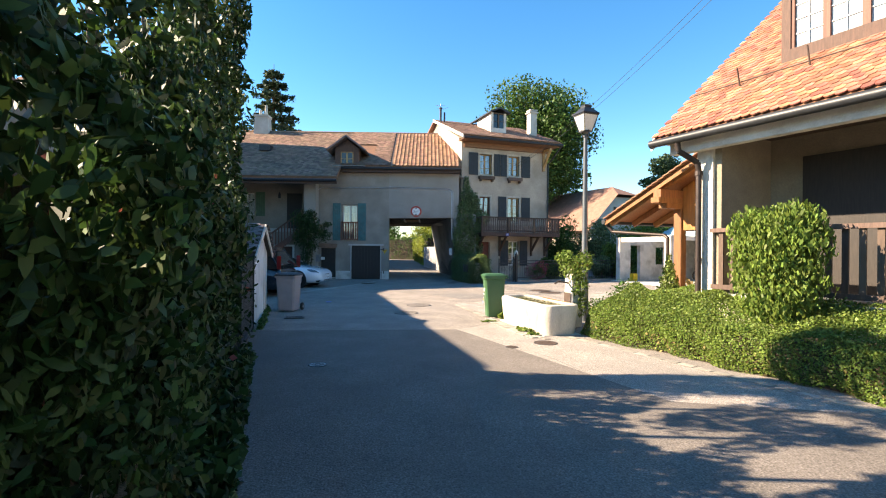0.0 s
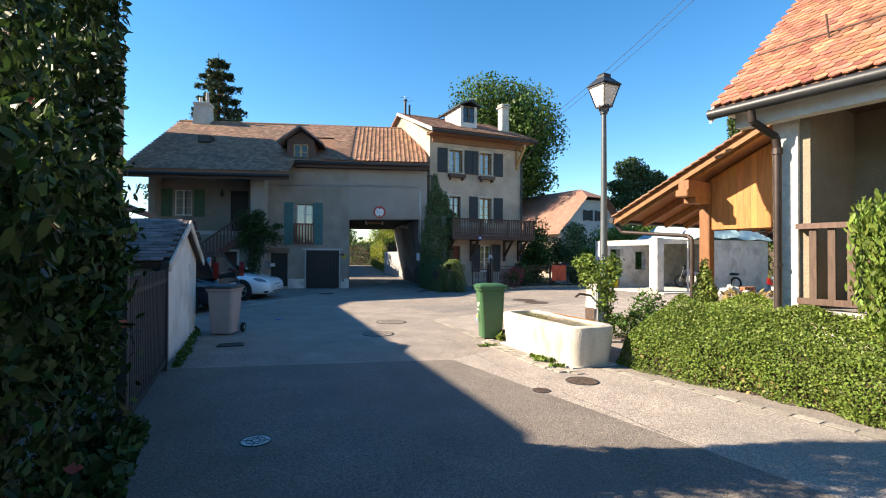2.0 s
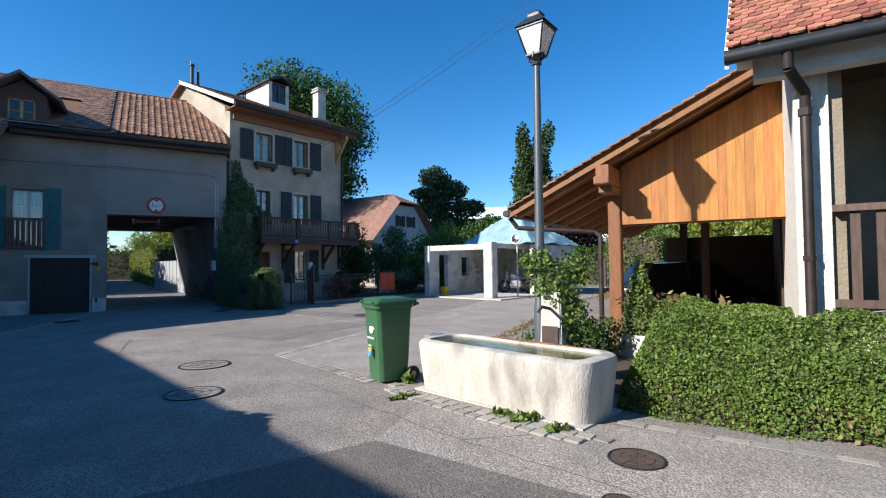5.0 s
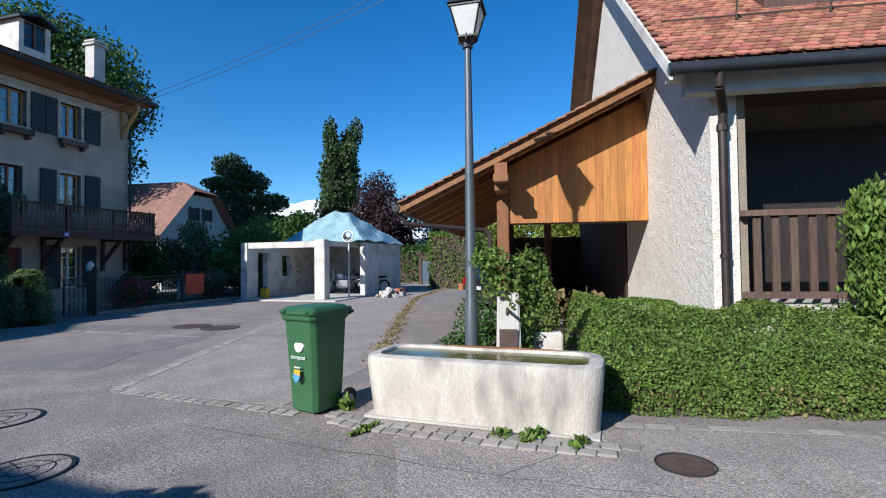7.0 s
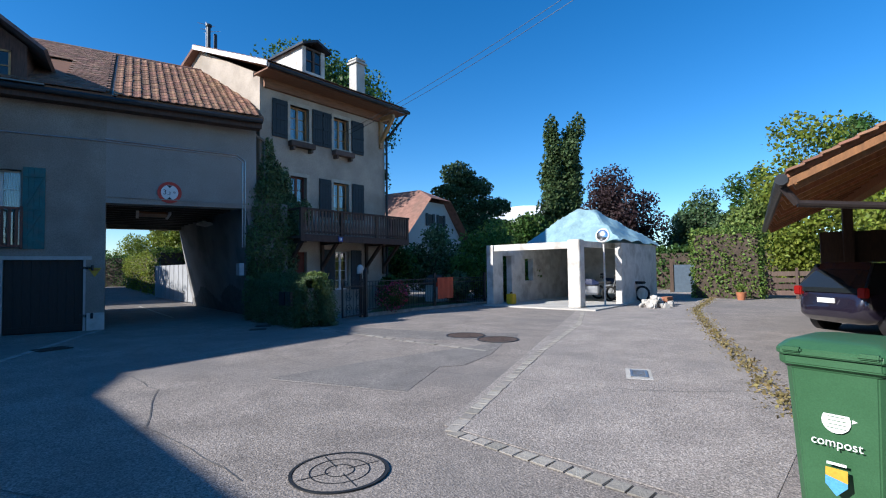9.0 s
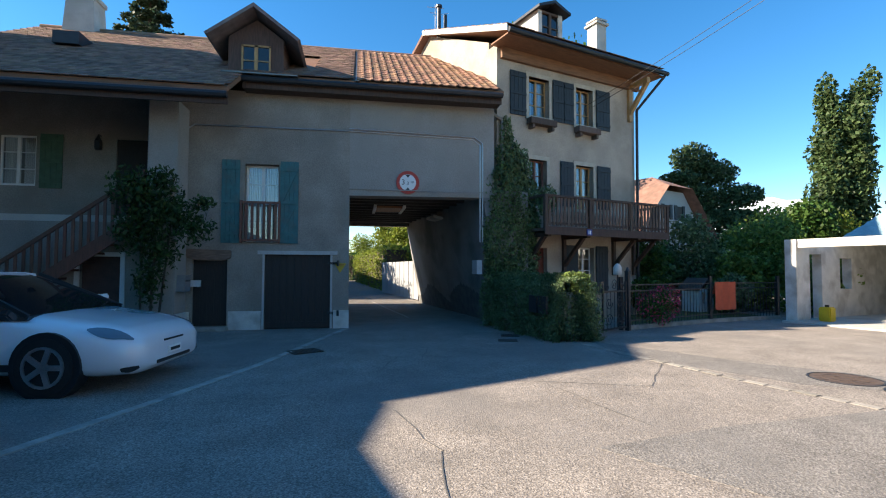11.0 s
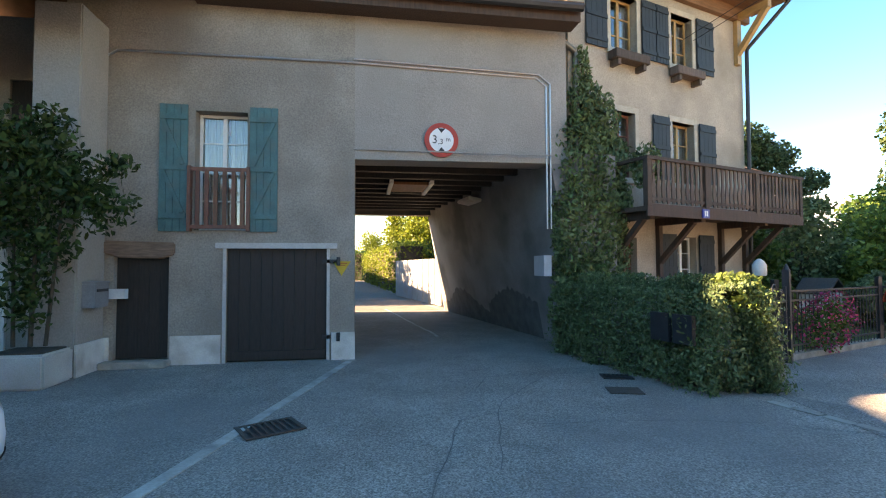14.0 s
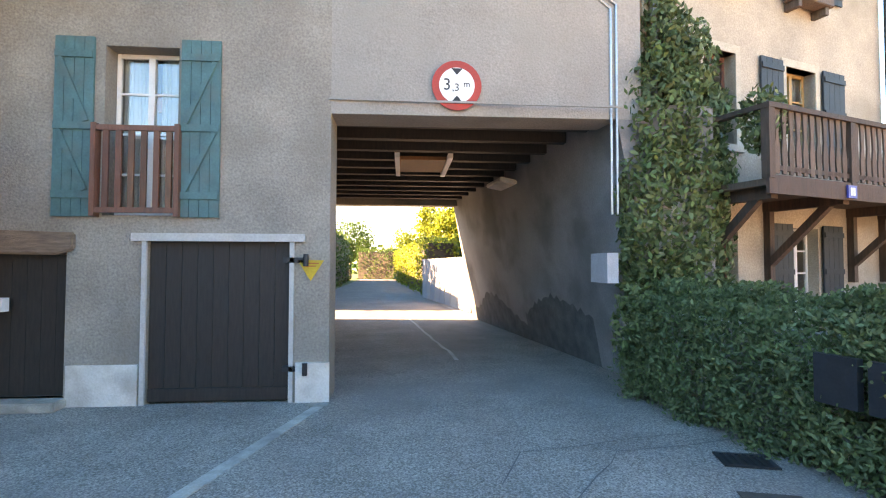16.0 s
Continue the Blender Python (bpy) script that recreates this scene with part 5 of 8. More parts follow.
part("basin", Shape().loft([o(0.0, 0.05), o(0.3, 0.02), o(0.55), o(0.585, 0.012), o(0.60, 0.04), o(0.60, 0.12, 0.14), o(0.575, 0.14, 0.14), o(0.28, 0.17, 0.14)]), TROUGH_STONE, ft, smooth=True)
part("water", Shape().prism(o(0.565, 0.135, 0.14), (0, 0, 0.006)), WATER, ft, "shallow greenish water")
part("rim_rust", Shape().prism([(-0.55, 0.31, 0.601), (-0.2, 0.285, 0.601), (0.3, 0.29, 0.601), (0.75, 0.32, 0.601), (0.6, 0.37, 0.601), (0.1, 0.385, 0.601), (-0.4, 0.37, 0.601)], (0, 0, 0.003)), mat("rust stained stone", (0.33, 0.15, 0.06), 0.9, 0.3, 8, 40, 0.2), ft, "rust stain along the rim")
for j in range(2):
    for i in range(19 - 2 * j):
        rr = random.Random(i + 40 * j)
        x = -1.4 + i * 0.152 + j * 0.13
        y = -0.575 - j * 0.135 + 0.10 * (x / 1.35) ** 4
        part("base_stone", Shape().box(-0.072, 0.072, -0.064, 0.064, 0, 0.016 + rr.uniform(0, 0.008)), STONE, ft, bevel=0.006, at=pose(x, y + rr.uniform(-0.008, 0.008), 0, 0, 0, rr.uniform(-5, 5)))
part("base_slab", Shape().box(-1.1, 1.1, -0.4, 0.4, 0, 0.02), CONCRETE, ft)
fp = thing("fountain_post", "square stone fountain post with an iron spout, wrapped in creeper", "post", RH @ pose(-2.45, -0.72, 0))
part("shaft", Shape().loft([[(-0.15, -0.15, 0), (0.15, -0.15, 0), (0.15, 0.15, 0), (-0.15, 0.15, 0)], [(-0.12, -0.12, 1.15), (0.12, -0.12, 1.15), (0.12, 0.12, 1.15), (-0.12, 0.12, 1.15)]]), CONCRETE, fp, bevel=0.015)
part("spout", Shape().tube([(0, -0.1, 0.95), (0, -0.4, 1.0), (0, -0.5, 0.95)], 0.018), RUST, fp, "iron spout", smooth=True)
part("rust_stain", Shape().box(-0.1, 0.1, -0.157, -0.153, 0.55, 0.75), RUST, fp)
leaf_part("creeper", 2300, in_blobs([(0.0, 0.0, 1.25, 0.34, 0.3, 0.3), (0.12, 0.05, 0.9, 0.24, 0.22, 0.35), (-0.2, -0.05, 1.5, 0.25, 0.22, 0.2), (0.25, 0.1, 1.45, 0.22, 0.2, 0.25), (0.1, 0.1, 0.5, 0.2, 0.2, 0.3)], 0.5), 0.06, LEAF_HEDGE, fp, "bright green creeper leaves", 0.9)

lp = thing("street_lamp", "grey street lamp with a tapered four-sided lantern", "street lamp", pose(3.38, 11.06, 0, 0, 0, 20))
part("post", Shape().lathe([(0.09, 0), (0.09, 0.9), (0.075, 0.95), (0.06, 2.6), (0.045, 4.3), (0.045, 4.36)], 16), LAMP_GREY, lp, smooth=True)
part("bracket", Shape().rod((0, 0, 4.34), (0, 0, 4.40), 0.07).tube([(-0.11, 0, 4.5), (-0.12, 0, 4.42), (0, 0, 4.36), (0.12, 0, 4.42), (0.11, 0, 4.5)], 0.012, 6).tube([(0, -0.11, 4.5), (0, -0.12, 4.42), (0, 0, 4.36), (0, 0.12, 4.42), (0, 0.11, 4.5)], 0.012, 6), METAL_DARK, lp)
def sq(h, z):
    return [(-h, -h, z), (h, -h, z), (h, h, z), (-h, h, z)]
part("glass", Shape().loft([sq(0.10, 4.48), sq(0.195, 4.84)]), mat("milky lamp glass", (0.62, 0.60, 0.55), 0.35, 0.05, 3, 20, 0.0), lp, "milky lantern panes")
s = Shape()
for a, b in ((-1, -1), (1, -1), (1, 1), (-1, 1)):
    part("corner_bar", Shape().bar((a * 0.104, b * 0.104, 4.47), (a * 0.2, b * 0.2, 4.85), 0.018, 0.018), METAL_DARK, lp)
part("top_frame", Shape().loft([sq(0.21, 4.84), sq(0.21, 4.87)]), METAL_DARK, lp)
part("bottom_frame", Shape().loft([sq(0.115, 4.46), sq(0.115, 4.485)]), METAL_DARK, lp)
part("hood", Shape().loft([sq(0.235, 4.87), sq(0.225, 4.89), sq(0.12, 5.0), sq(0.11, 5.01), sq(0.09, 5.03), sq(0.09, 5.07), sq(0.10, 5.075), sq(0.06, 5.11)]), METAL_DARK, lp, "dark metal hood", bevel=0.006)


def wheelie_bin(label, at, body, lid, size, marks):
    w, d, h = size
    th = thing("wheeled_bin", label, "bin", at)
    def r(kx, y0, y1, z, c=0.04):
        return [(-kx + c, y0, z), (kx - c, y0, z), (kx, y0 + c, z), (kx, y1 - c, z), (kx - c, y1, z), (-kx + c, y1, z), (-kx, y1 - c, z), (-kx, y0 + c, z)]
    part("body", Shape().loft([r(w * 0.38, -d * 0.34, d * 0.36, 0.03), r(w * 0.4, -d * 0.36, d * 0.4, 0.25), r(w * 0.45, -d * 0.45, d * 0.45, h * 0.86), r(w * 0.5, -d * 0.5, d * 0.48, h * 0.88), r(w * 0.5, -d * 0.5, d * 0.48, h * 0.93)]), body, th, bevel=0.006, smooth=True)
    ld = part("lid", Shape().loft([r(w * 0.51, -d * 0.54, d * 0.5, h * 0.925), r(w * 0.51, -d * 0.54, d * 0.5, h * 0.955), r(w * 0.44, -d * 0.45, d * 0.44, h * 0.99), r(w * 0.3, -d * 0.3, d * 0.35, h)]), lid, th, bevel=0.006, smooth=True)
    for x in (-0.33, 0.33):
        part("lid_grip", Shape().box(x * w - 0.045, x * w + 0.045, -d * 0.57, -d * 0.5, h * 0.94, h * 0.965), lid, ld, bevel=0.008)
        part("hinge", Shape().rod((x * w - 0.05, d * 0.53, h * 0.95), (x * w + 0.05, d * 0.53, h * 0.95), 0.025), lid, ld)
    part("handle", Shape().tube([(-w * 0.42, d * 0.5, h * 0.9), (-w * 0.42, d * 0.62, h * 0.92), (w * 0.42, d * 0.62, h * 0.92), (w * 0.42, d * 0.5, h * 0.9)], 0.016), body, th, smooth=True)
    part("axle", Shape().rod((-w * 0.5, d * 0.42, 0.1), (w * 0.5, d * 0.42, 0.1), 0.012), STEEL, th)
    for x in (-1, 1):
        wl = part("wheel", Shape().rod((x * w * 0.44, d * 0.42, 0.1), (x * w * 0.54, d * 0.42, 0.1), 0.1, n=20), RUBBER, th, bevel=0.01, smooth=True)
        part("hub", Shape().rod((x * w * 0.5, d * 0.42, 0.1), (x * w * 0.548, d * 0.42, 0.1), 0.04, n=12), GREY_BIN, wl)
    if marks:
        # white round mark with ruled lines, the word, and a two-colour badge, on the sloping front
        tilt = pose(0, -d * 0.430, h * 0.55, 90 - 5.5, 0, 0)
        part("mark", Shape().lathe([(0.06, 0), (0.06, 0.001)], 28).prism([(0.065, 0.0, 0), (0.085, 0.012, 0), (0.065, 0.02, 0)], (0, 0, 0.001)), WHITE_SIGN, th, at=tilt @ pose(0, 0.09, 0.006))
        s = Shape()
        for i in range(5):
            s.box(-0.035, 0.04, -0.036 + i * 0.018, -0.033 + i * 0.018, 0.002, 0.003)
        part("mark_lines", s, GREEN_BIN, th, at=tilt @ pose(0, 0.09, 0.006))
        t = lettering("compost", 0.06, th, tilt @ pose(0, -0.02, 0.006), WHITE_SIGN)
        part("badge", Shape().prism([(-0.045, 0.06, 0), (0.045, 0.06, 0), (0.045, -0.02, 0), (0, -0.07, 0), (-0.045, -0.02, 0)], (0, 0, 0.001)), YELLOW_SIGN, th, at=tilt @ pose(0, -0.2, 0.006))
        part("badge_blue", Shape().prism([(-0.045, 0.02, 0), (0.045, -0.0, 0), (0.045, -0.02, 0), (0, -0.07, 0), (-0.045, -0.02, 0)], (0, 0, 0.001)), mat("badge blue", (0.08, 0.3, 0.6), 0.5, 0.05), th, at=tilt @ pose(0, -0.2, 0.008))
        part("badge_text", Shape().box(-0.04, 0.04, 0.075, 0.088, 0, 0.001), WHITE_SIGN, th, at=tilt @ pose(0, -0.2, 0.006))
    return th


wheelie_bin("green plastic wheeled compost bin beside the trough", pose(1.32, 11.72, 0, 0, 0, -88), GREEN_BIN, GREEN_BIN, (0.48, 0.55, 1.08), True)
wheelie_bin("grey plastic wheeled bin with a dark lid", pose(-4.02, 12.75, 0, 0, 0, -5), GREY_BIN, METAL_DARK, (0.56, 0.62, 1.02), False)


# ---- cars ----
LAMP_LENS = plain("lamp glass", (0.16, 0.19, 0.22), 0.06, 0.3, coat=0.6)


def car(label, at, paint, L, W, H, hood, belt, glass0, roof0, roof1, glass1, tail, rear_lamp, wheel_r=0.33, group="parked cars", front_x=0.0):
    """A car with its nose along +x; heights of hood, belt and tail; stations of the glass as shares of the length."""
    th = thing("parked_car", label, "car", at, group)
    xs = 0.5 - 0.5 * np.cos(np.linspace(0, math.pi, 41))
    top = np.interp(xs, [0, 0.03, 0.12, glass0, glass0 + 0.02, glass1, 0.90, 0.96, 0.985, 0.996, 1.0], [0.55 * tail, tail * 0.9, tail, belt, belt, hood + 0.5 * (belt - hood), hood * 0.93, hood * 0.84, hood * 0.75, 0.68 * hood, 0.58 * hood])
    wid = np.interp(xs, [0, 0.006, 0.03, 0.06, 0.15, 0.8, 0.9, 0.95, 0.98, 0.994, 1.0], [0.6, 0.76, 0.89, 0.95, 1.0, 1.0, 0.975, 0.93, 0.85, 0.76, 0.62]) * W / 2
    low = np.interp(xs, [0, 0.06, 0.9, 0.98, 1.0], [0.36, 0.22, 0.18, 0.2, 0.28])
    def ring(x, w, zb, zt):
        pts = []
        for t in np.linspace(0, 2 * math.pi, 20, endpoint=False):
            c, s = math.cos(t), math.sin(t)
            yy = math.copysign(abs(c) ** 0.32, c) * w
            zz = (zb + zt) / 2 + math.copysign(abs(s) ** 0.45, s) * (zt - zb) / 2
            pts.append((x, yy * (1 - 0.05 * max(0, s)), zz))
        return pts
    part("body", Shape().loft([ring((x - 0.5) * L, w, b, t) for x, w, b, t in zip(xs, wid, low, top)]), paint, th, smooth=True)
    gx = np.linspace(glass0, glass1, 22)
    gh = np.interp(gx, [glass0, roof0, (roof0 + roof1) / 2, roof1, glass1], [belt * 0.98, H - 0.03, H, H - 0.04, belt * 0.95])
    rings = []
    for x, z in zip(gx, gh):
        k = max(0.02, (z - belt * 0.9) / (H - belt * 0.9))
        wt = W * (0.46 - 0.11 * k)
        rings.append([((x - 0.5) * L, -W * 0.462, belt * 0.88), ((x - 0.5) * L, W * 0.462, belt * 0.88), ((x - 0.5) * L, wt, z - 0.05 * k), ((x - 0.5) * L, wt * 0.7, z), ((x - 0.5) * L, -wt * 0.7, z), ((x - 0.5) * L, -wt, z - 0.05 * k)])
    part("glasshouse", Shape().loft(rings), DARK_GLASS, th, "dark tinted windows", smooth=True)
    rx = [(x, z) for x, z in zip(gx, gh) if roof0 - 0.03 <= x <= roof1 + 0.02]
    part("roof", Shape().loft([[((x - 0.5) * L, -W * 0.36, z - 0.045), ((x - 0.5) * L, W * 0.36, z - 0.045), ((x - 0.5) * L, W * 0.355, z - 0.01), ((x - 0.5) * L, W * 0.25, z + 0.012), ((x - 0.5) * L, -W * 0.25, z + 0.012), ((x - 0.5) * L, -W * 0.355, z - 0.01)] for x, z in rx]), paint, th, smooth=True)
    s = Shape()
    for q in (-1, 1):
        for a, b in ((glass0, roof0), (glass1, roof1), ((roof0 + roof1) / 2, (roof0 + roof1) / 2 + 0.01)):
            part("pillar", Shape().bar(((a - 0.5) * L, q * W * 0.452, belt * 0.93), ((b - 0.5) * L, q * W * 0.357, H - 0.05), 0.035, 0.045), BLACK_SIGN, th)
    for q in (-1, 1):
        part("mirror", Shape().box((glass1 - 0.58) * L - 0.06, (glass1 - 0.58) * L + 0.06, q * W * 0.5 - 0.02 * q, q * W * 0.5 + 0.15 * q, belt, belt + 0.1), paint, th, bevel=0.02)
        part("side_trim", Shape().box(-0.3 * L, 0.3 * L, q * W * 0.497 - 0.012, q * W * 0.497 + 0.012, 0.3, 0.38), METAL_DARK, th)
        part("door_line", Shape().box(-0.005 * L, 0.0, q * W * 0.499 - 0.003, q * W * 0.499 + 0.004, 0.4, belt * 0.9), BLACK_SIGN, th)
        def patch(xa, xb, ta, tb, taper, name, material, label=""):
            """A lens or vent laid over the rounded nose, between two stations and two angles."""
            v, f, m = [], [], 6
            for i in range(m + 1):
                x = xa + (xb - xa) * i / m
                wv, bv, tv = np.interp(x, xs, wid) + 0.007, np.interp(x, xs, low) - 0.007, np.interp(x, xs, top) + 0.007
                mid, half = (ta + tb) / 2, (tb - ta) / 2 * (1 - taper * abs(2 * i / m - 1) ** 2)
                for k in range(4):
                    t = radians(mid + half * (2 * k / 3 - 1))
                    c, sn = math.cos(t), math.sin(t)
                    v.append(((x - 0.5) * L + 0.004, q * abs(c) ** 0.32 * wv * (1 - 0.05 * max(0, sn)), (bv + tv) / 2 + math.copysign(abs(sn) ** 0.45, sn) * (tv - bv) / 2))
            for i in range(m):
                for k in range(3):
                    f.append((i * 4 + k, i * 4 + k + 1, i * 4 + k + 5, i * 4 + k + 4))
            part(name, Shape().add(v, f), material, th, label, smooth=True)
        patch(0.885, 0.98, 16, 50, 0.85, "headlamp", LAMP_LENS, "clear grey headlamp")
        patch(0.962, 0.992, -34, -12, 0.4, "fog_lamp", BLACK_SIGN, "black air vent with a fog lamp")
        z0, z1, y0, y1 = rear_lamp
        part("tail_lamp", Shape().box(-0.494 * L, -0.465 * L, min(q * W * y0, q * W * y1), max(q * W * y0, q * W * y1), z0, z1), plain("red lamp", (0.25, 0.012, 0.01), 0.15, coat=0.5), th, bevel=0.02)
        for x in (-0.30 * L, 0.305 * L):
            part("wheel_arch", Shape().rod((x, q * W * 0.40, wheel_r), (x, q * W * 0.503, wheel_r), wheel_r * 1.14, n=28), BLACK_SIGN, th)
            wl = part("wheel", Shape().rod((x, q * W * 0.40, wheel_r), (x, q * W * 0.512, wheel_r), wheel_r, n=28), RUBBER, th, bevel=0.02, smooth=True)
            s = Shape()
            for i in range(5):
                t = i * 1.2566
                s.bar((x, q * W * 0.515, wheel_r), (x + 0.62 * wheel_r * math.cos(t), q * W * 0.515, wheel_r + 0.62 * wheel_r * math.sin(t)), 0.03, 0.06)
            part("rim", s.rod((x, q * W * 0.50, wheel_r), (x, q * W * 0.514, wheel_r), wheel_r * 0.2, n=14), STEEL, wl)
            ring2 = Shape()
            for i in range(20):
                a, b = i * 0.31416, (i + 1) * 0.31416
                ring2.bar((x + 0.64 * wheel_r * math.cos(a), q * W * 0.514, wheel_r + 0.64 * wheel_r * math.sin(a)), (x + 0.64 * wheel_r * math.cos(b), q * W * 0.514, wheel_r + 0.64 * wheel_r * math.sin(b)), 0.03, 0.03)
            part("rim_edge", ring2, STEEL, wl)
    part("plate", Shape().box(-0.503 * L, -0.497 * L, -0.2, 0.2, 0.55 * tail + 0.1, 0.55 * tail + 0.2), WHITE_SIGN, th)
    part("plate", Shape().box(0.497 * L, 0.503 * L, -0.16, 0.16, 0.38, 0.47), WHITE_SIGN, th)
    part("plate_mark", Shape().box(0.5035 * L, 0.5045 * L, -0.12, 0.12, 0.405, 0.445), METAL_DARK, th)
    front = xs > 0.8
    def across(half, z, r, name, label=""):
        """A strip that follows the curve of the nose at one height."""
        pts = []
        for y in np.linspace(-half, half, 17):
            x = np.interp(abs(y), wid[front][::-1], xs[front][::-1])
            k = (z - 0.3) / (hood - 0.3)
            pts.append(((x - 0.5) * L - 0.02 + 0.012 * (1 - abs(2 * k - 0.7)), y, z))
        part(name, Shape().tube(pts, r, 8), BLACK_SIGN, th, label, smooth=True)
    across(0.42, 0.31, 0.03, "grille", "black lower air intake")
    across(0.24, 0.56, 0.014, "nose_trim")
    return th


PAINT_DARK = plain("black blue car paint", (0.008, 0.011, 0.02), 0.18, 0.0, coat=1.0)
PAINT_WHITE = plain("white car paint", (0.74, 0.76, 0.78), 0.25, 0.0, coat=1.0)
PAINT_BLACK = plain("black violet car paint", (0.014, 0.011, 0.02), 0.18, 0.0, coat=1.0)
car("dark blue black estate car parked tail outward", pose(-7.6, 17.4, 0, 0, 0, 174), PAINT_DARK, 4.9, 1.9, 1.72, 1.02, 1.08, 0.03, 0.12, 0.62, 0.76, 1.08, (0.95, 1.4, 0.45, 0.487), 0.37)
car("white electric saloon car parked nose outward", pose(-7.15, 21.3, 0, 0, 0, -8), PAINT_WHITE, 4.95, 1.93, 1.45, 0.90, 0.99, 0.06, 0.32, 0.53, 0.75, 0.98, (0.75, 0.9, 0.3, 0.45), 0.35)
car("small black hatchback parked under the carport", pose(12.09, 14.13, 0, 0, 0, -26), PAINT_BLACK, 3.85, 1.72, 1.5, 0.9, 0.98, 0.02, 0.12, 0.6, 0.78, 1.0, (0.78, 0.98, 0.38, 0.485), 0.31)

# ---- ruined garage ----
RU = pose(11.05, 22.45, 0, 0, 0, 17)
ru = thing("garage_shell", "whitewashed roofless garage shell with a tarpaulin over its rear", "garage", RU)
part("slab", Shape().box(-0.4, 6.8, -0.9, 3.6, 0, 0.05), CONCRETE, ru, "pale concrete slab")
part("front_pillar", Shape().box(0, 0.42, -0.2, 0.25, 0.05, 2.42), WHITE_OLD, ru, "peeling white pillar", bevel=0.02)
part("front_beam", Shape().box(0.06, 0.32, 0.25, 3.4, 2.12, 2.36), WHITE_OLD, ru)
part("side_beam", Shape().box(0.42, 6.5, -0.15, 0.1, 2.18, 2.38), WHITE_OLD, ru)
part("left_post", Shape().box(0.0, 0.3, 3.4, 3.7, 0, 2.36), WHITE_OLD, ru)
part("left_wall", wall_shape(0.3, 6.5, 0.05, 2.36, 3.4, 3.65, [(0.7, 1.35, 0, 1.95), (2.4, 3.1, 0.9, 1.85)]), WHITE_OLD, ru, "whitewashed wall with an empty doorway and window")
part("back_wall", Shape().box(6.5, 6.75, -0.7, 3.65, 0.05, 2.36), WHITE_OLD, ru)
part("right_wall", Shape().box(2.6, 6.5, -0.7, -0.45, 0.05, 2.36), WHITE_OLD, ru)
rng = random.Random(5)
gr = []
for i in range(29):
    for j in range(29):
        a, b = i / 28, j / 28
        fold = 0.035 * math.sin(b * 31 + 2.5 * math.sin(a * 6)) + 0.03 * math.sin((a + b) * 19) + rng.uniform(-0.012, 0.012)
        h = 2.40 + 1.5 * min(1 - 0.05 * math.sin(b * 8), 2.3 * a, 2.3 * (1 - a), b / 0.47 + 0.02, (1 - b) / 0.30 + 0.02) + fold
        gr.append((2.2 + a * 4.9, -0.8 + b * 4.2, h))
tp = part("tarpaulin", Shape().add(gr, [(i * 29 + j, (i + 1) * 29 + j, (i + 1) * 29 + j + 1, i * 29 + j + 1) for i in range(28) for j in range(28)]), TARP, ru, "crumpled pale blue tarpaulin")
tp.modifiers.new("thickness", "SOLIDIFY").thickness = 0.02
cm = thing("traffic_mirror", "round convex traffic mirror on a white pole", "mirror", pose(12.75, 22.55, 0, 0, 0, 17))
part("pole", Shape().rod((0, 0, 0), (0, 0, 2.75), 0.035), WHITE_OLD, cm, smooth=True)
part("disc", Shape().lathe([(0.26, 0), (0.26, 0.04), (0.22, 0.06)], 28), FRAME_WHITE, cm, at=pose(-0.06, 0, 2.6, 0, -80, 0), smooth=True)
part("reflector", Shape().lathe([(0.21, 0.061), (0.15, 0.085), (0.01, 0.1)], 28), plain("mirror", (0.85, 0.85, 0.85), 0.18, 1.0), cm, at=pose(-0.06, 0, 2.6, 0, -80, 0), smooth=True)


def motorbike(at):
    th = thing("motorbike", "dark motorbike standing in the garage", "motorbike", at, "motorbikes in the garage")
    for x in (-0.65, 0.65):
        s = Shape()
        for i in range(18):
            a, b = i * 0.349, (i + 1) * 0.349
            s.rod((x + 0.28 * math.cos(a), 0, 0.31 + 0.28 * math.sin(a)), (x + 0.28 * math.cos(b), 0, 0.31 + 0.28 * math.sin(b)), 0.045, n=6)
        part("wheel", s, RUBBER, th, smooth=True)
    part("tank", Shape().loft([[(x, -w, z0), (x, w, z0), (x, w * 0.8, z1), (x, -w * 0.8, z1)] for x, w, z0, z1 in ((-0.3, 0.1, 0.68, 0.76), (0.0, 0.15, 0.65, 0.9), (0.35, 0.1, 0.68, 0.92))]), mat("dark blue tank paint", (0.015, 0.022, 0.06), 0.3, 0.1), th, bevel=0.02)
    part("seat", Shape().box(-0.75, -0.25, -0.13, 0.13, 0.7, 0.8), RUBBER, th, bevel=0.03)
    part("engine", Shape().box(-0.25, 0.3, -0.15, 0.15, 0.25, 0.62), STEEL, th, bevel=0.03)
    part("fork", Shape().rod((0.65, 0.09, 0.31), (0.42, 0.09, 1.0), 0.025).rod((0.65, -0.09, 0.31), (0.42, -0.09, 1.0), 0.025).rod((0.42, -0.35, 1.02), (0.42, 0.35, 1.02), 0.015), STEEL, th)
    part("screen", Shape().box(0.42, 0.5, -0.12, 0.12, 0.88, 1.12), METAL_DARK, th, bevel=0.02)
    return th


motorbike(RU @ pose(3.6, 0.9, 0.05, 0, 0, 100))
motorbike(RU @ pose(4.2, -0.3, 0.05, 0, 0, 80))
motorbike(RU @ pose(5.0, 0.6, 0.05, 0, 0, 95))
pb = thing("plastic_container", "yellow plastic container in the garage doorway", "container", RU @ pose(0.5, 2.9, 0.05))
part("body", Shape().box(-0.15, 0.15, -0.15, 0.15, 0, 0.4), mat("yellow plastic", (0.6, 0.4, 0.02), 0.5, 0.1), pb, bevel=0.03)
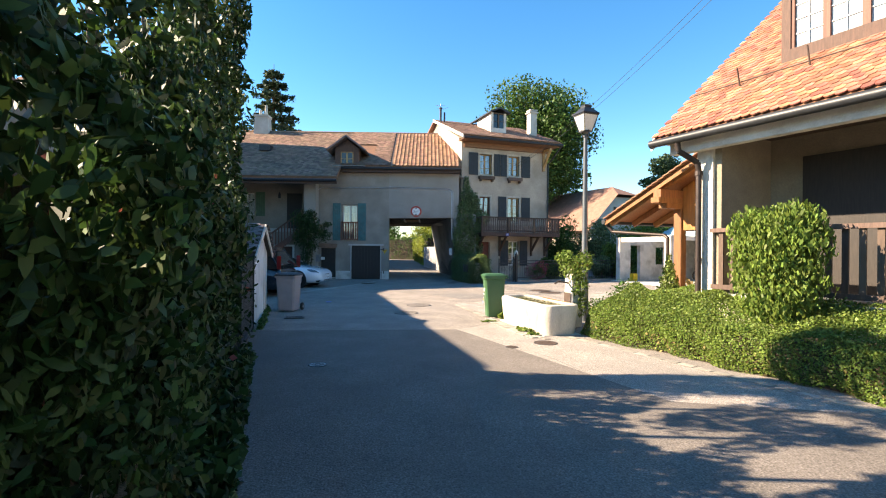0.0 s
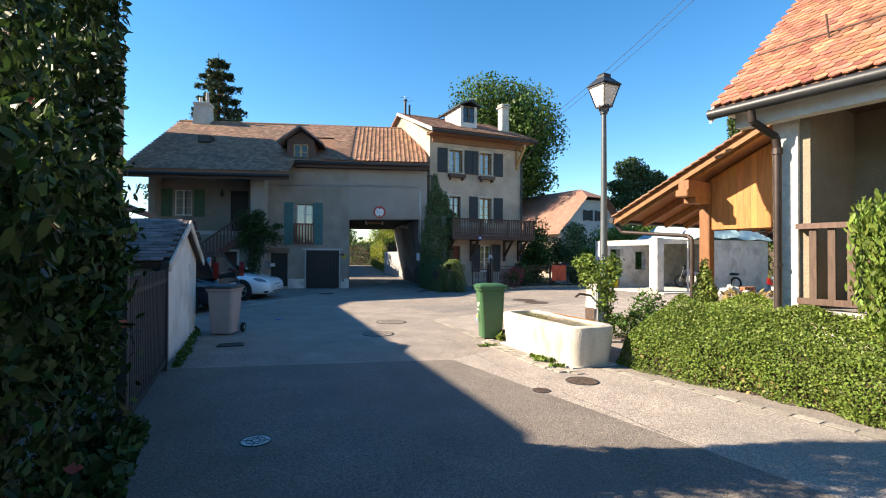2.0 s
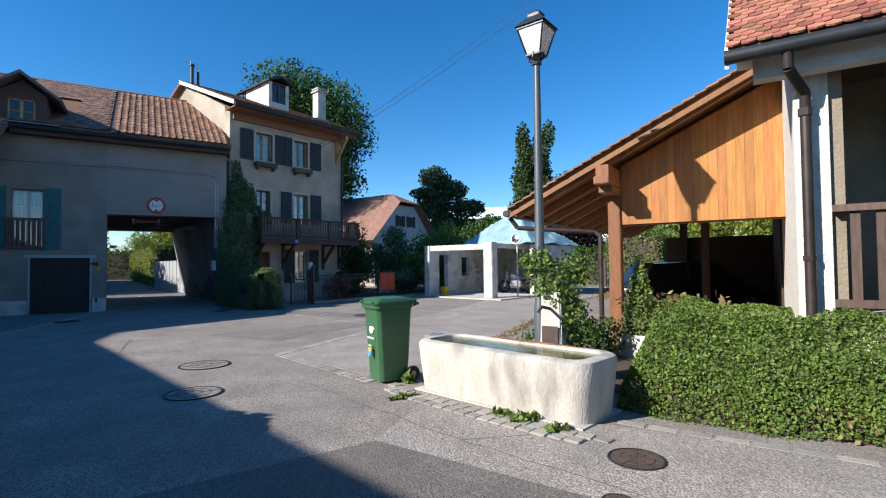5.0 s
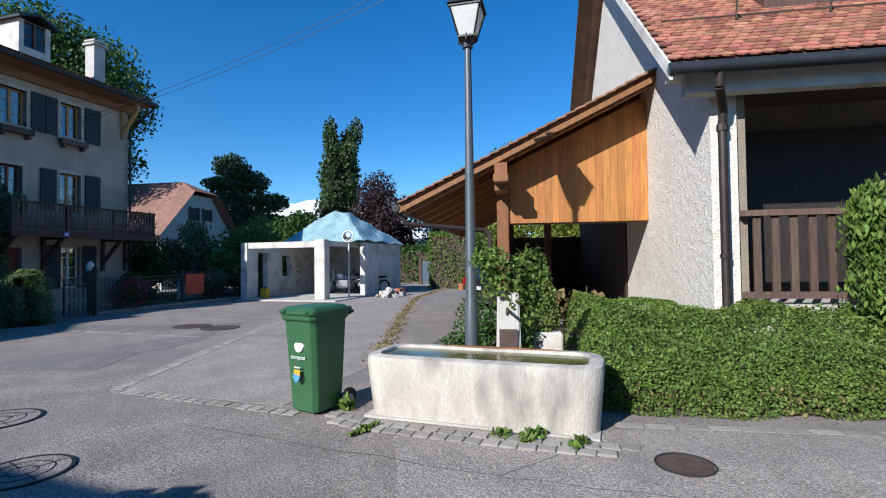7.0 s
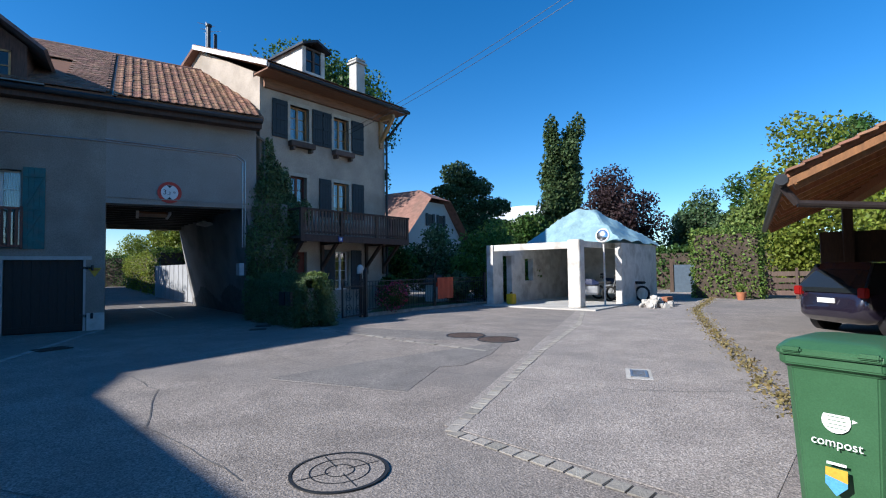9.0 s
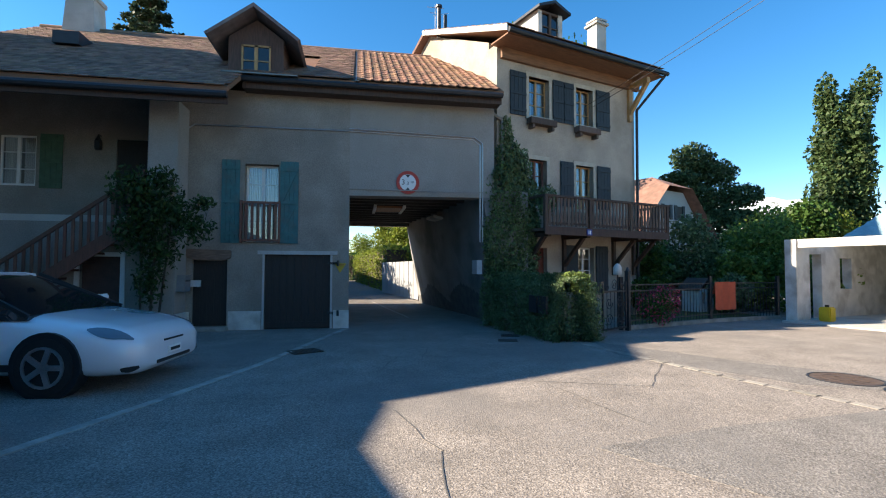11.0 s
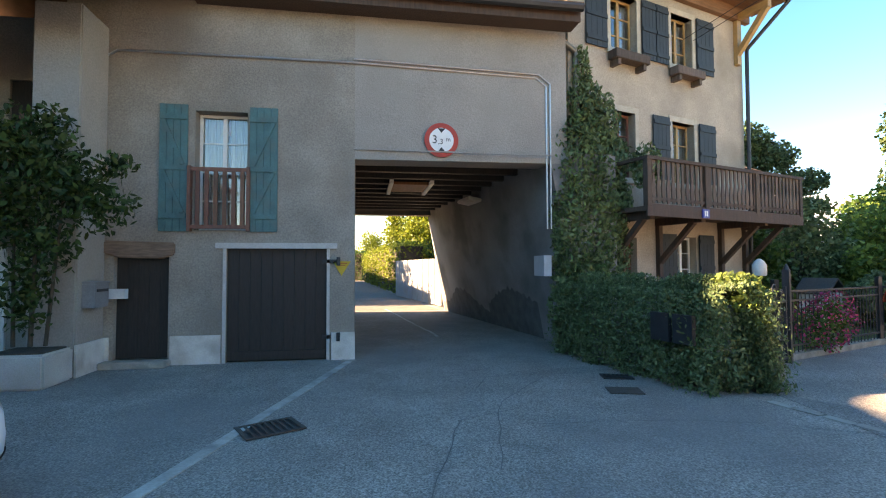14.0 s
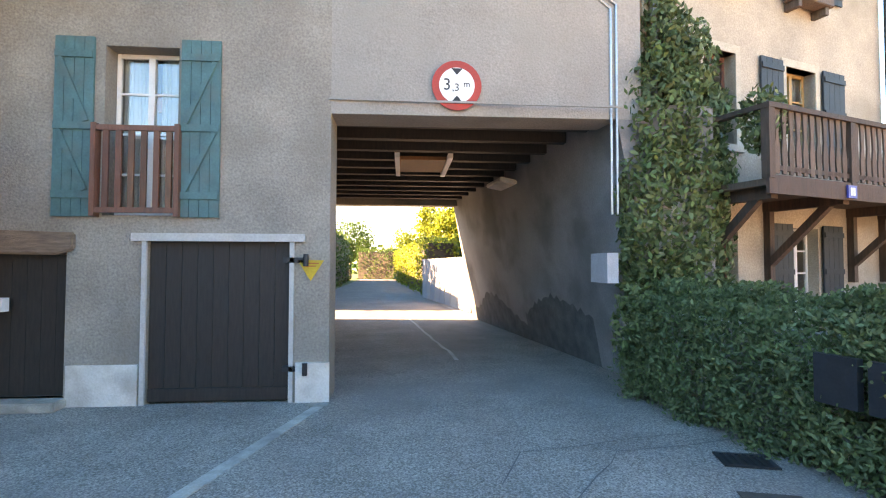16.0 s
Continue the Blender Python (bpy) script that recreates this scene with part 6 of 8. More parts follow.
part("cap", Shape().rod((0, 0, 0.4), (0, 0, 0.46), 0.05), BLACK_SIGN, pb)
rk = thing("rubble_heap", "heap of pale rubble stones beside the garage", "rubble", RU @ pose(2.3, -2.0, 0))
for i in range(46):
    a, q = rng.uniform(0, 6.28), rng.uniform(0, 1)
    r = 0.07 + rng.uniform(0, 0.07)
    m = pose(0.75 * q * math.cos(a), 0.6 * q * math.sin(a), 0.05 + 0.33 * (1 - q) * rng.uniform(0.3, 1), rng.uniform(0, 360), rng.uniform(0, 360), 0)
    part("stone", Shape().loft([[(-r, -r * 0.8, -r * 0.6), (r, -r * 0.7, -r * 0.6), (r * 0.8, r, -r * 0.6), (-r, r * 0.8, -r * 0.6)], [(-r * 0.7, -r * 0.6, r * 0.6), (r * 0.7, -r * 0.5, r * 0.5), (r * 0.6, r * 0.6, r * 0.7), (-r * 0.6, r * 0.7, r * 0.5)]]), CONCRETE, rk, at=m, bevel=0.015)
bs = thing("brick_stack", "small stack of red bricks on the rubble", "bricks", RU @ pose(3.2, -2.1, 0))
for i in range(5):
    for j in range(3):
        for k in range(2):
            part("brick", Shape().box(-0.11, 0.11, -0.055, 0.055, 0, 0.06), BRICK, bs, at=pose(-0.24 + j * 0.24, -0.06 + k * 0.12, i * 0.065, 0, 0, rng.uniform(-3, 3)))

# ---- fence, gate and ivy wall before the tall house ----
fn = thing("garden_fence", "dark iron garden fence with curved ornaments", "fence")
path = [Vector((4.12, 24.85, 0)), Vector((7.6, 26.1, 0)), Vector((10.4, 26.7, 0))]
for a, b in zip(path, path[1:]):
    for z in (0.22, 0.95, 1.1):
        part("rail", Shape().bar(a + Vector((0, 0, z)), b + Vector((0, 0, z)), 0.03, 0.03), METAL_DARK, fn)
    n = int((b - a).length / 0.13)
    for i in range(n + 1):
        p = a.lerp(b, i / n)
        part("picket", Shape().rod(p + Vector((0, 0, 0.1)), p + Vector((0, 0, 1.1)), 0.009, n=5), METAL_DARK, fn)
for p in path:
    part("post", Shape().box(-0.04, 0.04, -0.04, 0.04, 0, 1.3), METAL_DARK, fn, at=Matrix.Translation(p))
part("base_wall", Shape().bar(path[0] + Vector((0, 0, 0.05)), path[1] + Vector((0, 0, 0.05)), 0.16, 0.1).bar(path[1] + Vector((0, 0, 0.05)), path[2] + Vector((0, 0, 0.05)), 0.16, 0.1), STONE, fn)
ig = thing("iron_gate", "black wrought iron garden gate with scrolls", "gate", pose(3.25, 24.15, 0, 0, 0, math.degrees(math.atan2(0.6, 0.98))))
part("gate_frame", Shape().box(0, 0.04, -0.02, 0.02, 0.08, 1.2).box(1.04, 1.08, -0.02, 0.02, 0.08, 1.2).box(0, 1.08, -0.02, 0.02, 0.08, 0.12).box(0, 1.08, -0.02, 0.02, 0.95, 0.99), METAL_DARK, ig)
part("gate_post", Shape().box(1.12, 1.22, -0.05, 0.05, 0, 1.45).rod((1.17, 0, 1.45), (1.17, 0, 1.55), 0.05, 0.01), METAL_DARK, ig)
for cx, cz, r0, turn in ((0.3, 0.3, 0.16, 1), (0.78, 0.3, 0.16, -1), (0.3, 0.7, 0.15, -1), (0.78, 0.7, 0.15, 1), (0.54, 1.12, 0.14, 1), (0.2, 1.08, 0.08, -1), (0.9, 1.08, 0.08, 1)):
    pts = [(cx + r0 * (1 - i / 26) * math.cos(turn * i * 0.5), 0, cz + r0 * (1 - i / 26) * math.sin(turn * i * 0.5)) for i in range(22)]
    part("scroll", Shape().tube(pts, 0.01, 5), METAL_DARK, ig)
for i in range(5):
    part("bar", Shape().rod((0.2 + i * 0.17, 0, 0.12), (0.2 + i * 0.17, 0, 0.95), 0.008, n=5), METAL_DARK, ig)
iw = thing("ivy_wall", "low garden wall wholly covered with dark ivy", "wall")
ring = [(1.55, 26.3), (2.1, 23.5), (2.42, 23.76)]
for (ax, ay), (bx, by) in zip(ring, ring[1:]):
    part("wall", Shape().bar((ax, ay, 0.5), (bx, by, 0.5), 0.16, 1.0), CONCRETE, iw)
def along_wall(n, rng):
    k = rng.uniform(-0.06, 1.1, n)
    seg = rng.choice(2, n, p=[0.72, 0.28])
    A, B = np.array(ring)[seg], np.array(ring)[seg + 1]
    p = A + (B - A) * k[:, None]
    d = (B - A) / np.linalg.norm(B - A, axis=1, keepdims=True)
    nn = np.stack([d[:, 1], -d[:, 0]], 1)
    z = rng.uniform(0.0, 1.36, n) + 0.06 * np.sin(k * 17)
    topz = z > 1.22
    side = np.where(rng.random(n) < 0.55, 1.0, -1.0)
    side = np.where(nn[:, 0] * 1.0 > 0, -side, side) if False else side
    out = np.where(topz, rng.uniform(-0.25, 0.25, n), side * (0.24 + 0.12 * np.abs(rng.normal(size=n)) + 0.07 * np.sin(k * 23 + z * 6) + 0.12 * (1 - z)))
    q = np.stack([p[:, 0] - nn[:, 0] * -out, p[:, 1] - nn[:, 1] * -out, z], 1)
    o = np.stack([nn[:, 0] * side, nn[:, 1] * side, np.full(n, 0.35)], 1)
    return q, o
leaf_part("ivy", 50000, along_wall, 0.052, LEAF_IVY, iw, "dark glossy ivy", 0.5, 0.35, True)
leaf_part("young_ivy", 9000, along_wall, 0.05, LEAF_PALE, iw, "lighter young ivy leaves", 0.6, 0.35, True)
for i, x in enumerate((0.0, 0.36)):
    part("mailbox_panel", Shape().box(-0.15, 0.15, -0.03, 0.03, 0, 0.36), METAL_DARK, iw, "black letterbox front", at=pose(1.56 - x * 0.2, 23.5 + x * 1.0, 0.56, 0, 0, 101))
iv = thing("ivy_climber", "dark ivy and creeper climbing the house corner", "climber", HB)
leaf_part("foliage", 23000, in_blobs([(0.6, -0.2, 2.7, 0.6, 0.36, 1.5), (0.55, -0.2, 4.2, 0.5, 0.3, 0.7), (0.65, -0.22, 1.5, 0.6, 0.36, 1.0), (0.1, -0.2, 0.8, 0.75, 0.4, 1.0), (0.15, -0.2, 2.2, 0.72, 0.38, 1.1), (0.2, -0.18, 3.5, 0.62, 0.34, 0.95), (0.3, -0.12, 4.5, 0.42, 0.24, 0.7), (0.25, -0.08, 5.25, 0.22, 0.14, 0.5), (0.75, -0.25, 2.6, 0.5, 0.35, 0.8), (0.85, -0.25, 3.6, 0.4, 0.25, 0.45), (1.0, -0.9, 3.3, 0.3, 0.25, 0.45), (0.55, -0.2, 1.2, 0.6, 0.35, 0.9), (-0.15, -0.1, 1.9, 0.35, 0.25, 1.4)], 0.3), 0.1, LEAF_IVY, iv, "dark green leaves", 0.6, 0.4, True)
leaf_part("young_leaves", 2500, in_blobs([(0.1, -0.24, 0.8, 0.75, 0.42, 1.0), (0.15, -0.24, 2.2, 0.74, 0.4, 1.1), (0.2, -0.2, 3.5, 0.64, 0.36, 0.95), (0.75, -0.28, 2.6, 0.5, 0.37, 0.8)], 0.15), 0.09, LEAF_PALE, iv, "lighter young leaves", 0.6, 0.4, True)
part("stem", Shape().tube([(0.1, -0.06, 0), (0.2, -0.06, 1.5), (0.1, -0.05, 3.0), (0.3, -0.05, 4.8)], 0.03), BARK, iv)
lb = thing("variegated_bush", "yellow green variegated shrub on the ivy wall", "shrub", pose(2.3, 23.72, 0))
leaf_part("foliage", 800, in_blobs([(0.0, -0.2, 1.33, 0.32, 0.28, 0.12), (0.05, -0.32, 1.12, 0.27, 0.22, 0.2), (0.15, -0.38, 0.85, 0.16, 0.15, 0.2)], 0.5), 0.085, LEAF_LIME, lb, "pale yellow green leaves", 0.7, 0.3, True)
leaf_part("ivy_corner", 4200, in_blobs([(-0.3, -0.22, 0.5, 0.32, 0.32, 0.56), (-0.05, -0.05, 0.45, 0.24, 0.26, 0.48), (-0.2, -0.3, 0.2, 0.38, 0.32, 0.25)], 0.3), 0.065, LEAF_IVY, lb, "dark ivy below the shrub", 0.6, 0.3, True)
part("stem", Shape().rod((0, 0, 0), (0, 0, 1.2), 0.03), BARK, lb)
rc = thing("red_cloth", "orange red cloth hung over the fence", "cloth", pose(8.05, 26.12, 0, 0, 0, 14))
n = 14
part("cloth", Shape().add([(-0.42 + 0.84 * i / n, -0.05 + 0.02 * math.sin(i * 1.3), z) for z in (0.35, 1.14) for i in range(n + 1)] + [(-0.42 + 0.84 * i / n, 0.06, 0.8) for i in range(n + 1)], [(i, i + 1, n + 2 + i, n + 1 + i) for i in range(n)] + [(n + 1 + i, n + 2 + i, 2 * n + 3 + i, 2 * n + 2 + i) for i in range(n)]), mat("orange red cloth", (0.5, 0.1, 0.05), 0.9, 0.12), rc, smooth=True)
fl = thing("flower_bush", "pink flowering bush at the iron fence", "flowers", pose(5.35, 25.25, 0))
leaf_part("foliage", 1600, in_blobs([(0, 0, 0.5, 0.6, 0.35, 0.45), (0.3, 0.1, 0.7, 0.4, 0.3, 0.3)], 0.7), 0.06, LEAF_TREE, fl, "", 0.9)
leaf_part("petals", 900, in_blobs([(0, -0.05, 0.55, 0.62, 0.38, 0.48), (0.3, 0.05, 0.78, 0.42, 0.32, 0.32)], 0.2), 0.05, PETAL, fl, "small pink blossoms", 0.9)
pht = thing("play_hut", "small white wooden play hut in the garden", "hut", pose(9.6, 29.2, 0, 0, 0, 20) @ Matrix.Scale(0.62, 4))
part("front_wall", wall_shape(-0.7, 0.7, 0, 1.3, -0.5, -0.44, [(-0.45, -0.05, 0.5, 1.1), (0.1, 0.5, 0.5, 1.1)]), FRAME_WHITE, pht)
part("side_wall", Shape().box(-0.7, -0.64, -0.44, 0.5, 0, 1.3), FRAME_WHITE, pht)
part("side_wall", Shape().box(0.64, 0.7, -0.44, 0.5, 0, 1.3), FRAME_WHITE, pht)
part("back_wall", Shape().box(-0.64, 0.64, 0.44, 0.5, 0, 1.3), FRAME_WHITE, pht)
part("roof", Shape().prism([(-0.85, -0.65, 1.25), (0, -0.65, 1.85), (0.85, -0.65, 1.25), (0.85, -0.65, 1.32), (0, -0.65, 1.93), (-0.85, -0.65, 1.32)], (0, 1.3, 0)), GREY_WOOD, pht)
bc = thing("bird_cage", "pale domed lantern hung by the gate", "lantern", pose(4.35, 25.4, 1.35))
part("cage", Shape().lathe([(0.10, 0), (0.11, 0.03), (0.11, 0.18), (0.07, 0.25), (0.02, 0.29)], 16), WHITE_OLD, bc, smooth=True)
part("post", Shape().rod((0, 0, -1.35), (0, 0, 0), 0.02), METAL_DARK, bc)

# ---- planting ----
hl = thing("tall_hedge", "tall dark green laurel hedge along the lane", "hedge", pose(-2.95, 6.75, 0, 0, 0, math.degrees(math.atan2(-1.0, 0.33))))
s = Shape()
for i in range(12):
    x = 0.4 + i * 0.85
    s.rod((x, -0.9, 0), (x + 0.1, -0.7, 2.4), 0.06, 0.04, 7).rod((x + 0.1, -0.7, 2.4), (x - 0.1, -0.9, 4.4), 0.04, 0.015, 7)
part("stem_row", s, BARK, hl)
part("core", Shape().box(0.35, 3.4, -1.5, -0.6, 0.3, 2.2).box(3.4, 6.0, -1.6, -0.8, 0.3, 2.0).box(6.0, 9.6, -2.2, -1.5, 0.3, 2.0), EARTH, hl, "dense dark inside")
def hedge_face(n, rng):
    x = rng.uniform(-0.05, 10.0, n)
    tall = np.where(x < 3.6, 4.9, 3.3) + 0.5 * np.sin(x * 1.3) + 0.45 * np.sin(x * 3.1) + 0.25 * np.sin(x * 7.7)
    z = rng.uniform(0.1, 1.0, n) ** 0.9 * tall
    bulge = 0.16 * np.sin(x * 2.1 + z * 1.6) + 0.12 * np.sin(x * 4.7 - z * 2.9) + 0.10 * np.sin(z * 4.1)
    y = -0.52 + 0.38 * np.clip(z - 0.3, 0, 0.9) - np.abs(rng.normal(size=n)) * 0.22 + bulge
    y = y - 0.22 * np.clip(x - 4.8, 0, 4)
    end = rng.random(n) < 0.16
    y = np.where(end, rng.uniform(-1.9, -0.05, n), y)
    x = np.where(end, np.abs(rng.normal(size=n)) * 0.12 + 0.1 * np.sin(z * 3), x)
    o = np.stack([np.where(end, -1.0, 0.0), np.where(end, 0.0, 1.0), np.full(n, 0.35)], 1)
    # high up the leaves stand in loose clumps with gaps between them
    clump = np.sin(x * 3.7 + 1.3 * np.sin(z * 2.3)) * np.sin(z * 3.9 + x * 0.8) + 0.5 * np.sin(x * 8.3 + z * 6.1)
    bare = (clump < -0.15) & (z > 2.35) & (x > 0.9)
    x = np.where(bare, x - 0.25 * rng.random(n) - 0.1, x)
    z = np.where(bare, rng.uniform(0.2, 2.3, n), z)
    return np.stack([x, y, z], 1), o
leaf_part("leaves", 92000, hedge_face, 0.088, LEAF_DARK, hl, "glossy dark leaves", 0.6, 0.35, True)
leaf_part("young_leaves", 5000, hedge_face, 0.085, LEAF_TREE, hl, "lighter young leaves", 0.7, 0.3)
leaf_part("red_leaves", 160, hedge_face, 0.08, leafy("reddish leaf", (0.22, 0.06, 0.05), 0.4), hl, "", 0.7)
leaf_part("verge_grass", 4200, lambda n, rng: (np.stack([rng.uniform(-0.3, 9, n), rng.uniform(-0.5, 0.12, n), rng.uniform(0, 0.2, n)], 1), np.tile([0, 0.8, 0.4], (n, 1))), 0.13, LEAF_DARK, hl, "", 0.8, -0.6)
# extra hedge, hidden by the tall one, put in for its shadow
bh = thing("shade_hedge", "unseen clipped hedge added behind the gate to shade the lane", "hedge", pose(-5.2, 8.0, 0, 0, 0, 15))
part("core", Shape().box(-0.4, 0.4, -1.5, 1.3, 0, 2.6), EARTH, bh)
leaf_part("leaves", 5000, on_box(-0.5, 0.5, -1.6, 1.4, 0, 2.75), 0.11, LEAF_DARK, bh, "", 0.6)

lh = thing("clipped_hedge", "low clipped green hedge before the tiled house", "hedge", RH)
part("core", Shape().box(-1.4, 6.6, -1.05, -0.2, 0, 0.5).box(-1.4, -0.2, -0.2, 2.0, 0, 0.6), EARTH, lh, "dark twiggy inside")
def mound(x0, x1, y0, y1, h0, h1):
    """A clipped bank of leaves: a steep front that rounds over to a higher back."""
    def place(n, rng):
        x = rng.uniform(x0, x1, n)
        t = rng.random(n) ** 0.9
        lump = 0.05 * np.sin(x * 3.1) + 0.04 * np.sin(x * 7.3 + t * 5) + 0.03 * np.sin(t * 17 + x)
        a = np.clip(t / 0.42, 0, 1)
        b = np.clip((t - 0.42) / 0.58, 0, 1)
        y = y0 + 0.22 * (1 - np.cos(a * 1.57)) + (y1 - y0 - 0.22) * b
        z = h0 * np.sin(a * 1.57) + (h1 - h0) * b
        ends = np.clip((x - x0) / 0.25, 0, 1) ** 0.5
        inn = np.abs(rng.normal(size=n)) * 0.05
        o = np.stack([np.where(ends < 1, -0.6, 0.0), -np.cos(a * 1.57) - 0.15, np.sin(a * 1.57) + 0.1], 1)
        return np.stack([x, y + lump + inn * 0.7, (z + lump * 0.8 - inn * 0.6) * ends], 1), o
    return place
leaf_part("leaves", 105000, mound(-1.6, 6.8, -1.36, -0.1, 0.6, 0.98), 0.032, LEAF_HEDGE, lh, "small fresh green leaves", 0.75)
leaf_part("leaves", 20000, mound(-1.65, 0.0, -0.3, 2.2, 0.78, 0.9), 0.040, LEAF_HEDGE, lh, "", 0.75)
tagged(leaf_part("young_growth", 6500, mound(-1.55, 6.6, -1.34, -0.15, 0.62, 1.0), 0.045, LEAF_LIME, lh, "", 0.9), kind="stuff")
tagged(leaf_part("dead_wood", 500, on_box(-1.5, 6.8, -1.3, -0.4, 0.02, 0.3, 0.05, "y", 0.04), 0.05, DRY, lh, "", 0.9), kind="stuff")
wb = thing("weeping_shrub", "rounded light green weeping shrub by the terrace", "shrub", RH @ pose(1.72, -0.62, 0))
part("stem", Shape().rod((0, 0, 0), (0, 0, 1.3), 0.05, 0.03).rod((0, 0, 0.9), (0.3, 0.1, 1.8), 0.025, 0.01).rod((0, 0, 0.9), (-0.3, 0.0, 1.8), 0.025, 0.01), BARK, wb)
leaf_part("foliage", 13000, in_blobs([(0, 0, 1.75, 0.68, 0.55, 0.6), (0, 0, 1.25, 0.66, 0.5, 0.55), (0.25, 0, 2.0, 0.4, 0.4, 0.4), (-0.3, -0.05, 1.95, 0.36, 0.36, 0.38), (0, 0, 0.85, 0.4, 0.36, 0.3)], 0.5), 0.078, LEAF_HEDGE, wb, "drooping light green leaves", 0.75, 0.6, True)
cy = thing("small_conifer", "small golden green conifer in a white planter", "conifer", RH @ pose(-1.95, 1.72, 0) @ Matrix.Scale(1.15, 4))
part("planter", Shape().box(-0.25, 0.25, -0.2, 0.2, 0, 0.32), WHITE_OLD, cy, bevel=0.02)
leaf_part("foliage", 2600, in_blobs([(0, 0, 0.55, 0.24, 0.24, 0.3), (0, 0, 0.8, 0.19, 0.19, 0.28), (0, 0, 1.05, 0.12, 0.12, 0.24), (0, 0, 1.25, 0.06, 0.06, 0.16)], 0.3), 0.05, LEAF_LIME, cy, "", 0.8, -0.7)
ss = thing("side_shrub", "dark leafy shrub beside the lamp", "shrub", RH @ pose(-3.0, 0.9, 0))
leaf_part("foliage", 3000, in_blobs([(0, 0.6, 0.5, 0.4, 0.4, 0.5), (0.3, 0.0, 0.35, 0.5, 0.45, 0.35), (-0.2, -0.2, 0.25, 0.4, 0.5, 0.25), (0.6, 0.6, 0.35, 0.45, 0.4, 0.3)], 0.5), 0.065, LEAF_TREE, ss, "", 0.8)
tg = tagged(leaf_part("tall_grass", 260, lambda n, rng: (np.stack([6.6 + rng.normal(size=n) * 0.4, 11.2 + rng.normal(size=n) * 0.5, rng.uniform(0.1, 0.95, n)], 1), rng.normal(size=(n, 3)) * 0.3 + np.array([0, 0, 0.05])), 0.16, DRY, None, "", 0.9, -0.85), "tall dry grasses and weeds by the carport", "grass", kind="stuff")
vs = thing("climbing_shrub", "leafy climbing shrub growing from the planter", "shrub", pose(-6.62, 25.2, 0))
part("stem", Shape().rod((0, 0, 0.5), (0.1, -0.1, 2.2), 0.03, 0.02).rod((0.15, 0.05, 0.5), (0.4, -0.1, 2.4), 0.025, 0.015).rod((-0.2, 0, 0.5), (-0.2, -0.05, 2.3), 0.025, 0.015), BARK, vs)
leaf_part("foliage", 5600, in_blobs([(-0.35, -0.1, 3.2, 0.55, 0.4, 0.5), (0.85, -0.1, 2.35, 0.5, 0.35, 0.4), (0.05, -0.1, 2.9, 0.75, 0.5, 0.6), (0.5, -0.15, 2.6, 0.55, 0.4, 0.45), (-0.3, -0.1, 2.3, 0.5, 0.4, 0.6), (0.15, -0.1, 1.9, 0.5, 0.35, 0.6), (0.0, -0.1, 1.2, 0.35, 0.3, 0.6), (0.2, -0.1, 3.4, 0.35, 0.3, 0.3), (1.0, -0.1, 2.9, 0.3, 0.25, 0.2)], 0.75), 0.1, LEAF_DARK, vs, "dark green leaves", 0.8, 0.4, True)

# ---- trees and distance ----
def conical(name, label, at, h, r, n, material, tiers=14, leaf=0.22):
    th = thing(name, label, "tree", pose(*at))
    s = Shape().rod((0, 0, 0), (0, 0, h * 0.97), r * 0.07, 0.02)
    rg = np.random.default_rng(int(h * 10))
    tip, way = [], []
    for i in range(tiers):
        z = h * (0.12 + 0.86 * i / tiers)
        rr = r * (1 - (z / h)) ** 0.9 + 0.1
        m = 9 if i < tiers - 3 else 7
        for k in range(m):
            a = k * 6.283 / m + i * 0.7 + rg.uniform(-0.2, 0.2)
            l = rr * rg.uniform(0.6, 1.12)
            b = (l * math.cos(a), l * math.sin(a), z - 0.22 * l)
            s.rod((0, 0, z + 0.1), b, 0.05, 0.012, 5)
            tip.append(b)
            way.append((math.cos(a), math.sin(a), z))
    part("trunk", s, BARK, th)
    T, Wy = np.array(tip), np.array(way)
    def place(n2, rng):
        k = rng.integers(0, len(T), n2)
        f = rng.uniform(0.12, 1.05, n2) ** 0.7
        base = np.stack([np.zeros(n2), np.zeros(n2), Wy[k, 2]], 1)
        p = base + (T[k] - base) * f[:, None]
        p[:, 2] += -0.22 * np.abs(rng.normal(size=n2)) * (0.3 + f) + 0.12 * np.maximum(0, f - 0.6) * r * 0.4
        p[:, :2] += rng.normal(size=(n2, 2)) * 0.035 * r * (1.25 - f)[:, None]
        return p, np.stack([Wy[k, 0] * 0.3, Wy[k, 1] * 0.3, np.full(n2, 0.8)], 1)
    leaf_part("needles", n, place, leaf, material, th, "", 0.5)
    return th


tree("lime_tree", "broad dark green lime tree behind the tall house", (9.6, 46, 0), 17, 0.45, [(x, y, z, a, b, c) for x, y, z, a, b, c in round_crown(5.6, 6.5, 16.2, 34, 3, 0.34)], 42000, 0.25, LEAF_TREE)
conical("spruce_tree", "tall dark spruce with drooping boughs", (-15.0, 46.0, 0), 19.6, 8.2, 30000, LEAF_NEEDLE, 17, 0.24)
for i, (x, y, h) in enumerate(((31.9, 43.6, 15.2), (33.5, 43.0, 15.6))):
    rg = np.random.default_rng(i)
    tree("poplar_tree", "slender columnar green poplar tree", (x, y, 0), h, 0.3, [(rg.normal() * 0.35, rg.normal() * 0.35, z, 1.25 * (1 - abs(z / h - 0.45) ** 2 * 1.6), 1.25 * (1 - abs(z / h - 0.45) ** 2 * 1.6), 1.5) for z in np.linspace(1.5, h - 0.8, 16)], 9000, 0.3, LEAF_POPLAR, 3)
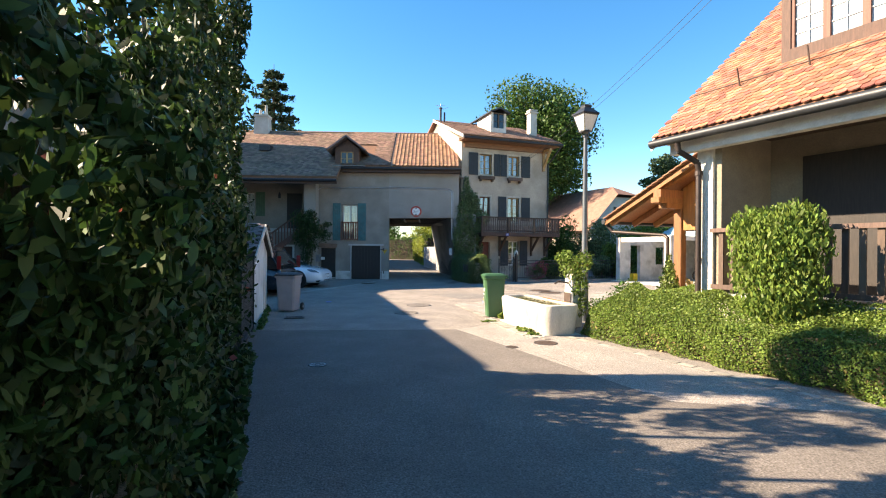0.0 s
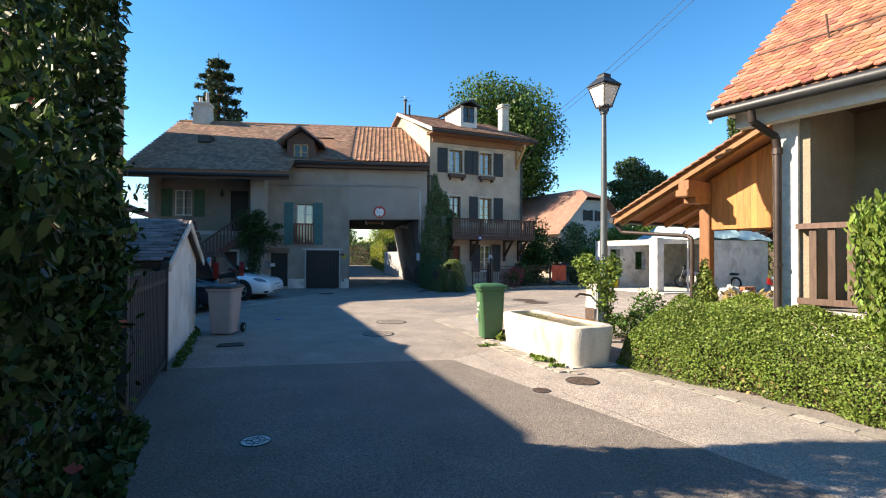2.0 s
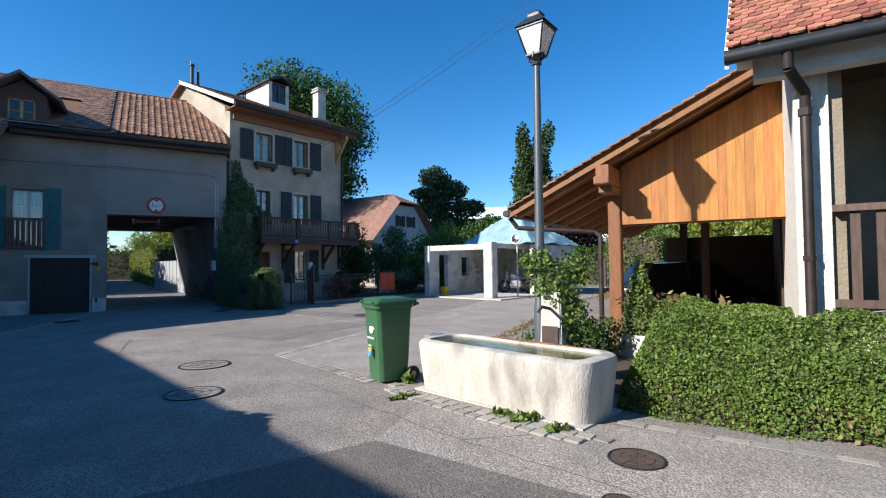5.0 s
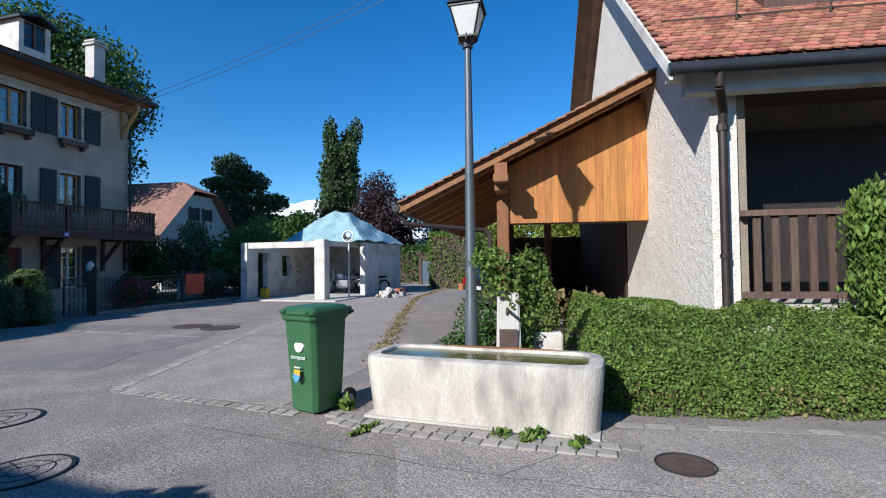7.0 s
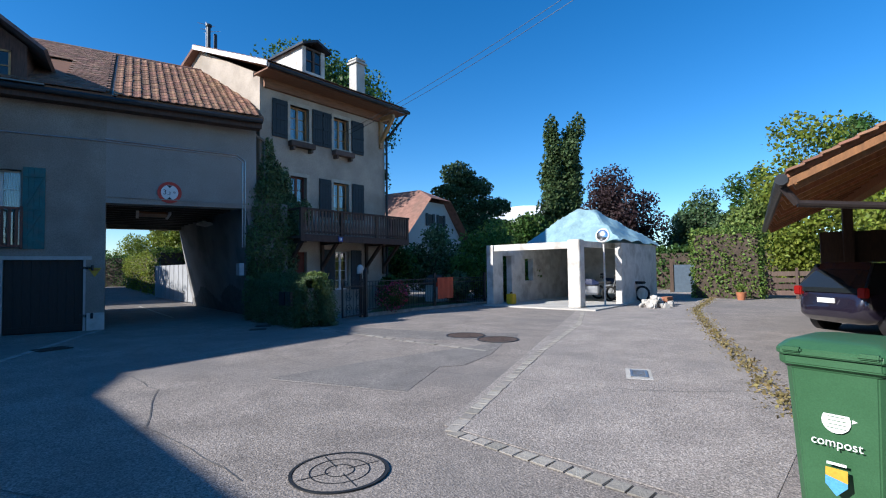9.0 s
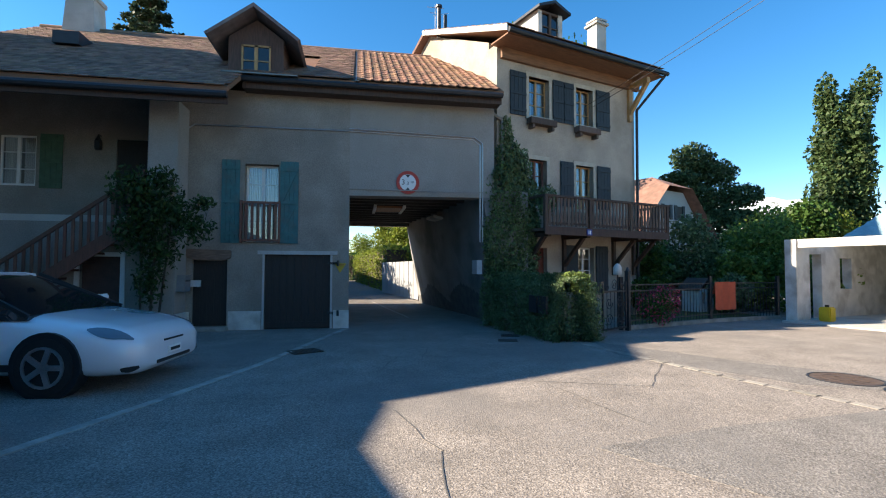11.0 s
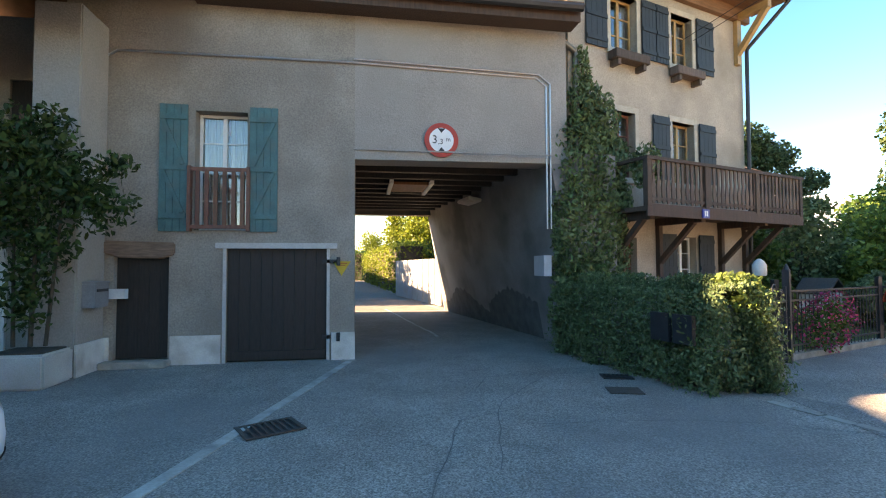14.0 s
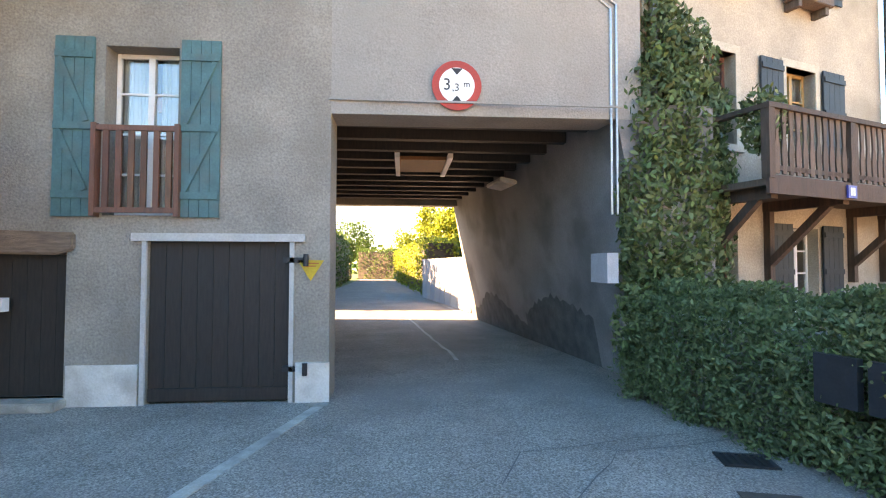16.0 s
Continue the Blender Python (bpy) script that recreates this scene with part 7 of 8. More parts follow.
tree("pine_tree", "dark Scots pine with layered boughs", (24.3, 47.0, 0), 11.2, 0.35, [(-1.2, 0, 10.0, 1.7, 1.5, 1.2), (0.6, 0.3, 8.9, 2.1, 1.8, 1.2), (-2.3, 0, 8.4, 1.6, 1.5, 0.6), (2.6, -0.3, 7.2, 1.9, 1.6, 1.0), (-1.0, 0.4, 7.0, 2.6, 1.9, 1.2), (3.2, 0, 5.6, 1.7, 1.5, 0.6), (0.8, 0, 5.4, 2.8, 2.0, 1.3), (-2.4, 0, 5.0, 1.9, 1.5, 0.7), (2.2, 0, 3.8, 2.0, 1.5, 0.8), (-1, 0, 3.2, 2.4, 1.6, 0.9)], 17000, 0.26, LEAF_PINE)
tree("purple_tree", "purple leaved plum tree", (26.2, 31.8, 0), 7.6, 0.2, round_crown(2.9, 2.5, 7.2, 18, 8, 0.38), 11000, 0.2, LEAF_PURPLE)
tree("garden_tree", "leafy green garden tree behind the garage", (21.5, 36.5, 0), 5.0, 0.16, round_crown(2.0, 1.2, 4.7, 14, 9, 0.4), 8000, 0.22, LEAF_TREE)
for i, (x, y, h, r, m) in enumerate(((33.0, 30.0, 7.0, 2.6, LEAF_PINE), (34.0, 27.0, 8.0, 2.4, LEAF_TREE), (28.0, 21.5, 8.6, 2.8, LEAF_YELLOW), (36.0, 22.5, 11.5, 3.0, LEAF_TREE), (25.0, 16.5, 6.0, 2.6, LEAF_YELLOW), (40, 34, 7.5, 3.0, LEAF_TREE), (30, 12, 7, 3.0, LEAF_TREE), (19, 44, 5.2, 2.4, LEAF_YELLOW), (29, 42, 5.0, 2.6, LEAF_YELLOW), (30.0, 25.5, 6.0, 2.2, LEAF_LIME))):
    tree("garden_tree", ("fresh green", "dark green", "yellowing", "tall green")[i % 4] + " leafy garden tree beyond the lane", (x, y, 0), h, 0.18, round_crown(r, 1.2, h - 0.5, 16, 20 + i, 0.4), 8000, 0.22, m)
gsh = []
for i, (x, y, h, r) in enumerate(((8.2, 30.0, 2.8, 1.4), (10.4, 30.6, 3.4, 1.5), (8.8, 33.0, 3.8, 1.6), (11.8, 32.0, 3.6, 1.4), (7.2, 31.8, 2.6, 1.2), (9.9, 27.9, 1.4, 0.7), (6.6, 27.6, 1.3, 0.6), (12.8, 29.6, 3.2, 1.6), (14.4, 31.2, 4.0, 1.8), (12.9, 27.9, 2.3, 1.2), (10.9, 29.0, 2.2, 1.0), (16.0, 33.0, 4.4, 2.0))):
    tree("garden_shrub", ("light green" if i > 6 else "dense dark") + " garden shrub behind the fence", (x, y, 0), h, 0.07, round_crown(r, 0.3, h - 0.3, 12, 40 + i, 0.5), 4200, 0.14, LEAF_HEDGE if i > 6 else (LEAF_IVY if i % 2 else LEAF_TREE), 2, category="shrub")
hb2 = thing("ivy_block", "tall ivy covered gatepost hedge at the lane end", "hedge", pose(20.8, 22.3, 0, 0, 0, 25))
part("core", Shape().box(-1.0, 1.0, -1.2, 1.2, 0, 2.8), EARTH, hb2)
leaf_part("leaves", 6500, on_box(-1.15, 1.15, -1.35, 1.35, 0, 3.05, 0.1), 0.12, LEAF_HEDGE, hb2, "", 0.7)
fh = thing("far_hedge", "dense green hedge closing the lane", "hedge", pose(26, 25, 0, 0, 0, 25))
part("core", Shape().box(1.0, 2.0, -9, 9, 0, 2.2), EARTH, fh)
leaf_part("leaves", 9000, on_box(0.8, 2.2, -9, 9, 0, 2.6, 0.15), 0.2, LEAF_TREE, fh, "", 0.8)
eg = thing("lane_gate", "grey blue door between orange timber posts at the lane end", "gate", pose(23.4, 25.9, 0, 0, 0, 115))
part("leaf", Shape().box(-0.5, 0.5, -0.03, 0.03, 0, 1.5), mat("grey blue door", (0.07, 0.10, 0.13), 0.6, 0.15), eg)
part("post", Shape().box(-1.3, -0.52, -0.1, 0.1, 0, 1.55), ORANGE_WOOD, eg)
part("post", Shape().box(0.52, 0.7, -0.1, 0.1, 0, 1.7), DARK_WOOD, eg)
pt = thing("flower_pot", "terracotta flower pot with a small plant", "pot", pose(19.3, 21.0, 0))
part("pot", Shape().lathe([(0.13, 0), (0.19, 0.3), (0.2, 0.32), (0.17, 0.33), (0.05, 0.3)], 16), TERRACOTTA, pt, smooth=True)
leaf_part("plant", 200, in_blobs([(0, 0, 0.5, 0.2, 0.2, 0.2)], 0.8), 0.09, LEAF_HEDGE, pt, "", 0.9)
wf = thing("board_fence", "low brown board fence", "fence", pose(21.4, 19.8, 0, 0, 0, 115))
for i in range(4):
    part("board", Shape().box(-1.6, 1.6, -0.02, 0.02, 0.15 + i * 0.27, 0.34 + i * 0.27), GREY_WOOD, wf)
for x in (-1.5, 0, 1.5):
    part("post", Shape().box(x - 0.05, x + 0.05, 0.02, 0.1, 0, 1.3), GREY_WOOD, wf)

fr = thing("far_house", "pale house with a half-hipped brown tile roof among trees", "house", pose(15.6, 39.0, 0, 0, 0, 24))
part("gable_wall", Shape().prism([(-3.4, 0, 0), (3.4, 0, 0), (3.4, 0, 3.6), (1.2, 0, 6.0), (-1.2, 0, 6.0), (-3.4, 0, 3.6)], (0, 0.3, 0)), mat("pale render", (0.5, 0.5, 0.48), 0.9, 0.08, 1, 40, 0.2), fr)
part("side_wall", Shape().box(-3.4, -3.1, 0.3, 8, 0, 3.8), BEIGE_PLASTER, fr)
part("side_wall", Shape().box(3.1, 3.4, 0.3, 8, 0, 3.8), BEIGE_PLASTER, fr)
part("back_wall", Shape().box(-3.4, 3.4, 8, 8.3, 0, 3.8), BEIGE_PLASTER, fr)
part("roof", Shape().add([(-4.2, -0.6, 3.2), (-1.2, -0.6, 6.15), (1.2, -0.6, 6.15), (4.2, -0.6, 3.2), (0, 1.2, 7.0), (0, 8.9, 7.0), (-4.2, 8.9, 3.2), (4.2, 8.9, 3.2)], [(0, 1, 4, 5, 6), (1, 2, 4), (2, 3, 7, 5, 4), (6, 5, 7)]), TILE_BROWN, fr, "weathered brown tile roof")
for x in (-0.8, 0.5):
    wv = part("window", Shape().box(x, x + 0.5, -0.04, 0.02, 4.4, 5.15), BLACK_DOOR, fr)
    part("shutter", Shape().box(x - 0.28, x - 0.02, -0.07, -0.03, 4.35, 5.2), NAVY, wv)
    part("shutter", Shape().box(x + 0.52, x + 0.78, -0.07, -0.03, 4.35, 5.2), NAVY, wv)
# the road beyond the gateway
wfn = thing("white_fence", "white panelled metal fence beyond the gateway", "fence")
for i in range(9):
    a = Vector((0.55 - i * 0.14, 36.2 + i * 0.85, 0))
    part("panel", Shape().bar(a + Vector((0, 0, 0.95)), a + Vector((-0.125, 0.76, 0.95)), 0.05, 1.8), mat("grey fence sheet", (0.36, 0.365, 0.37), 0.5, 0.08, 3, 40, 0.05) if i == 0 else bpy.data.materials["grey fence sheet"], wfn)
for nm, x0, y0, x1, y1, h, mm, nn, lab in (("road_hedge", -0.6, 45.0, -2.6, 72.0, 3.0, LEAF_YELLOW, 15000, "tall sunlit yellow green hedge along the road"), ("road_hedge", -5.4, 38.0, -7.0, 72.0, 4.2, LEAF_TREE, 14000, "green hedge along the road"), ("road_hedge", -2.6, 74.0, -7.0, 76.0, 3.4, LEAF_TREE, 4000, "green hedge closing the road")):
    d = Vector((x1 - x0, y1 - y0, 0))
    th = thing(nm, lab, "hedge", pose(x0, y0, 0, 0, 0, math.degrees(math.atan2(d.y, d.x))), "hedges along the road")
    sgn = -1 if x0 > -5 else 1
    ya, yb = (-1.8, 0.0) if x0 > -5 else (0.0, 1.8)
    part("core", Shape().box(0.2, d.length - 0.2, ya + 0.25, yb - 0.25, 0, h - 0.3), EARTH, th)
    leaf_part("leaves", nn, on_box(0, d.length, ya, yb, 0, h, 0.2, "xyYZ", 0.12), 0.15, mm, th, "", 0.8)
for i, (x, y, h, r, m) in enumerate(((1.6, 50, 5.6, 2.0, LEAF_YELLOW), (0.8, 58, 6.2, 2.2, LEAF_YELLOW), (2.8, 44.5, 5.0, 1.9, LEAF_TREE), (-9.5, 60, 6.5, 2.4, LEAF_TREE), (-8.0, 80, 7, 3.0, LEAF_TREE), (-2.0, 84, 6, 3.0, LEAF_YELLOW))):
    tree("road_tree", "leafy tree beside the road", (x, y, 0), h, 0.16, round_crown(r, 1.6, h - 0.4, 14, 70 + i, 0.42), 6000, 0.2, m)
# woods round the place and low white clouds
fw = new("far_woods")
bl = []
rg = np.random.default_rng(11)
for i in range(150):
    a = -0.35 + 6.283 * i / 150
    R = rg.uniform(95, 130)
    bl.append((R * math.cos(a), 20 + R * math.sin(a), rg.uniform(1.5, 3.5), rg.uniform(5, 8), rg.uniform(5, 8), rg.uniform(2.5, 5.0)))
bpy.data.objects.remove(fw)
tagged(leaf_part("far_woods", 26000, in_blobs(bl, 0.3), 1.3, LEAF_TREE, None, "", 0.9), "distant green woods round the village", "woods", kind="stuff")
cl = Shape()
rg = random.Random(4)
for i in range(60):
    a = math.radians(rg.uniform(38, 62))
    R = 1500
    c = Vector((R * math.cos(a), R * math.sin(a), 60 + rg.uniform(0, 110) * (1 - abs(math.degrees(a) - 50) / 16)))
    r = rg.uniform(35, 80)
    rings = []
    for j in range(7):
        t = math.pi * (j + 0.02) / 6.04
        rings.append([tuple(c + Vector((r * 1.7 * math.sin(t) * math.cos(k * 0.628), r * 1.7 * math.sin(t) * math.sin(k * 0.628), 0.6 * r * math.cos(t)))) for k in range(10)])
    cl.loft(rings)
tagged(part("cloud_bank", cl, CLOUD, smooth=True), "low bank of white cumulus cloud on the horizon", "clouds", kind="stuff")

# ---- ground details ----
lawn = part("lawn", Shape().prism([(4.3, 25.1, 0.004), (7.6, 26.3, 0.004), (10.4, 26.9, 0.004), (10.9, 36, 0.004), (4.0, 36, 0.004), (6.8, 28.9, 0.004)], (0, 0, 0.02)), LAWN)
tagged(lawn, "garden lawn behind the iron fence", "lawn", kind="structure")
tagged(part("field", Shape().add([(-140, 37.5, 0.006), (-5.8, 37.5, 0.006), (-7.6, 150, 0.006), (-140, 150, 0.006)], [(0, 1, 2, 3)]), LAWN), "grass beyond the gateway house", "grass", kind="structure")
tagged(part("field", Shape().add([(0.0, 45, 0.006), (140, 36.5, 0.006), (140, 150, 0.006), (-2.5, 150, 0.006)], [(0, 1, 2, 3)]), LAWN), "grass behind the gardens", "grass", kind="structure")
tagged(part("planting_bed", Shape().prism([tuple(RH @ Vector(p)) for p in ((-1.6, -1.2, 0.004), (7, -1.2, 0.004), (7, -0.03, 0.004), (-0.01, -0.03, 0.004), (-0.01, 2.8, 0.004), (-2.4, 2.8, 0.004), (-3.4, 1.0, 0.004), (-1.6, -0.8, 0.004))], (0, 0, 0.03)), EARTH), "dark earth planting bed", "bed", kind="structure")
for nm, m, ring, lab in (
        ("asphalt_patch", ASPHALT_NEW, [(-0.3, 17.65), (1.1, 17.95), (4.4, 18.25), (3.3, 17.3), (2.4, 16.8), (2.0, 16.9), (0.9, 15.9)], "darker patched asphalt with straight edges"),
        ("asphalt_patch", ASPHALT_NEW, [(2.5, 23.2), (4.0, 20.6), (5.4, 19.0), (4.8, 18.4), (3.4, 19.3), (2.2, 21.6)], "darker strip of patched asphalt"),
        ("pale_lane", ASPHALT_PALE, [(0.6, 14.6), (11.0, 22.3), (26, 28.5), (27.5, 25.5), (14.0, 19.6), (3.4, 12.7), (1.2, 12.1)], "paler gritty asphalt of the side lane"),
        # road colour lowered to offset the strong sunlight on it
        ("road_asphalt", ASPHALT_LANE, [(-3.6, 35.2), (0.3, 35.2), (-0.6, 45.0), (-2.6, 74.0), (-7.0, 74.0), (-5.4, 38.0)], "road asphalt beyond the gateway, darkened against strong sunlight"),
        # darker sheet over the lane: part of its shade is in the colour
        ("lane_asphalt", ASPHALT_LANE, [(-4.0, 9.6), (0.3, 9.8), (2.4, 5.0), (4.2, 4.6), (5.6, 1.5), (7.5, -3.0), (8.5, -9.0), (-2.0, -9.0), (-1.2, -1.0), (-2.2, 3.5), (-3.2, 6.8)], "brownish lane asphalt with shade in its tone"),
        ("asphalt_patch", ASPHALT_PALE, [(1.2, 10.6), (0.3, 9.8), (2.4, 5.0), (4.2, 4.6), (2.9, 8.0)], "paler asphalt along the hedge")):
    tagged(part(nm, Shape().prism([(x, y, 0.0005) for x, y in ring], (0, 0, 0.004)), m), lab, "asphalt", kind="structure")


def stone_row(label, pts, w=0.16, l=0.2, rows=1, h=0.012):
    th = thing("stone_row", label, "kerb", kind="structure")
    rg = random.Random(len(pts) + int(pts[0][0] * 10))
    me = [fill(bpy.data.meshes.new("kerb_stone"), Shape().box(-l * 0.47, l * 0.47, -w * k, w * k, 0, h + 0.006 * k), 0.006) for k in (0.44, 0.47, 0.5)]
    for m in me:
        m.materials.append(STONE)
    for (ax, ay), (bx, by) in zip(pts, pts[1:]):
        a, b = Vector((ax, ay, 0)), Vector((bx, by, 0))
        d = b - a
        n = int(d.length / l)
        t = math.degrees(math.atan2(d.y, d.x))
        for r in range(rows):
            for i in range(n):
                ob = new("kerb_stone", rg.choice(me))
                ob.parent = th
                off = Vector((-d.y, d.x, 0)).normalized() * (r - (rows - 1) / 2) * w
                ob.matrix_basis = Matrix.Translation(a + d * ((i + 0.5 + (0.5 if r % 2 else 0)) / n) + off) @ pose(0, 0, rg.uniform(-0.003, 0.002), rg.uniform(-0.4, 0.4), 0, t + rg.uniform(-3, 3))
    return th


stone_row("flat kerb stones edging the side lane", [(1.1, 11.75), (0.55, 14.4)], 0.15, 0.15, 1, 0.009)
stone_row("flat worn stones marking the lane edge", [(0.55, 14.4), (4.1, 16.95), (7.7, 19.3), (10.7, 21.8)], 0.14, 0.19, 1, 0.008)
tagged(part("drain_strip", Shape().prism([(-5.66, 17.0, 0.001), (-5.54, 17.0, 0.001), (-4.42, 19.82, 0.001), (-3.72, 21.7, 0.001), (-2.46, 26.2, 0.001), (-2.58, 26.2, 0.001), (-3.84, 21.7, 0.001), (-4.54, 19.82, 0.001)], (0, 0, 0.010)), mat("worn pale concrete", (0.40, 0.375, 0.335), 0.9, 0.25, 4, 40, 0.6, stain=(0.2, 0.19, 0.175), stain_scale=3, stain_amount=0.7)), "pale concrete drainage strip across the yard", "kerb", kind="structure")
stone_row("worn gutter stones along the hedge", [tuple((RH @ Vector((x, -1.66, 0)))[:2]) for x in (-1.5, 2.0, 6.0)], 0.13, 0.26, 1, 0.004)
stone_row("flat kerb stones by the garden fence", [(2.15, 22.9), (2.45, 21.5), (2.85, 19.6), (3.45, 17.6)], 0.13, 0.28, 1, 0.006)
stone_row("threshold stones of the gateway wall", [(-2.45, 26.1), (-2.7, 26.18)], 0.12, 0.12)
weeds = [(0.7, 13.2), (3.4, 12.75), (8.5, 16.3), (13.5, 19.6), (19.5, 22.3)]
def weed_place(n, rng):
    P = np.array(weeds)
    k = rng.integers(1, len(P) - 1, n)
    t = rng.random(n)
    p = P[k] + (P[k + 1] - P[k]) * t[:, None] + rng.normal(size=(n, 2)) * 0.09 * (0.4 + np.abs(np.sin(t * 19 + k))[:, None])
    return np.stack([p[:, 0], p[:, 1], np.abs(rng.normal(size=n)) * 0.025], 1), np.tile([0, 0, 1.0], (n, 1))
tagged(leaf_part("crack_weeds", 3000, weed_place, 0.05, DRY, None, "", 0.8), "dry weeds in the lane's joint", "weeds", kind="stuff")
tagged(leaf_part("trough_weeds", 420, in_blobs([tuple(ft.matrix_basis @ Vector(p)) + r for p, r in (((0.55, -0.52, 0.03), (0.2, 0.1, 0.08)), ((0.3, -0.52, 0.03), (0.1, 0.08, 0.05)), ((-1.4, -0.25, 0.05), (0.1, 0.12, 0.1)), ((0.95, -0.55, 0.03), (0.15, 0.08, 0.05)), ((-0.9, -0.75, 0.02), (0.25, 0.05, 0.03)))], 0.8), 0.07, LEAF_HEDGE, None, "", 0.9), "weeds at the foot of the trough", "weeds", kind="stuff")
def wall_foot(n, rng):
    t = rng.random(n)
    return np.stack([-3.78 - 0.9 * t + np.abs(rng.normal(size=n)) * 0.05, 9.7 + 3.3 * t, np.abs(rng.normal(size=n)) * 0.05], 1), np.tile([0.4, 0, 1.0], (n, 1))
tagged(leaf_part("shed_weeds", 700, wall_foot, 0.08, LEAF_TREE, None, "", 0.9), "weeds along the shed wall", "weeds", kind="stuff")


def crack(pts, w=0.008, name="asphalt_crack", material=None, label="thin dark crack sealed with tar"):
    s = Shape()
    rg = random.Random(int(pts[0][0] * 100))
    for (ax, ay), (bx, by) in zip(pts, pts[1:]):
        n = max(2, int(math.hypot(bx - ax, by - ay) / 0.3))
        d = Vector((by - ay, ax - bx, 0)).normalized()
        prev = None
        for i in range(n + 1):
            k = i / n
            c = Vector((ax + (bx - ax) * k, ay + (by - ay) * k, 0.0062)) + d * rg.uniform(-0.025, 0.025)
            cur = (c + d * w * rg.uniform(0.3, 0.9), c - d * w * rg.uniform(0.3, 0.9))
            if prev:
                s.add([tuple(q) for q in (prev[0], prev[1], cur[1], cur[0])], [(0, 1, 2, 3)])
            prev = cur
    tagged(part(name, s, material or CRACK), label, "crack", kind="structure")


for c in ([(-1.9, 19.0), (-1.6, 17.8), (-1.75, 16.2), (-1.2, 14.4)], [(-1.3, 21.6), (-0.8, 23.4), (0.2, 24.6)], [(-0.9, 22.6), (0.6, 22.5), (1.6, 22.2), (4.5, 20.4)],
          [(-1.99, 20.89), (-1.37, 22.84), (-0.67, 23.1)], [(-0.92, 24.03), (-0.66, 24.62), (0.95, 24.96)], [(-1.99, 20.89), (-0.4, 20.2), (1.43, 19.52), (2.45, 20.84)], [(0.2, 24.6), (1.6, 24.8)], [(0.3, 12.6), (0.9, 9.4), (2.2, 5.2)], [(0.9, 9.4), (2.0, 9.0)], [(1.6, 17.0), (3.2, 14.3), (4.6, 13.2)], [(0.5, 18.1), (0.2, 19.6)], [(3.4, 17.2), (5.2, 15.8), (6.6, 15.6)], [(-3.3, 16.2), (-2.2, 14.6)]):
    crack(c)
crack([(-0.72, 28.6), (-1.57, 35.8)], 0.05, "pale_seam", CONCRETE, "pale seam in the asphalt")


def cover(label, x, y, r, material, ribs):
    th = thing("manhole_cover", label, "manhole", pose(x, y, 0.004), "covers in the yard")
    part("lid", Shape().lathe([(r * 0.94, 0.0), (r * 0.94, 0.006)], 36), material, th)
    s = Shape()
    n = 36
    for i in range(n):
        a, b = i * 6.28319 / n, (i + 1) * 6.28319 / n
        s.add([(q * math.cos(t), q * math.sin(t), z) for z in (0.0, 0.009) for q, t in ((r * 0.965, a), (r * 1.03, a), (r * 1.03, b), (r * 0.965, b))], [(4, 5, 6, 7), (0, 4, 7, 3), (1, 2, 6, 5)])
    part("frame", s, METAL_DARK, th)
    s = Shape()
    for i in range(ribs):
        t = i * 6.28319 / ribs
        s.bar((0.2 * r * math.cos(t), 0.2 * r * math.sin(t), 0.008), (0.9 * r * math.cos(t), 0.9 * r * math.sin(t), 0.0075), 0.007, 0.004)
    for k in (0.3, 0.62):
        for i in range(24):
            a, b = i * 0.2618, (i + 1) * 0.2618
            s.bar((k * r * math.cos(a), k * r * math.sin(a), 0.008), (k * r * math.cos(b), k * r * math.sin(b), 0.0075), 0.007, 0.004)
    if ribs:
        part("ribs", s, METAL_DARK if material is not RUST else RUST, th)
    return th


cover("round cover filled with asphalt in an iron ring", -0.59, 14.15, 0.35, ASPHALT, 4)
cover("round cover filled with asphalt in an iron ring", -0.88, 12.4, 0.31, ASPHALT, 4)
cover("large rusty round cast iron cover", 4.29, 19.45, 0.42, RUST, 6)
cover("large rusty round cast iron cover", 4.46, 18.55, 0.42, RUST, 6)
cover("rusty cast iron manhole cover", 1.8, 8.34, 0.205, RUST, 10)
cover("small rusty cast iron cover", 1.13, 7.97, 0.105, RUST, 4)
cover("small pale iron cover", -1.88, 6.7, 0.13, STEEL, 4)


def grate(label, x, y, rz, w, d, bars, material=METAL_DARK, rim=None):
    th = thing("drain_grate", label, "drain", pose(x, y, 0.004, 0, 0, rz), "drains in the yard")
    if rim:
        part("rim", Shape().box(-w * 0.75, w * 0.75, -d * 0.75, d * 0.75, 0, 0.004), rim, th)
    # thin black sheet standing in for the darkness below the bars
    part("pit_shade", Shape().box(-w / 2, w / 2, -d / 2, d / 2, 0.002, 0.006), BLACK_SIGN, th)
    part("frame", Shape().box(-w / 2, w / 2, -d / 2, -d / 2 + 0.03, 0.006, 0.016).box(-w / 2, w / 2, d / 2 - 0.03, d / 2, 0.006, 0.016).box(-w / 2, -w / 2 + 0.03, -d / 2, d / 2, 0.006, 0.015).box(w / 2 - 0.03, w / 2, -d / 2, d / 2, 0.006, 0.015), material, th)
    for i in range(bars):
        k = -w / 2 + w * (i + 0.5) / bars
        part("bar", Shape().box(k - 0.012, k + 0.012, -d / 2 + 0.03, d / 2 - 0.03, 0.006, 0.014), material, th)


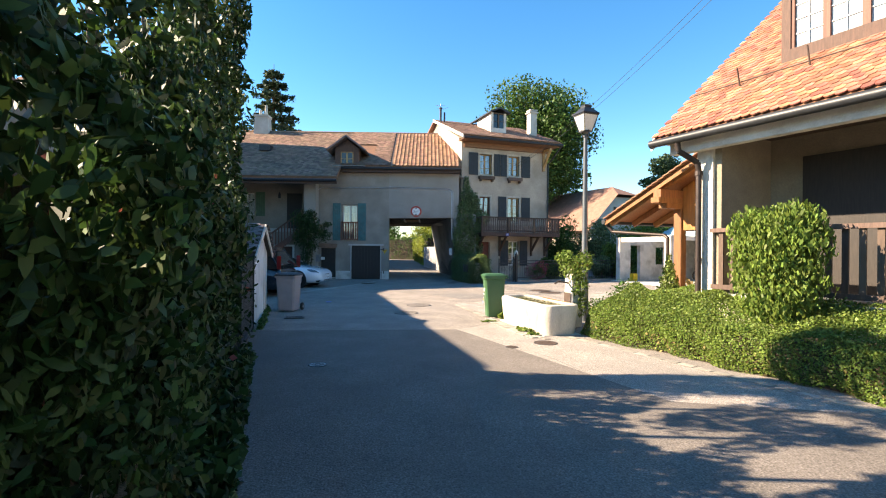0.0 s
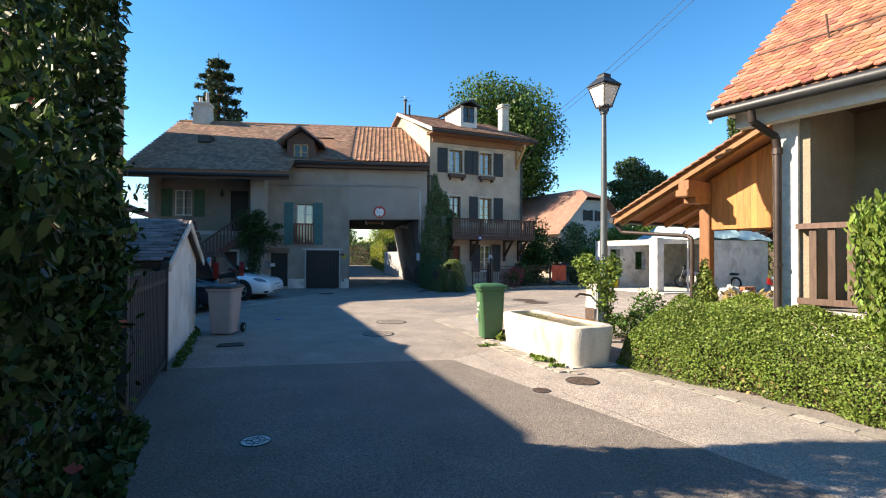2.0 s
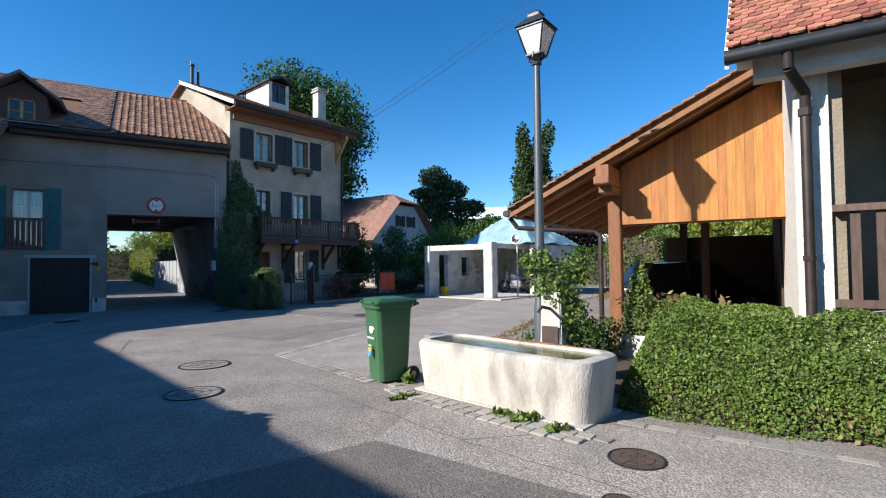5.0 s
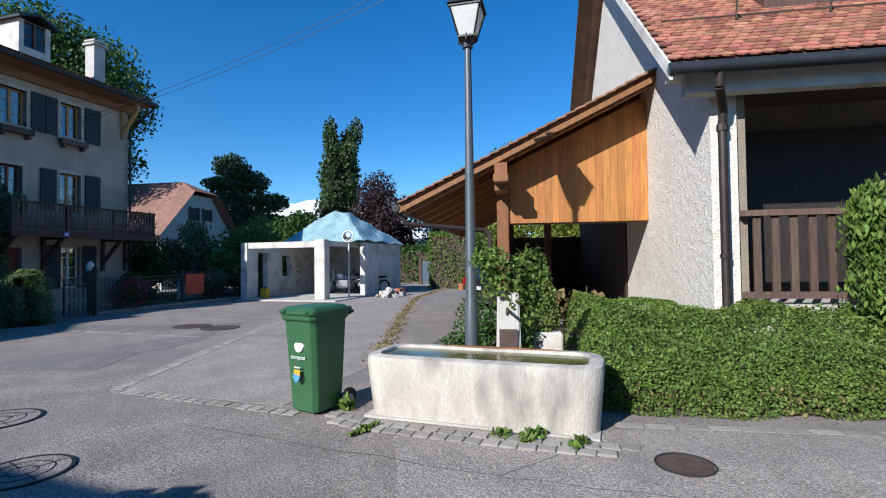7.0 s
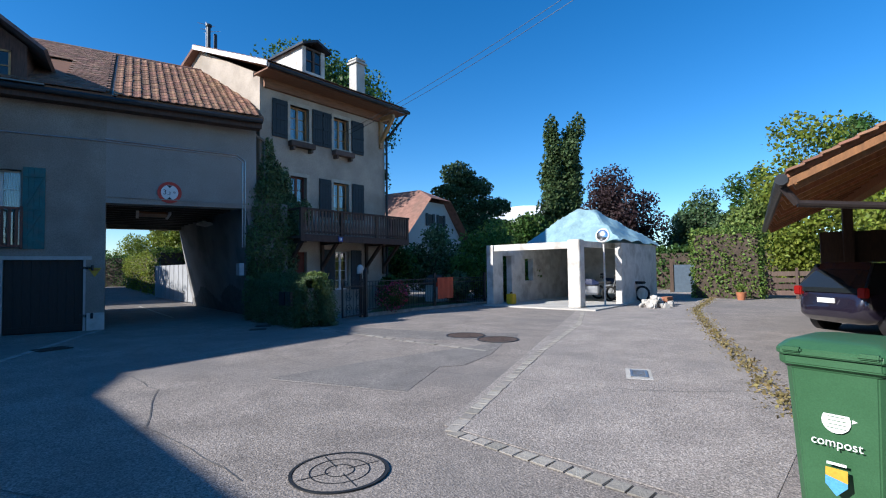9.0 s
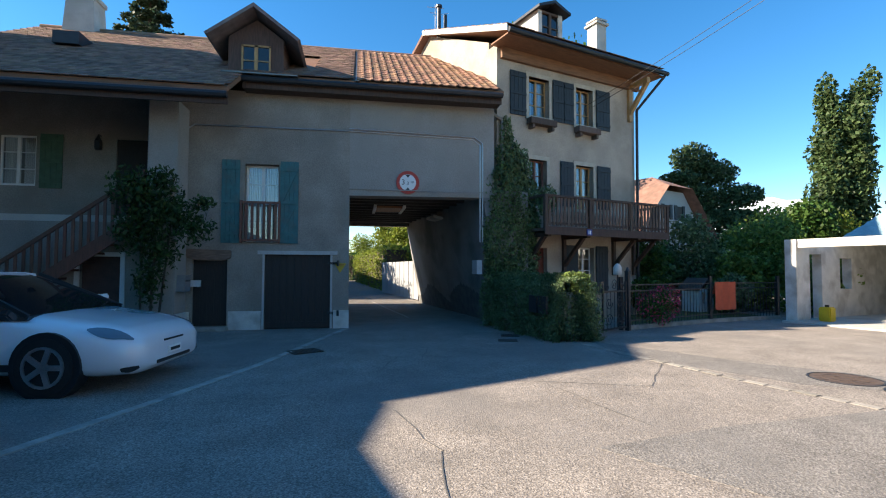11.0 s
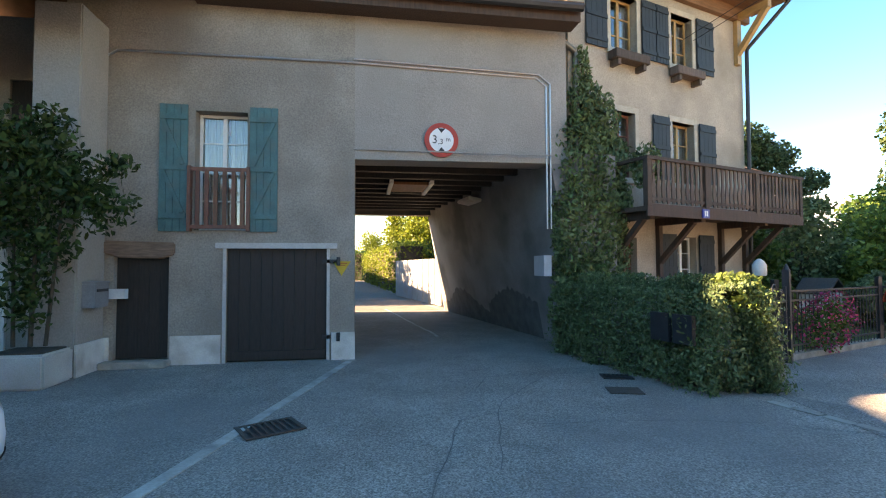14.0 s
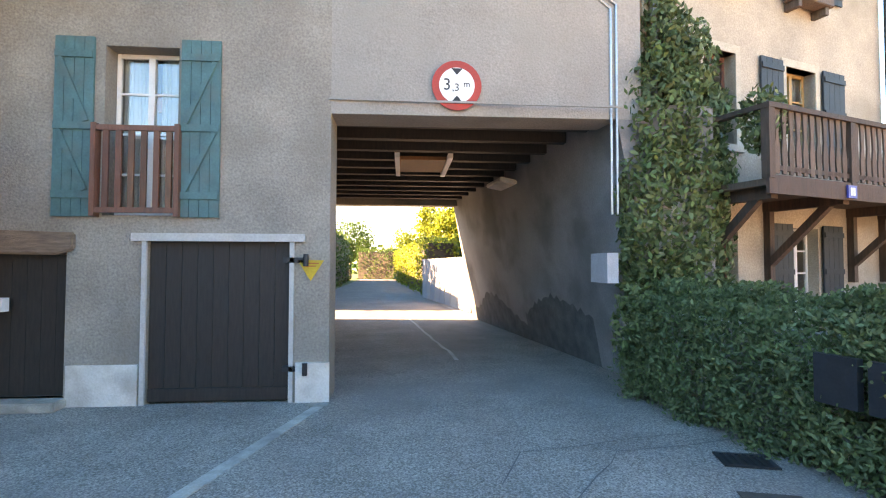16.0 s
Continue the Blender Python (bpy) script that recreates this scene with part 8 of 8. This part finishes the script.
grate("small grate in a pale concrete surround", 3.93, 14.88, 38, 0.44, 0.22, 6, STEEL, CONCRETE)
grate("rusty iron drain grate", -3.18, 22.87, 28, 0.55, 0.42, 9, RUST)
grate("iron drain grate by the shed", -3.5, 11.4, 15, 0.45, 0.3, 7)
grate("iron drain grate by the ivy", 1.1, 24.3, -15, 0.4, 0.28, 7)
tagged(part("iron_plate", Shape().box(-0.2, 0.2, -0.16, 0.16, 0.004, 0.012), RUST, at=pose(0.82, 23.6, 0, 0, 0, -15)), "flat rusty iron plate", "cover")
tagged(part("blue_cap", Shape().lathe([(0.09, 0.004), (0.09, 0.014)], 20), mat("blue iron cap", (0.03, 0.12, 0.4), 0.5, 0.1), at=pose(-3.4, 14.9, 0)), "small blue round cap in the asphalt", "cover")
# overhead wires
for dx in (0.0, 0.25):
    a, b = Vector((4.6 + dx, 27.6, 6.5)), Vector((7.6 + dx, 9.0, 9.3))
    pts = [tuple(a.lerp(b, i / 16) - Vector((0, 0, 0.5 * 4 * (i / 16) * (1 - i / 16)))) for i in range(17)]
    tagged(part("overhead_wire", Shape().tube(pts, 0.007, 5), METAL_DARK), "thin overhead wire between the houses", "wire")

# ---- roof tiles ----
tile_roof(roof_c, (-2.22, -0.52, 6.12), (1, 0, 0), (0, 1, SL), 3.62, 5.6, 0.215, 0.33, TILE_PAN, "pan", 300, thick=0.02)
tile_roof(roof_b, (-4.95, -0.5, 6.12), (1, 0, 0), (0, 1, SL), 2.55, 5.55, 0.17, 0.15, TILE_BROWN, "flat", 120, inside=lambda x, y: not (0.0 < x < 1.55 and 0.75 < y < 3.2))
tile_roof(roof_a, (-11.95, -1.8, 5.3), (1, 0, 0), (0, 1, SL), 6.9, 7.0, 0.17, 0.16, TILE_BROWN, "flat", 0, seed=3, inside=lambda x, y: not (x > 6.4 and 2.2 < y < 4.9))
tile_roof(r1, (-0.52, -0.5, EZ + 0.08), (1, 0, 0), (0, 1, RS), 7.2, 8.6, 0.14, 0.115, TILE_SCALE, "scale", 300, seed=5, inside=lambda x, y: not (1.6 < x < 3.8 and 1.7 < y < 3.7))
tile_roof(cr, (CX, Y1, CE + 0.05), (0, -1, 0), (1, 0, cs), Y1 - Y0, 4.92, 0.19, 0.17, TILE_PAN, "flat", 200, seed=7)
tile_roof(sr, (-4.15, -0.3, 1.69), (1, 0, 0), (0, 2.0, 0.8), 4.24, 2.14, 0.17, 0.135, TILE_SLATE, "flat", 200, seed=8)
tile_roof(sr2, (0.1, 3.75, 1.69), (-1, 0, 0), (0, -2.0, 0.8), 4.4, 2.14, 0.17, 0.135, TILE_SLATE, "flat", 0, seed=9)
tile_roof(rb, (-0.22, -0.9, 7.84), (1, 0, 0), (0, 1, HS), 6.1, 5.4, 0.18, 0.17, TILE_BROWN, "flat", 100, seed=10, inside=lambda x, y: not (2.35 < x < 3.5 and 1.8 < y < 3.9))
